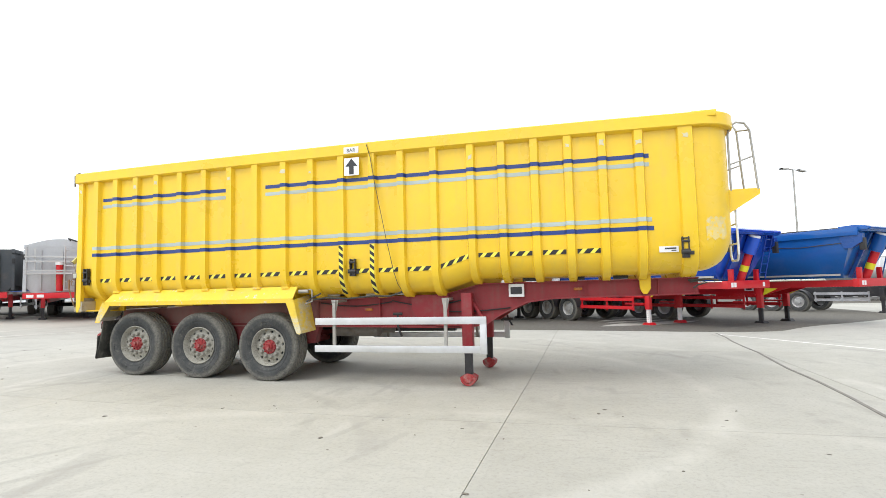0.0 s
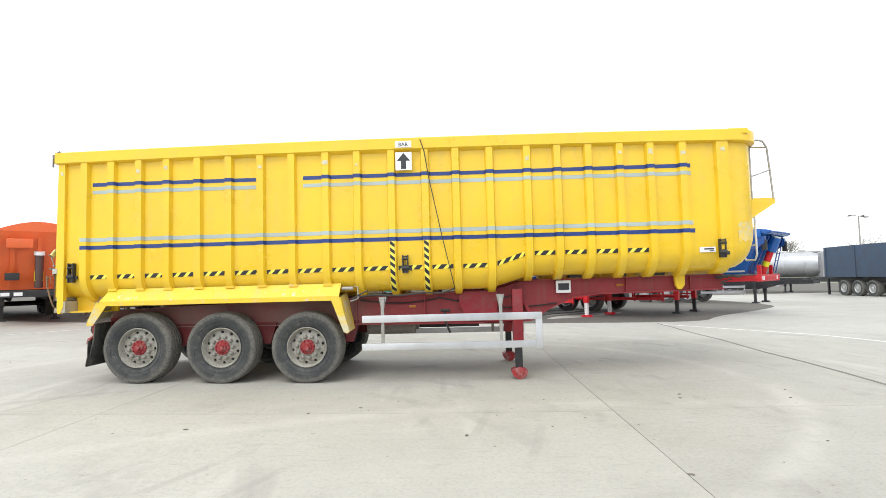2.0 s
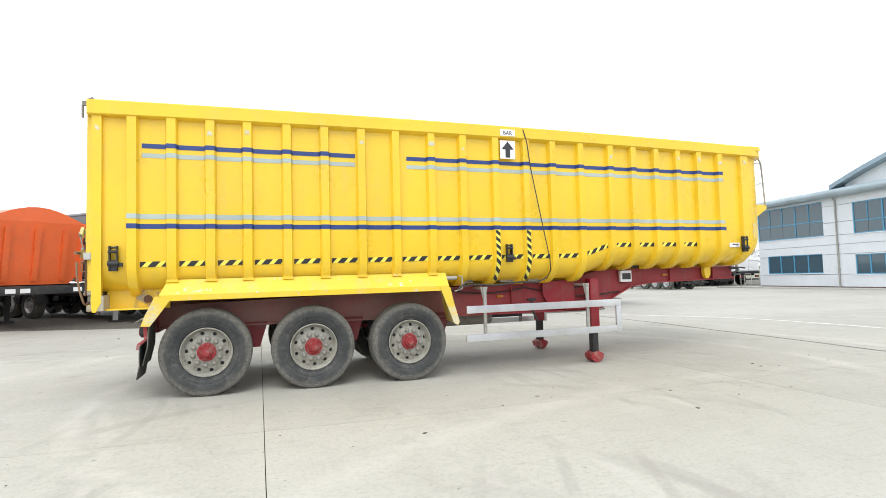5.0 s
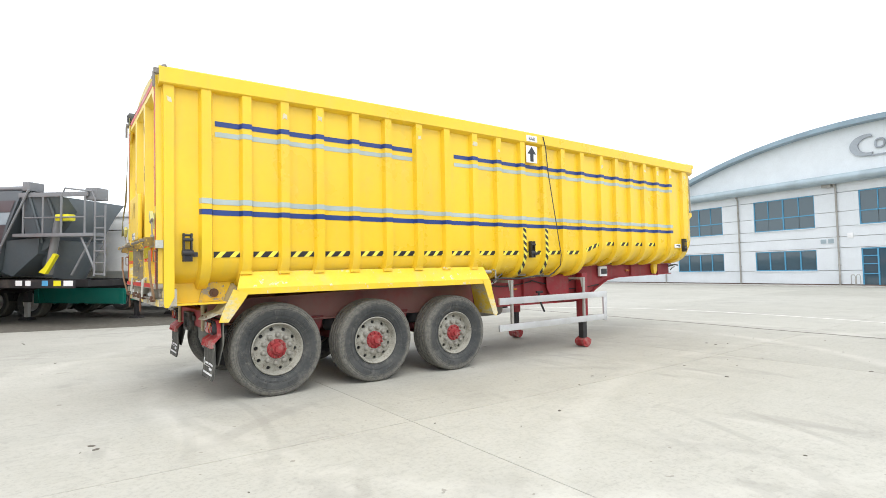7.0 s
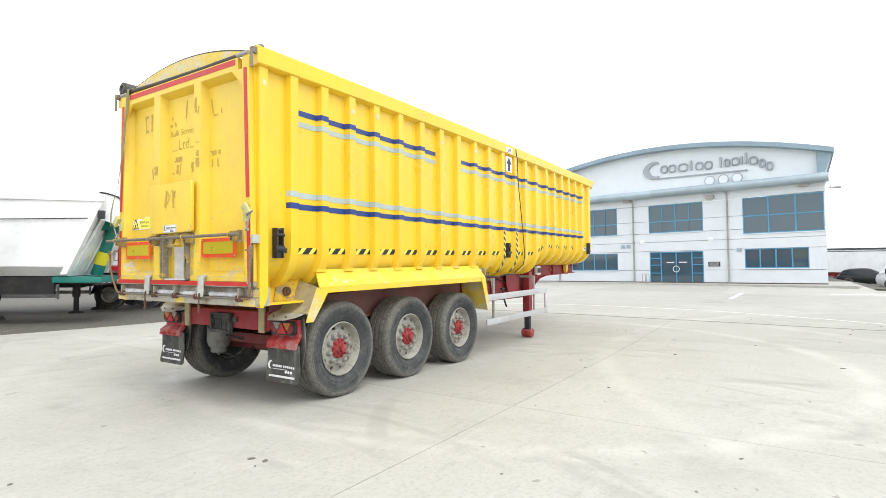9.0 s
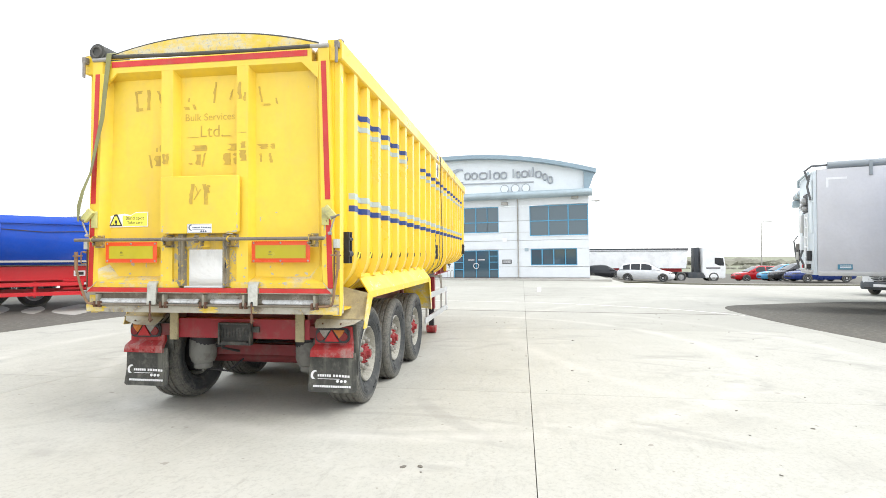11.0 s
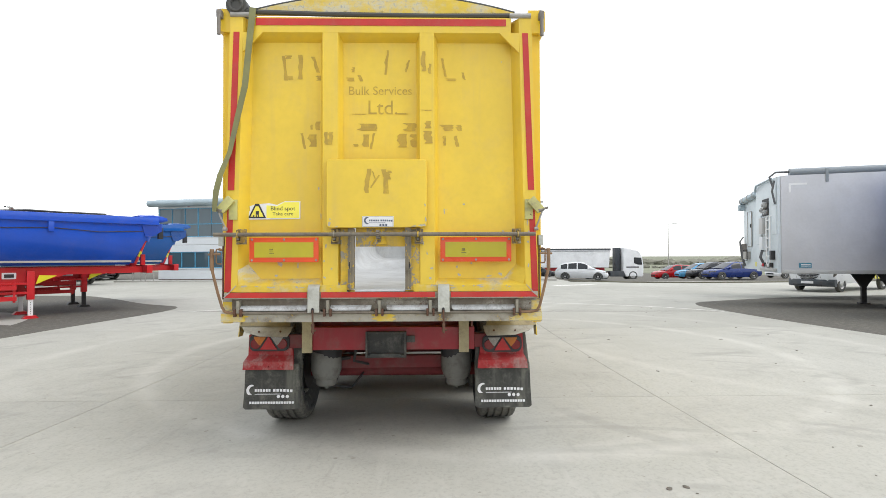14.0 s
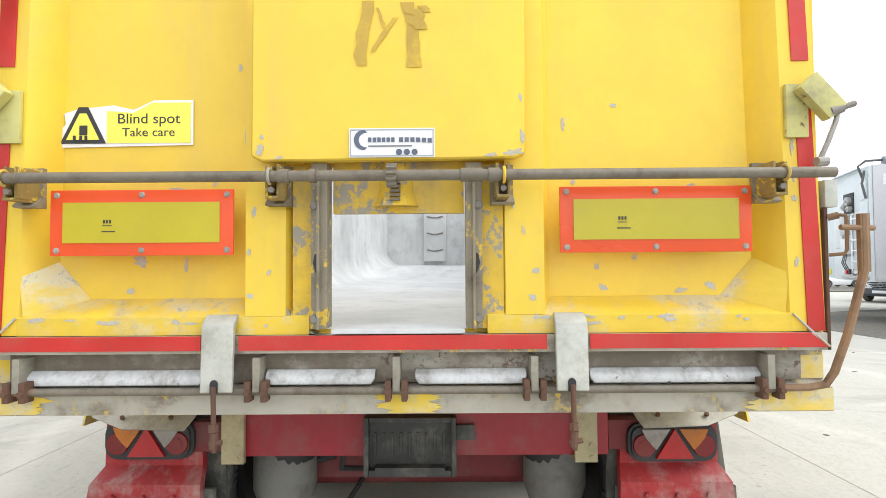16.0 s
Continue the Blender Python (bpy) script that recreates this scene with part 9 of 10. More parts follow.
        tube(bm, [(0.085, -0.70, top - 1.2), (0.085, -0.15, top - 1.2)], 0.012, 6)
        part("rail_frame", bm, p_blue_deep, bulk)
        for k, mt in enumerate((m_white, m_galv, p_red, m_white, m_galv, p_lime, m_white)):
            block("air_valve", mt, 0.14, -2.25 + 0.28 * k, -2.16 + 0.28 * k, lo + 0.10, lo + 0.18 + 0.05 * (k % 3), bevel=0.01)
        block("switch_box", m_black, 0.16, -2.05, -1.90, lo + 0.42, lo + 0.72)
        block("switch_box", m_white, 0.12, -1.85, -1.68, lo + 0.36, lo + 0.55)
        for k in range(4):
            hose([(0.12, -1.5 + 0.22 * k, lo + 0.14), (0.20, -1.42 + 0.22 * k, lo + 0.32), (0.12, -1.34 + 0.22 * k, lo + 0.14)], 0.014)


def box_trailer(x, y, heading, side, front, label, top=4.05, lo=1.12, roll=True, marks=None, legs=-3.1, gear="ladder"):
    """Tall box trailer; origin at the front corner on its left, x forward."""
    t = thing("box_trailer", pose(x, y, 0, 0, 0, heading), label, "trailer", SOUTH_ROW)
    bm = B()
    box(bm, -13.0, -0.03, -2.5, 0.0, lo, top, 0.03)
    part("box_body", bm, side, t)
    bm = B()
    box(bm, -0.028, 0.06, -2.47, -0.03, lo, top - 0.02, 0.02)
    bulk = part("front_bulkhead", bm, front, t)
    bm = B()
    box(bm, -13.0, -0.05, -0.02, 0.02, lo - 0.02, lo + 0.10, 0.01)
    part("side_rail", bm, p_steel, t)
    if roll:
        bm = B()
        rod(bm, (-12.9, -0.1, top + 0.10), (-0.3, -0.1, top + 0.10), 0.12, 14)
        for xx in (-1.3, -5, -9):
            box(bm, xx - 0.04, xx + 0.04, -0.16, 0.03, top - 0.25, top + 0.17, 0.01)
        part("cover_roll", bm, p_roll, t, "grey cover roll")
    front_gear(bulk, gear, front, lo, top)
    if marks:
        bm = B()
        box(bm, -0.75, -0.25, 0.001, 0.004, top - 0.32, top - 0.26)
        box(bm, -0.31, -0.25, 0.001, 0.004, top - 0.55, top - 0.32)
        part("corner_mark", bm, marks, t)
        bm = B()
        box(bm, -0.85, -0.5, 0.021, 0.024, lo + 0.17, lo + 0.32)
        lab_ = part("small_label", bm, p_teal, t, "small teal label with pale bars")
        for z in (0.21, 0.26):
            bm = B()
            box(bm, -0.82, -0.56, 0.0245, 0.026, lo + z, lo + z + 0.025)
            part("label_bar", bm, m_white, lab_)
    for sgn, yy in ((-1, -2.2), (1, -0.3)):
        bm = B()
        prism(bm, [(legs - 0.4, lo - 0.02), (legs + 0.4, lo - 0.02), (legs + 0.08, 0.6), (legs - 0.08, 0.6)], yy - 0.05, yy + 0.05, "y")
        box(bm, legs - 0.07, legs + 0.07, yy - 0.06, yy + 0.06, 0.05, 0.65)
        box(bm, legs - 0.15, legs + 0.15, yy - 0.12, yy + 0.12, 0.0, 0.06)
        part("landing_leg", bm, m_black, t)
        for k in range(3):
            add_wheel(t, -8.2 - 1.31 * k, -1.25 + sgn * 1.04, sgn)
        bm = B()
        box(bm, -12.8, legs - 0.3, -1.25 + sgn * 0.5 - 0.06, -1.25 + sgn * 0.5 + 0.06, lo - 0.3, lo - 0.02)
        part("chassis_rail", bm, p_black, t)
    return t


box_trailer(3.33, -2.74, 72, p_grey_box, p_pale, "plain grey box trailer with a cover roll along its top", marks=m_white, top=4.24)
blue_box = box_trailer(-0.62, -4.12, 72, p_box_blue, p_box_blue, "strong blue box trailer with fittings on its bulkhead", roll=False, top=4.25, marks=p_lime, gear="post")
box_trailer(6.85, -4.4, 72, p_pale, p_pale, "pale box trailer with sheet gear at its front", roll=True, legs=-7.0, top=4.22, gear="door")
bm = B()
box(bm, 0.07, 0.32, -1.62, -1.40, 1.2, 2.1, 0.03)
box(bm, 0.1, 0.42, -1.72, -1.36, 2.1, 2.32, 0.03)
part("control_post", bm, m_galv, blue_box, "grey bulkhead control post")
bm = B()
box(bm, -5.3, -4.3, -0.45, -0.05, 0.45, 1.0, 0.02)
tool = part("tool_box", bm, m_black, blue_box, "black side tool box")
bm = B()
outline(bm, -4.285, -0.42, -0.08, 0.50, 0.95, 0.012)
part("box_lid", bm, m_galv, tool)
bm = B()
box(bm, -4.2, -3.6, -0.10, -0.05, 0.55, 0.64, 0.008)
box(bm, -4.2, -3.6, -0.10, -0.05, 0.82, 0.91, 0.008)
part("side_guard", bm, m_black, blue_box)
bm = B()
tube(bm, [(0.1, -0.95, 2.0), (0.1, -0.95, 4.05)], 0.03, 6)
part("white_pipe", bm, m_white, blue_box)


# cars and vans
def along(points, x):
    """Height of a polyline of (x, z) at x."""
    for (a, p), (b, q) in zip(points, points[1:]):
        if a <= x <= b:
            return p + (q - p) * (x - a) / (b - a)
    return points[0][1] if x < points[0][0] else points[-1][1]


def car(x, y, heading, mat, label, long=4.2, high=1.45, wide=1.75, hatch=True, name="car", group="parked cars"):
    """A car as a smooth lower body, a tapering cabin of painted pillars and glass, wheels in blacked-in arches, lamps
    and mirrors.
    """
    t = thing(name, pose(x, y, ground_height(x, y) + 0.015, 0, 0, heading), label, "car", group)
    L, k, hw = long / 2, long / 4.2, wide / 2
    deck = [(-L, 0.70), (-L + 0.06, 0.86), (-L + 0.3, 0.93), (-0.9 * k, 0.95), (0.75 * k, 0.92), (1.25 * k, 0.84), (L - 0.3, 0.74), (L - 0.08, 0.62), (L, 0.50)]
    plan = [(-L, 0.74), (-L + 0.12, 0.88), (-L + 0.5, 0.97), (-0.6, 1.0), (0.6, 1.0), (L - 0.7, 0.97), (L - 0.25, 0.86), (L - 0.06, 0.70), (L, 0.60)]
    keel = [(-L, 0.42), (-L + 0.10, 0.30), (-L + 0.5, 0.22), (L - 0.5, 0.20), (L - 0.06, 0.24), (L, 0.34)]
    xs = sorted({round(p[0], 3) for p in deck + plan + keel} | {round(-L + long * j / 16, 3) for j in range(17)})
    bm = B()
    rings = []
    for u in xs:
        w, top, low = hw * along(plan, u), along(deck, u), along(keel, u)
        mid = low + (top - low) * 0.55
        half = [(-w * 0.86, low), (-w * 0.97, low + (mid - low) * 0.45), (-w, mid), (-w * 0.985, top - (top - mid) * 0.35), (-w * 0.93, top - 0.02), (-w * 0.80, top + 0.008), (-w * 0.35, top + 0.025)]
        rings.append([(u, a, b) for a, b in half] + [(u, -a, b) for a, b in reversed(half)])
    vs = loft(bm, rings, True)
    bm.faces.new(vs[0][::-1])
    bm.faces.new(vs[-1])
    body = part("body", bm, mat, t)
    back = -1.95 * k
    rear = [(-1.62, 0.16), (-1.25, 0.06)] if hatch else [(-1.50, 0.27), (-1.0, 0.11), (-0.75, 0.05)]
    roofline = [(back, 0.95)] + [(v * k, high - d) for v, d in rear] + [(-0.45 * k, high), (-0.05 * k, high - 0.005), (0.28 * k, high - 0.07), (1.12 * k, 0.915)]
    belt = [(back, 0.945), (-0.9 * k, 0.94), (1.12 * k, 0.90)]
    marks = sorted({round(p[0], 3) for p in roofline} | {round(v * k, 3) for v in (-1.1, -1.02, -0.35, -0.27, 0.5, 0.75)})
    def section(u):
        zr, zb = along(roofline, u), along(belt, u)
        wb = hw * (0.93 if u > back + 0.2 else 0.86)
        wr = wb - (zr - zb) * 0.42
        half = [(-wb, zb), (-(wb + wr) / 2 - 0.012, (zb + zr) / 2), (-wr, zr - min(0.05, (zr - zb) * 0.3)), (-wr + 0.09, zr + 0.0), (-wr * 0.4, zr + 0.02)]
        return [(u, a, b) for a, b in half] + [(u, -a, b) for a, b in reversed(half)]
    glass, paint_bm = B(), B()
    for u0, u1 in zip(marks, marks[1:]):
        r0, r1 = section(u0), section(u1)
        mid = (u0 + u1) / 2 / k
        pillar = -1.1 < mid < -1.02 or -0.35 < mid < -0.27 or mid < (-1.62 if hatch else -1.0) or mid > 0.5
        screen = mid > 0.28 or mid < (-1.62 if hatch else -0.95)
        for j in range(len(r0) - 1):
            side = j in (0, 1, 7, 8)
            rim = j in (2, 6)
            target = (paint_bm if pillar else glass) if side else paint_bm if rim or not screen else glass
            target.faces.new([target.verts.new(p) for p in (r0[j], r0[j + 1], r1[j + 1], r1[j])])
    for b in (glass, paint_bm):
        bmesh.ops.remove_doubles(b, verts=b.verts[:], dist=0.002)
    part("roof", paint_bm, mat, t)
    part("cabin_glass", glass, m_car_glass, t)
    wheels = (-1.27 * k, 1.30 * k)
    for sgn in (-1, 1):
        for wx in wheels:
            # solid black block: the shade of the arch hollow is put in as colour
            bm = B()
            w = hw * along(plan, wx)
            arch = [(wx + 0.37 * math.cos(a), 0.31 + 0.365 * math.sin(a)) for a in [math.pi * j / 12 for j in range(13)]]
            prism(bm, arch + [(wx - 0.34, 0.19), (wx + 0.34, 0.19)], sgn * (w - 0.20), sgn * (w + 0.004), "y")
            part("arch_shade", bm, m_black, body)
            add_wheel(t, wx, sgn * (w - 0.062), sgn, 0.62, 0.8)
        bm = B()
        w = hw * 0.80
        loft(bm, [[(L - 0.02 - 0.03 * e, sgn * w * 0.58, 0.60 + 0.09 * e), (L - 0.14 - 0.03 * e, sgn * w * 0.92, 0.62 + 0.09 * e), (L - 0.36 - 0.03 * e, sgn * w * 1.14, 0.66 + 0.06 * e)] for e in (0, 1)])
        bmesh.ops.solidify(bm, geom=bm.faces[:], thickness=0.03)
        part("headlight", bm, m_lens_clear, body)
        bm = B()
        loft(bm, [[(-L + 0.0 + 0.03 * e, sgn * w * 0.62, 0.72 + 0.13 * e), (-L + 0.08 + 0.03 * e, sgn * w * 0.98, 0.72 + 0.13 * e), (-L + 0.24 + 0.03 * e, sgn * w * 1.13, 0.74 + 0.12 * e)] for e in (0, 1)])
        bmesh.ops.solidify(bm, geom=bm.faces[:], thickness=0.03)
        part("tail_light", bm, m_lens_red, body)
        bm = B()
        box(bm, 0.62 * k, 0.76 * k, sgn * (hw + 0.04) - 0.08, sgn * (hw + 0.04) + 0.08, 0.93, 1.04, 0.035)
        part("mirror", bm, mat, t)
    bm = B()
    box(bm, L - 0.05, L + 0.006, -hw * 0.45, hw * 0.45, 0.36, 0.48, 0.02)
    part("grille", bm, m_black, body)
    bm = B()
    box(bm, -L - 0.006, -L + 0.02, -0.26, 0.26, 0.58, 0.69, 0.008)
    part("number_plate", bm, m_white, body, "plain pale plate")
    return t


car(29.2, -3.7, -108, p_car_silver, "silver hatchback car parked beside the office", 4.15)
car(43.3, -2.7, -100, p_car_dark, "dark hatchback car parked beside the office", 4.1)
car(38.6, -15.7, 92, p_car_red, "bright red estate car in the car park", 4.4, 1.44, 1.8)
car(35.8, -16.7, 90, p_car_sky, "light blue hatchback car in the car park", 4.2, 1.46)
car(33.0, -16.4, 92, p_car_dark, "black hatchback car in the car park", 4.2, 1.46)
car(30.1, -16.5, 96, p_car_navy, "dark blue saloon car in the car park", 4.6, 1.44, 1.85, hatch=False)
car(33.0, -23.5, 100, p_white, "white car at the far side of the car park", 4.2)
car(34.0, -27.5, 100, p_white, "white hatchback at the far side of the car park", 4.2)

van = thing("recovery_van", pose(10.6, -9.0, 0, 0, 0, 117), "silver van with yellow and black hazard stripes along its low bed", "van")
bm = B()
rings = []
for u, w, top, low in ((0.17, 0.55, 0.88, 0.50), (0.11, 0.78, 0.96, 0.42), (-0.06, 0.90, 1.03, 0.38), (-0.35, 0.955, 1.16, 0.36), (-0.85, 0.965, 1.38, 0.38), (-1.15, 0.95, 1.80, 0.38), (-1.45, 0.93, 2.20, 0.38), (-1.75, 0.93, 2.36, 0.38), (-2.4, 0.93, 2.38, 0.38)):
    half = [(-w * 0.94, low), (-w, low + 0.2), (-w, min(top - 0.06, 1.15)), (-w * (0.97 if top < 1.5 else 0.90), top - 0.10 if top > 1.5 else top - 0.03), (-w * 0.78, top)]
    rings.append([(u, a, b) for a, b in half] + [(u, -a, b) for a, b in reversed(half)])
vs = loft(bm, rings, True)
bm.faces.new(vs[0][::-1])
bm.faces.new(vs[-1])
cab = part("cab", bm, p_car_silver, van)
bm = B()
rings = []
for j in range(13):
    y = -0.97 + 1.94 * j / 12
    d = 0.30 * (abs(y) / 0.97) ** 3.2
    rings.append([(0.22 - d, y, 0.26), (0.27 - d, y, 0.32), (0.27 - d, y, 0.50), (0.23 - d, y, 0.58), (0.05 - d, y, 0.58), (0.05 - d, y, 0.26)])
vs = loft(bm, rings, True)
bm.faces.new(vs[0][::-1])
bm.faces.new(vs[-1])
bumper = part("bumper", bm, p_slate, cab, "dark grey bumper")
bm = B()
box(bm, 0.262, 0.274, -0.62, 0.62, 0.31, 0.36, 0.005)
part("air_intake", bm, m_black, bumper)
bm = B()
for k in range(4):
    w = 0.30 + 0.055 * k
    tube(bm, [(0.215 - 0.05 * abs(u) ** 2, u * w, 0.63 + 0.065 * k - 0.03 * abs(u) ** 3) for u in (-1, -0.6, 0, 0.6, 1)], 0.022, 6)
part("grille", bm, m_black, cab)
bm = B()
lathe_ring = ring_points((0.235, 0, 0.73), (1, 0, 0), 0.075, 20)
tube(bm, lathe_ring + lathe_ring[:1], 0.010, 6)
part("badge_ring", bm, m_alu, cab)
bm = B()
box(bm, 0.276, 0.282, -0.26, 0.26, 0.39, 0.50, 0.003)
part("number_plate", bm, m_white, bumper, "plain pale plate")
for sgn in (-1, 1):
    bm = B()
    loft(bm, [[(0.18, sgn * 0.48, 0.64), (0.12, sgn * 0.70, 0.64), (-0.07, sgn * 0.91, 0.69), (-0.24, sgn * 0.967, 0.78)], [(0.17, sgn * 0.50, 0.74), (0.10, sgn * 0.72, 0.83), (-0.10, sgn * 0.905, 0.92), (-0.26, sgn * 0.96, 0.97)]])
    bmesh.ops.solidify(bm, geom=bm.faces[:], thickness=0.03)
    part("headlight", bm, m_lens_clear, cab)
    bm = B()
    box(bm, -6.2, -2.45, sgn * 0.95 - 0.04, sgn * 0.95 + 0.04, 0.55, 0.85)
    bed = part("bed_side", bm, p_lime, van)
    for k in range(12):
        bm = B()
        x = -6.1 + 0.31 * k
        prism(bm, [(x, 0.56), (x + 0.14, 0.56), (x + 0.24, 0.84), (x + 0.10, 0.84)], sgn * 0.995 - 0.004, sgn * 0.995 + 0.004, "y")
        part("hazard_bar", bm, m_black_tape, bed)
    add_wheel(van, -0.75, sgn * 0.85, sgn, 0.66, 0.8)
    add_wheel(van, -4.6, sgn * 0.85, sgn, 0.66, 0.8)
bm = B()
prism(bm, [(-0.84, 1.42), (-1.43, 2.17), (-1.415, 2.185), (-0.82, 1.435)], -0.72, 0.72, "y")
part("windscreen", bm, m_car_glass, cab)
bm = B()
box(bm, -6.2, -2.45, -0.9, 0.9, 0.72, 0.85)
part("bed", bm, p_slate, van)

# white lorry with silver bulk trailer beyond the car park
gz = ground_height(47, -14)
lorry = thing("lorry", pose(47.2, -15.6, gz + 0.02, 0, 0, -93), "white sleeper-cab lorry coupled to a silver bulk trailer", "lorry")
bm = B()
prism(bm, [(0.0, 0.4), (0.05, 1.6), (-0.1, 2.6), (-0.45, 3.3), (-2.3, 3.75), (-2.3, 1.0), (-1.95, 0.4)], -1.22, 1.22, "y")
bmesh.ops.bevel(bm, geom=bm.edges[:], offset=0.08, segments=2, affect="EDGES")
cab = part("cab", bm, p_white, lorry)
for sgn in (-1, 1):
    bm = B()
    prism(bm, [(-0.12, 1.75), (-0.22, 2.55), (-1.05, 2.6), (-1.05, 1.95), (-0.6, 1.75)], sgn * 1.225 - 0.006, sgn * 1.225 + 0.006, "y")
    part("side_window", bm, m_car_glass, cab)
    bm = B()
    box(bm, -1.9, -0.5, sgn * 1.23 - 0.004, sgn * 1.23 + 0.004, 1.42, 1.55)
    part("name_bars", bm, m_charcoal, cab)
    for x in (-1.15, -4.4, -5.7):
        add_wheel(lorry, x, sgn * 1.05, sgn)
    bm = B()
    box(bm, -3.7, -2.0, sgn * 1.05 - 0.15, sgn * 1.05 + 0.15, 0.4, 1.0, 0.05)
    part("side_skirt", bm, p_slate, lorry)
bm = B()
box(bm, -2.95, -2.4, -0.6, 0.6, 1.0, 3.7, 0.03)
part("equipment_tower", bm, p_slate, lorry, "dark equipment tower behind the cab")
bm = B()
box(bm, -6.8, -1.9, -0.5, 0.5, 0.7, 1.0)
part("frame", bm, p_black, lorry)
bm = B()
prism(bm, [(-3.7, 3.55), (-3.9, 1.45), (-16.5, 1.45), (-16.5, 3.55)], -1.25, 1.25, "y")
body = part("bulk_body", bm, p_white, lorry)
bm = B()
box(bm, -16.5, -3.65, -1.29, 1.29, 3.45, 3.62, 0.02)
box(bm, -16.5, -3.65, -1.27, 1.27, 3.30, 3.36)
part("top_rail", bm, p_slate, body)
bm = B()
box(bm, -16.3, -4.2, -0.6, 0.6, 1.05, 1.44)
part("trailer_frame", bm, p_red, lorry)
for x in (-12.0, -13.3, -14.6):
    for sgn in (-1, 1):
        add_wheel(lorry, x, sgn * 1.05, sgn)
bm = B()
prism(bm, [(-6.2, 3.3), (-7.8, 3.3), (-7.8, 3.32), (-6.2, 3.32)], -1.3, -1.26, "y")
part("side_fitting", bm, p_slate, body)


# ---- lamp posts, trees, hedges, neighbouring sheds ----
def lamp_post(x, y, high, label, heads=2, turn=0):
    t = thing("street_lamp", pose(x, y, ground_height(x, y), 0, 0, turn), label, "street lamp", "yard lamp posts")
    bm = B()
    rod(bm, (0, 0, 0), (0, 0, high), 0.09, 10, 0.05)
    part("post", bm, m_galv, t)
    bm = B()
    tube(bm, [(-0.9, 0, high - 0.02), (0, 0, high), (0.9 if heads > 1 else 0.0, 0, high - 0.02)], 0.035, 6)
    part("arm", bm, m_galv, t)
    for sgn in ((-1, 1) if heads > 1 else (-1,)):
        bm = B()
        loft(bm, [[(sgn * 0.6, -0.12, high - 0.03), (sgn * 0.6, 0.12, high - 0.03), (sgn * 0.6, 0.1, high + 0.08), (sgn * 0.6, -0.1, high + 0.08)], [(sgn * 1.35, -0.16, high - 0.08), (sgn * 1.35, 0.16, high - 0.08), (sgn * 1.35, 0.12, high + 0.02), (sgn * 1.35, -0.12, high + 0.02)]], True)
        part("lamp_head", bm, m_galv, t)


lamp_post(14.6, 42.2, 9.6, "tall grey street lamp with two flat heads", 2, 40)
lamp_post(-27.8, 38.4, 8.7, "tall grey street lamp with two flat heads", 2, 45)
lamp_post(66.5, -27.7, 6.5 - ground_height(66.5, -27.7), "slim post with a small lamp at the car park", 1, 60)
lamp_post(28.5, 41.6, 6.0, "tall grey lamp mast beyond the trailers", 2, 30)

m_bark = surface("bare_bark", (0.30, 0.285, 0.265), 0.9, dirt_amount=0.3)


def bare_tree(x, y, high, seed):
    rnd = random.Random(seed)
    t = thing("tree", pose(x, y, ground_height(x, y)), "leafless tree with fine bare branches", "tree", "bare trees beyond the yard")
    trunk, twigs = B(), B()
    def grow(bm_, p, d, length, r, level):
        q = p + d * length
        mid = p + d * length * 0.5 + Vector((rnd.uniform(-1, 1), rnd.uniform(-1, 1), 0)) * length * 0.06
        tube(trunk if level < 2 else twigs, [p, mid, q], r, 5 if level < 2 else 3)
        if level >= 5 or r < 0.003:
            return
        for k in range(rnd.choice((3, 3, 4)) if level else 6):
            a = Vector((rnd.uniform(-1, 1), rnd.uniform(-1, 1), rnd.uniform(-0.15, 0.75)))
            nd = (d * 0.75 + a * 0.75).normalized()
            grow(bm_, p + d * length * rnd.uniform(0.55, 1.0), nd, length * rnd.uniform(0.58, 0.8), r * 0.52, level + 1)
    grow(None, Vector((0, 0, 0)), Vector((0, 0, 1)), high * 0.3, high * 0.014, 0)
    part("trunk", trunk, m_bark, t)
    part("crown", twigs, m_bark, t, "open crown of bare twigs")


for i, (x, y, h) in enumerate(((60.7, 75.4, 9.5), (68.4, 67.8, 11.0), (57.0, 80.0, 10.0), (64.0, 72.0, 8.5), (75.0, 62.0, 9.0), (49.0, 86.0, 11.0))):
    bare_tree(x, y, h, 20 + i)


ball = B()
bmesh.ops.create_icosphere(ball, subdivisions=1, radius=1)
ball.verts.index_update()
ball_v, ball_f = [v.co.copy() for v in ball.verts], [[v.index for v in f.verts] for f in ball.faces]
ball.free()


def hedge_row(name, pts, high, label, mat, seed):
    """A ragged far hedge made of many small clumps."""
    rnd = random.Random(seed)
    verts, faces = [], []
    for a, b in zip(pts, pts[1:]):
        a, b = Vector(a), Vector(b)
        n = int((b - a).length / 0.9)
        for k in range(n):
            p = a.lerp(b, (k + rnd.random()) / n)
            z = ground_height(p.x, p.y)
            r = high * rnd.uniform(0.18, 0.42) * (1.5 if rnd.random() < 0.05 else 1.0)
            m = Matrix.Translation((p.x + rnd.uniform(-2, 2), p.y + rnd.uniform(-2, 2), z + r * 0.5)) @ Matrix.Diagonal((r * rnd.uniform(1.2, 2.6), r * rnd.uniform(1.2, 2.6), r, 1))
            base = len(verts)
            verts.extend(tuple(m @ (v + Vector((rnd.uniform(-1, 1), rnd.uniform(-1, 1), rnd.uniform(-1, 1))) * 0.28)) for v in ball_v)
            faces.extend(tuple(base + i for i in f) for f in ball_f)
    me = bpy.data.meshes.new(name)
    me.from_pydata(verts, [], faces)
    me.materials.append(mat)
    return tagged(new(name, me), label, "hedge", kind="stuff")


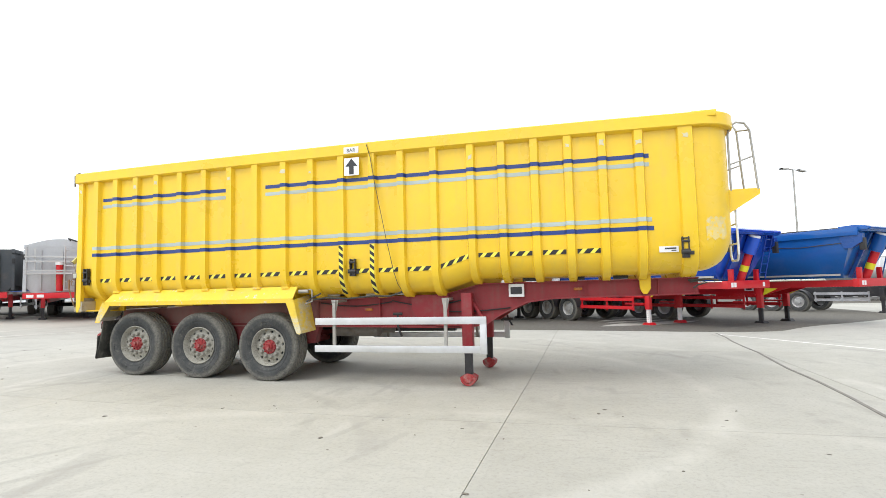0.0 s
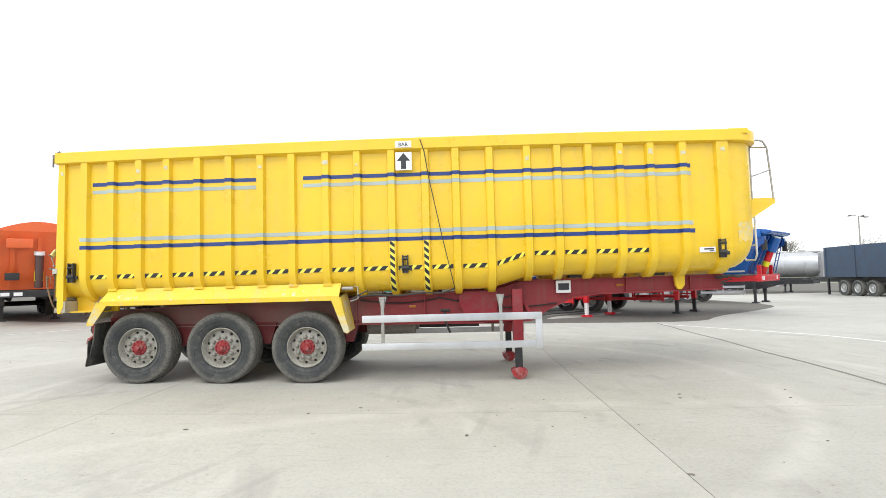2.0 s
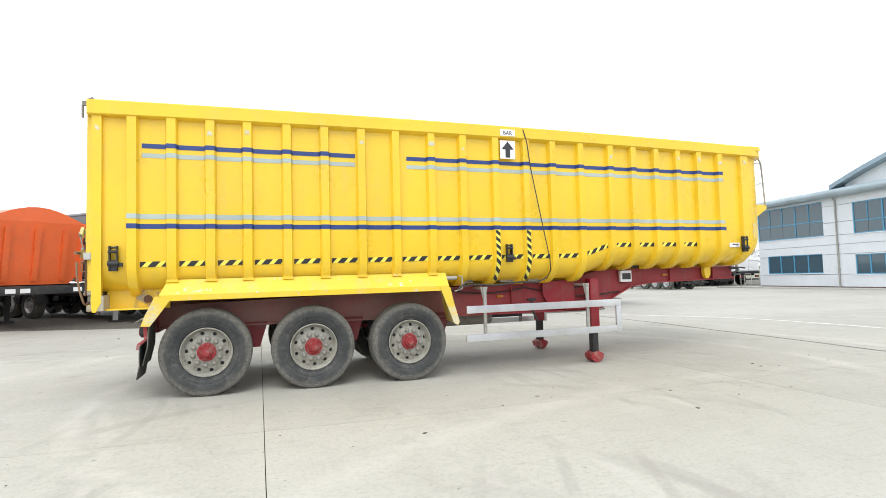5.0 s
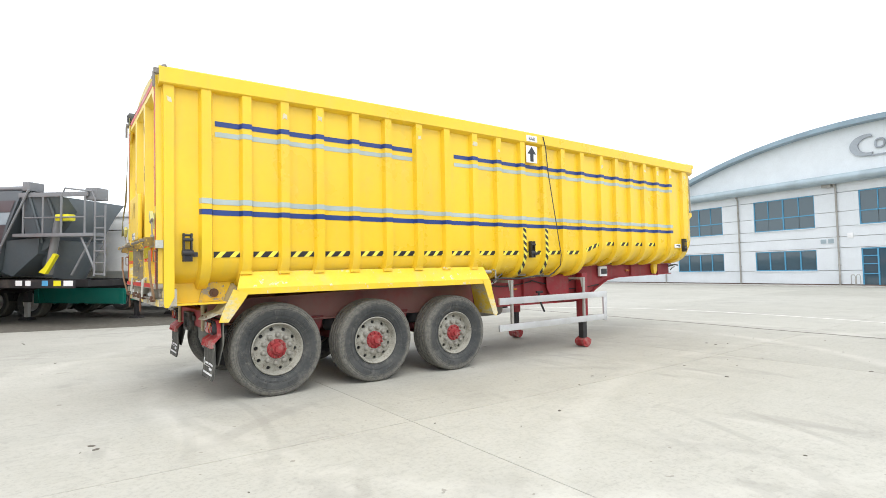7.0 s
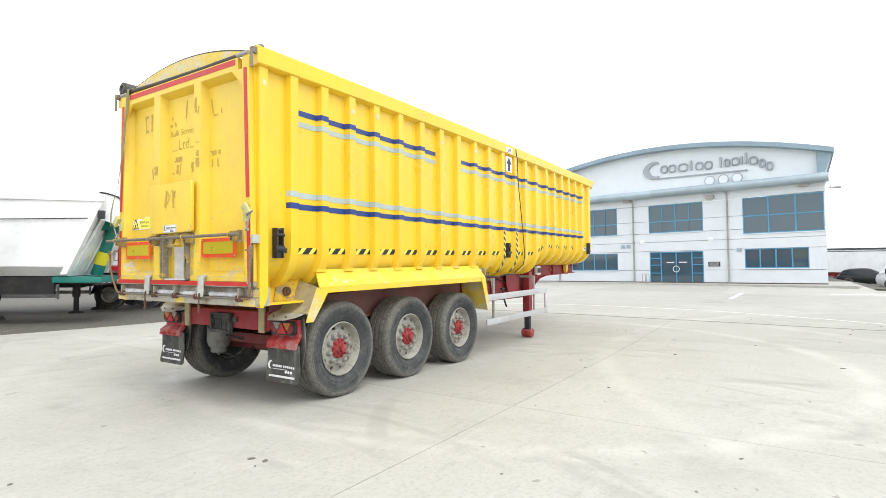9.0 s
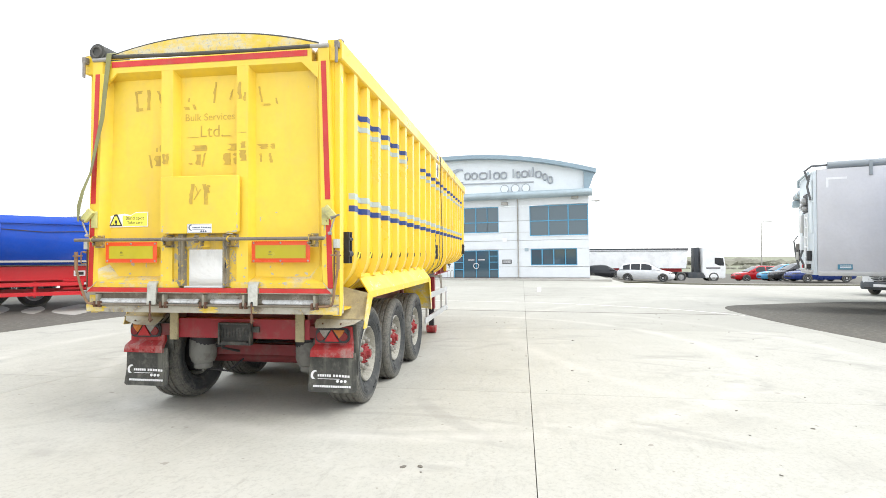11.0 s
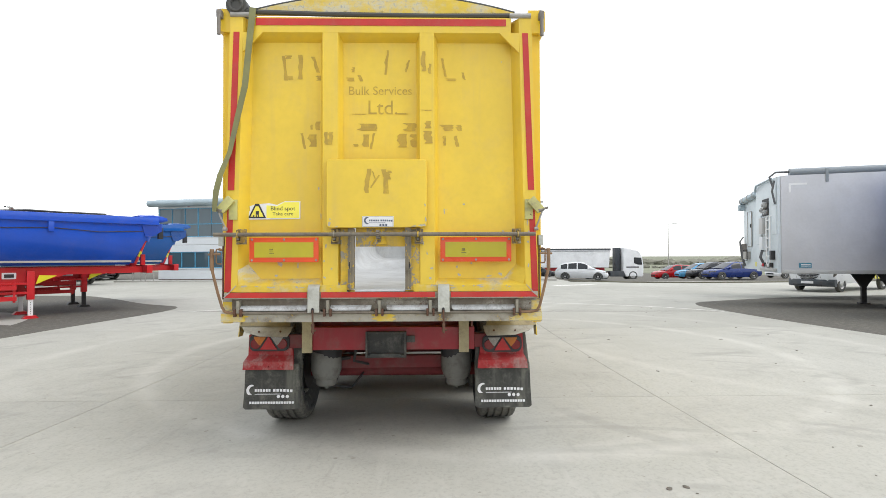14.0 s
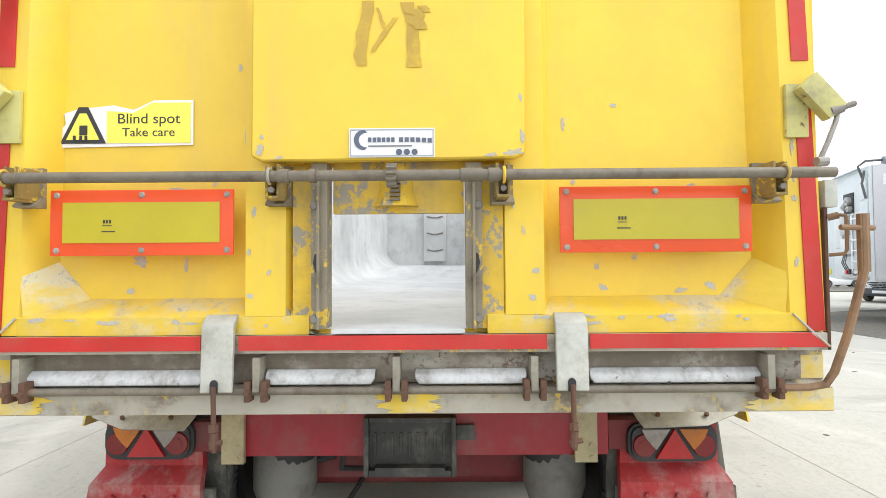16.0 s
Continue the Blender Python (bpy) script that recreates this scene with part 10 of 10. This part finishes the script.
# hedge colour is lightened to carry the haze of distance
m_hedge = surface("far_hedge", (0.20, 0.197, 0.155), 0.95, dirt=(0.28, 0.265, 0.215), dirt_amount=0.6, scale=0.2)
hedge_row("hedgerow", [(150, -160), (170, -60), (190, 20), (170, 110)], 1.7, "long low bare hedgerow across the far fields", m_hedge, 3)
hedge_row("hedgerow", [(300, -330), (330, -120), (340, 60)], 6, "distant dark hedge line at the edge of the fields", m_hedge, 4)
hedge_row("hedgerow", [(-70, 62), (-30, 68), (10, 72), (30, 78)], 2.0, "low ragged hedge behind the parked trailers", m_hedge, 5)


def shed(x, y, heading, long, deep, eaves, ridge, label):
    t = thing("warehouse", pose(x, y, ground_height(x, y), 0, 0, heading), label, "building", "low sheds behind the trailers")
    bm = B()
    prism(bm, [(0, 0), (deep, 0), (deep, eaves), (deep / 2, ridge), (0, eaves)], 0, long, "x")
    part("wall", bm, m_clad, t)
    for sgn in (0, 1):
        bm = B()
        e0, e1 = ((-0.3, eaves - 0.05), (deep / 2, ridge + 0.05)) if sgn == 0 else ((deep / 2, ridge + 0.05), (deep + 0.3, eaves - 0.05))
        prism(bm, [e0, e1, (e1[0], e1[1] + 0.12), (e0[0], e0[1] + 0.12)], -0.3, long + 0.3, "x")
        part("roof", bm, m_roof, t)
    bm = B()
    box(bm, 0.5, long - 0.5, -0.04, -0.005, 0.9, 2.2)
    part("blue_band", bm, p_blue_deep, t, "blue band along the wall")
    return t


shed(-105, 45, 12, 42, 14, 4.2, 5.6, "low pale shed with grey roof and blue band")
# mesh fence behind the row
fence = thing("mesh_fence", pose(0, 0, 0.35), "grey steel mesh fence behind the parked trailers", "fence")
for k in range(17):
    x = -66 + 5.5 * k
    bm = B()
    box(bm, x - 0.04, x + 0.04, 50.96, 51.04, -0.6, 2.2)
    part("post", bm, m_galv, fence)
bm = B()
for z in (0.15, 0.8, 1.45, 2.1):
    box(bm, -66, 22, 50.985, 51.015, z, z + 0.03)
for k in range(440):
    x = -66 + 0.2 * k
    box(bm, x, x + 0.012, 50.99, 51.005, 0.1, 2.15)
fm = part("mesh", bm, m_galv, fence, "upright wire mesh")
fm["kind"] = "stuff"

# ---- small stones and bits of dirt on the concrete ----
rnd = random.Random(5)
verts, faces = [], []
for k in range(140):
    x, y = rnd.uniform(-16, 6), rnd.uniform(0.5, 7.0)
    if k % 4 == 0:
        x, y = rnd.uniform(-14, -9.5), rnd.uniform(4, 16)
    r = rnd.choice((0.006, 0.008, 0.01, 0.014, 0.02))
    z = relief(x, y)
    m = Matrix.Translation((x, y, z + 0.003)) @ Matrix.Rotation(rnd.uniform(0, 6.28), 4, "Z") @ Matrix.Diagonal((r * rnd.uniform(1, 2.2), r, r * 0.35, 1))
    base = len(verts)
    verts.extend(tuple(m @ (v + Vector((rnd.uniform(-1, 1), rnd.uniform(-1, 1), 0)) * 0.3)) for v in ball_v)
    faces.extend(tuple(base + i for i in f) for f in ball_f)
me = bpy.data.meshes.new("debris")
me.from_pydata(verts, [], faces)
me.materials.append(surface("dark_grit", (0.16, 0.145, 0.12), 0.9, dirt=(0.07, 0.06, 0.05), dirt_amount=0.8, scale=4))
tagged(new("debris", me), "scattered small dark stones and grit on the concrete", "grit", kind="stuff")

# ---- concrete slabs of the yard ----
yard = tagged(new("pavement"), "pale worn concrete yard cast in large square slabs", "concrete yard", kind="structure")
cols = [-7.1 - 6.1 * k for k in range(9, 0, -1)] + [-7.1, -1.0, 3.25, 9.35, 15.45, 20.6, 26.7, 32.8]
rows = [5.75 + 6.33 * k for k in range(-7, 7)]
slab_meshes = {}
for x0, x1 in zip(cols, cols[1:]):
    for y0, y1 in zip(rows, rows[1:]):
        if x1 > 21 and y0 < -1:
            continue
        if x1 < 10 or y1 > 12:
            # slabs round the trailer follow the uneven ground
            n = 10 if x0 > -14 and -7 < y0 and y1 < 25 else 5
            bm = B()
            px = [x0 + 0.0035 + (x1 - x0 - 0.007) * k / n for k in range(n + 1)]
            py = [y0 + 0.0035 + (y1 - y0 - 0.007) * k / n for k in range(n + 1)]
            grid = [[bm.verts.new((x, y, relief(x, y))) for y in py] for x in px]
            for i in range(n):
                for j in range(n):
                    bm.faces.new((grid[i][j], grid[i + 1][j], grid[i + 1][j + 1], grid[i][j + 1]))
            edge = [grid[i][0] for i in range(n)] + [grid[n][j] for j in range(n)] + [grid[n - i][n] for i in range(n)] + [grid[0][n - j] for j in range(n)]
            low = [bm.verts.new(v.co + Vector((0, 0, -0.1))) for v in edge]
            for i in range(len(edge)):
                j = (i + 1) % len(edge)
                bm.faces.new((edge[j], edge[i], low[i], low[j]))
            part("slab", bm, m_concrete, yard)
            continue
        key = (round(x1 - x0, 2), round(y1 - y0, 2))
        if key not in slab_meshes:
            bm = B()
            w, h = (x1 - x0) / 2 - 0.0035, (y1 - y0) / 2 - 0.0035
            box(bm, -w, w, -h, h, -0.1, 0.0, 0.004)
            slab_meshes[key] = mesh_of("slab", bm, m_concrete)
        part("slab", slab_meshes[key], None, yard, m=pose((x0 + x1) / 2, (y0 + y1) / 2, 0))
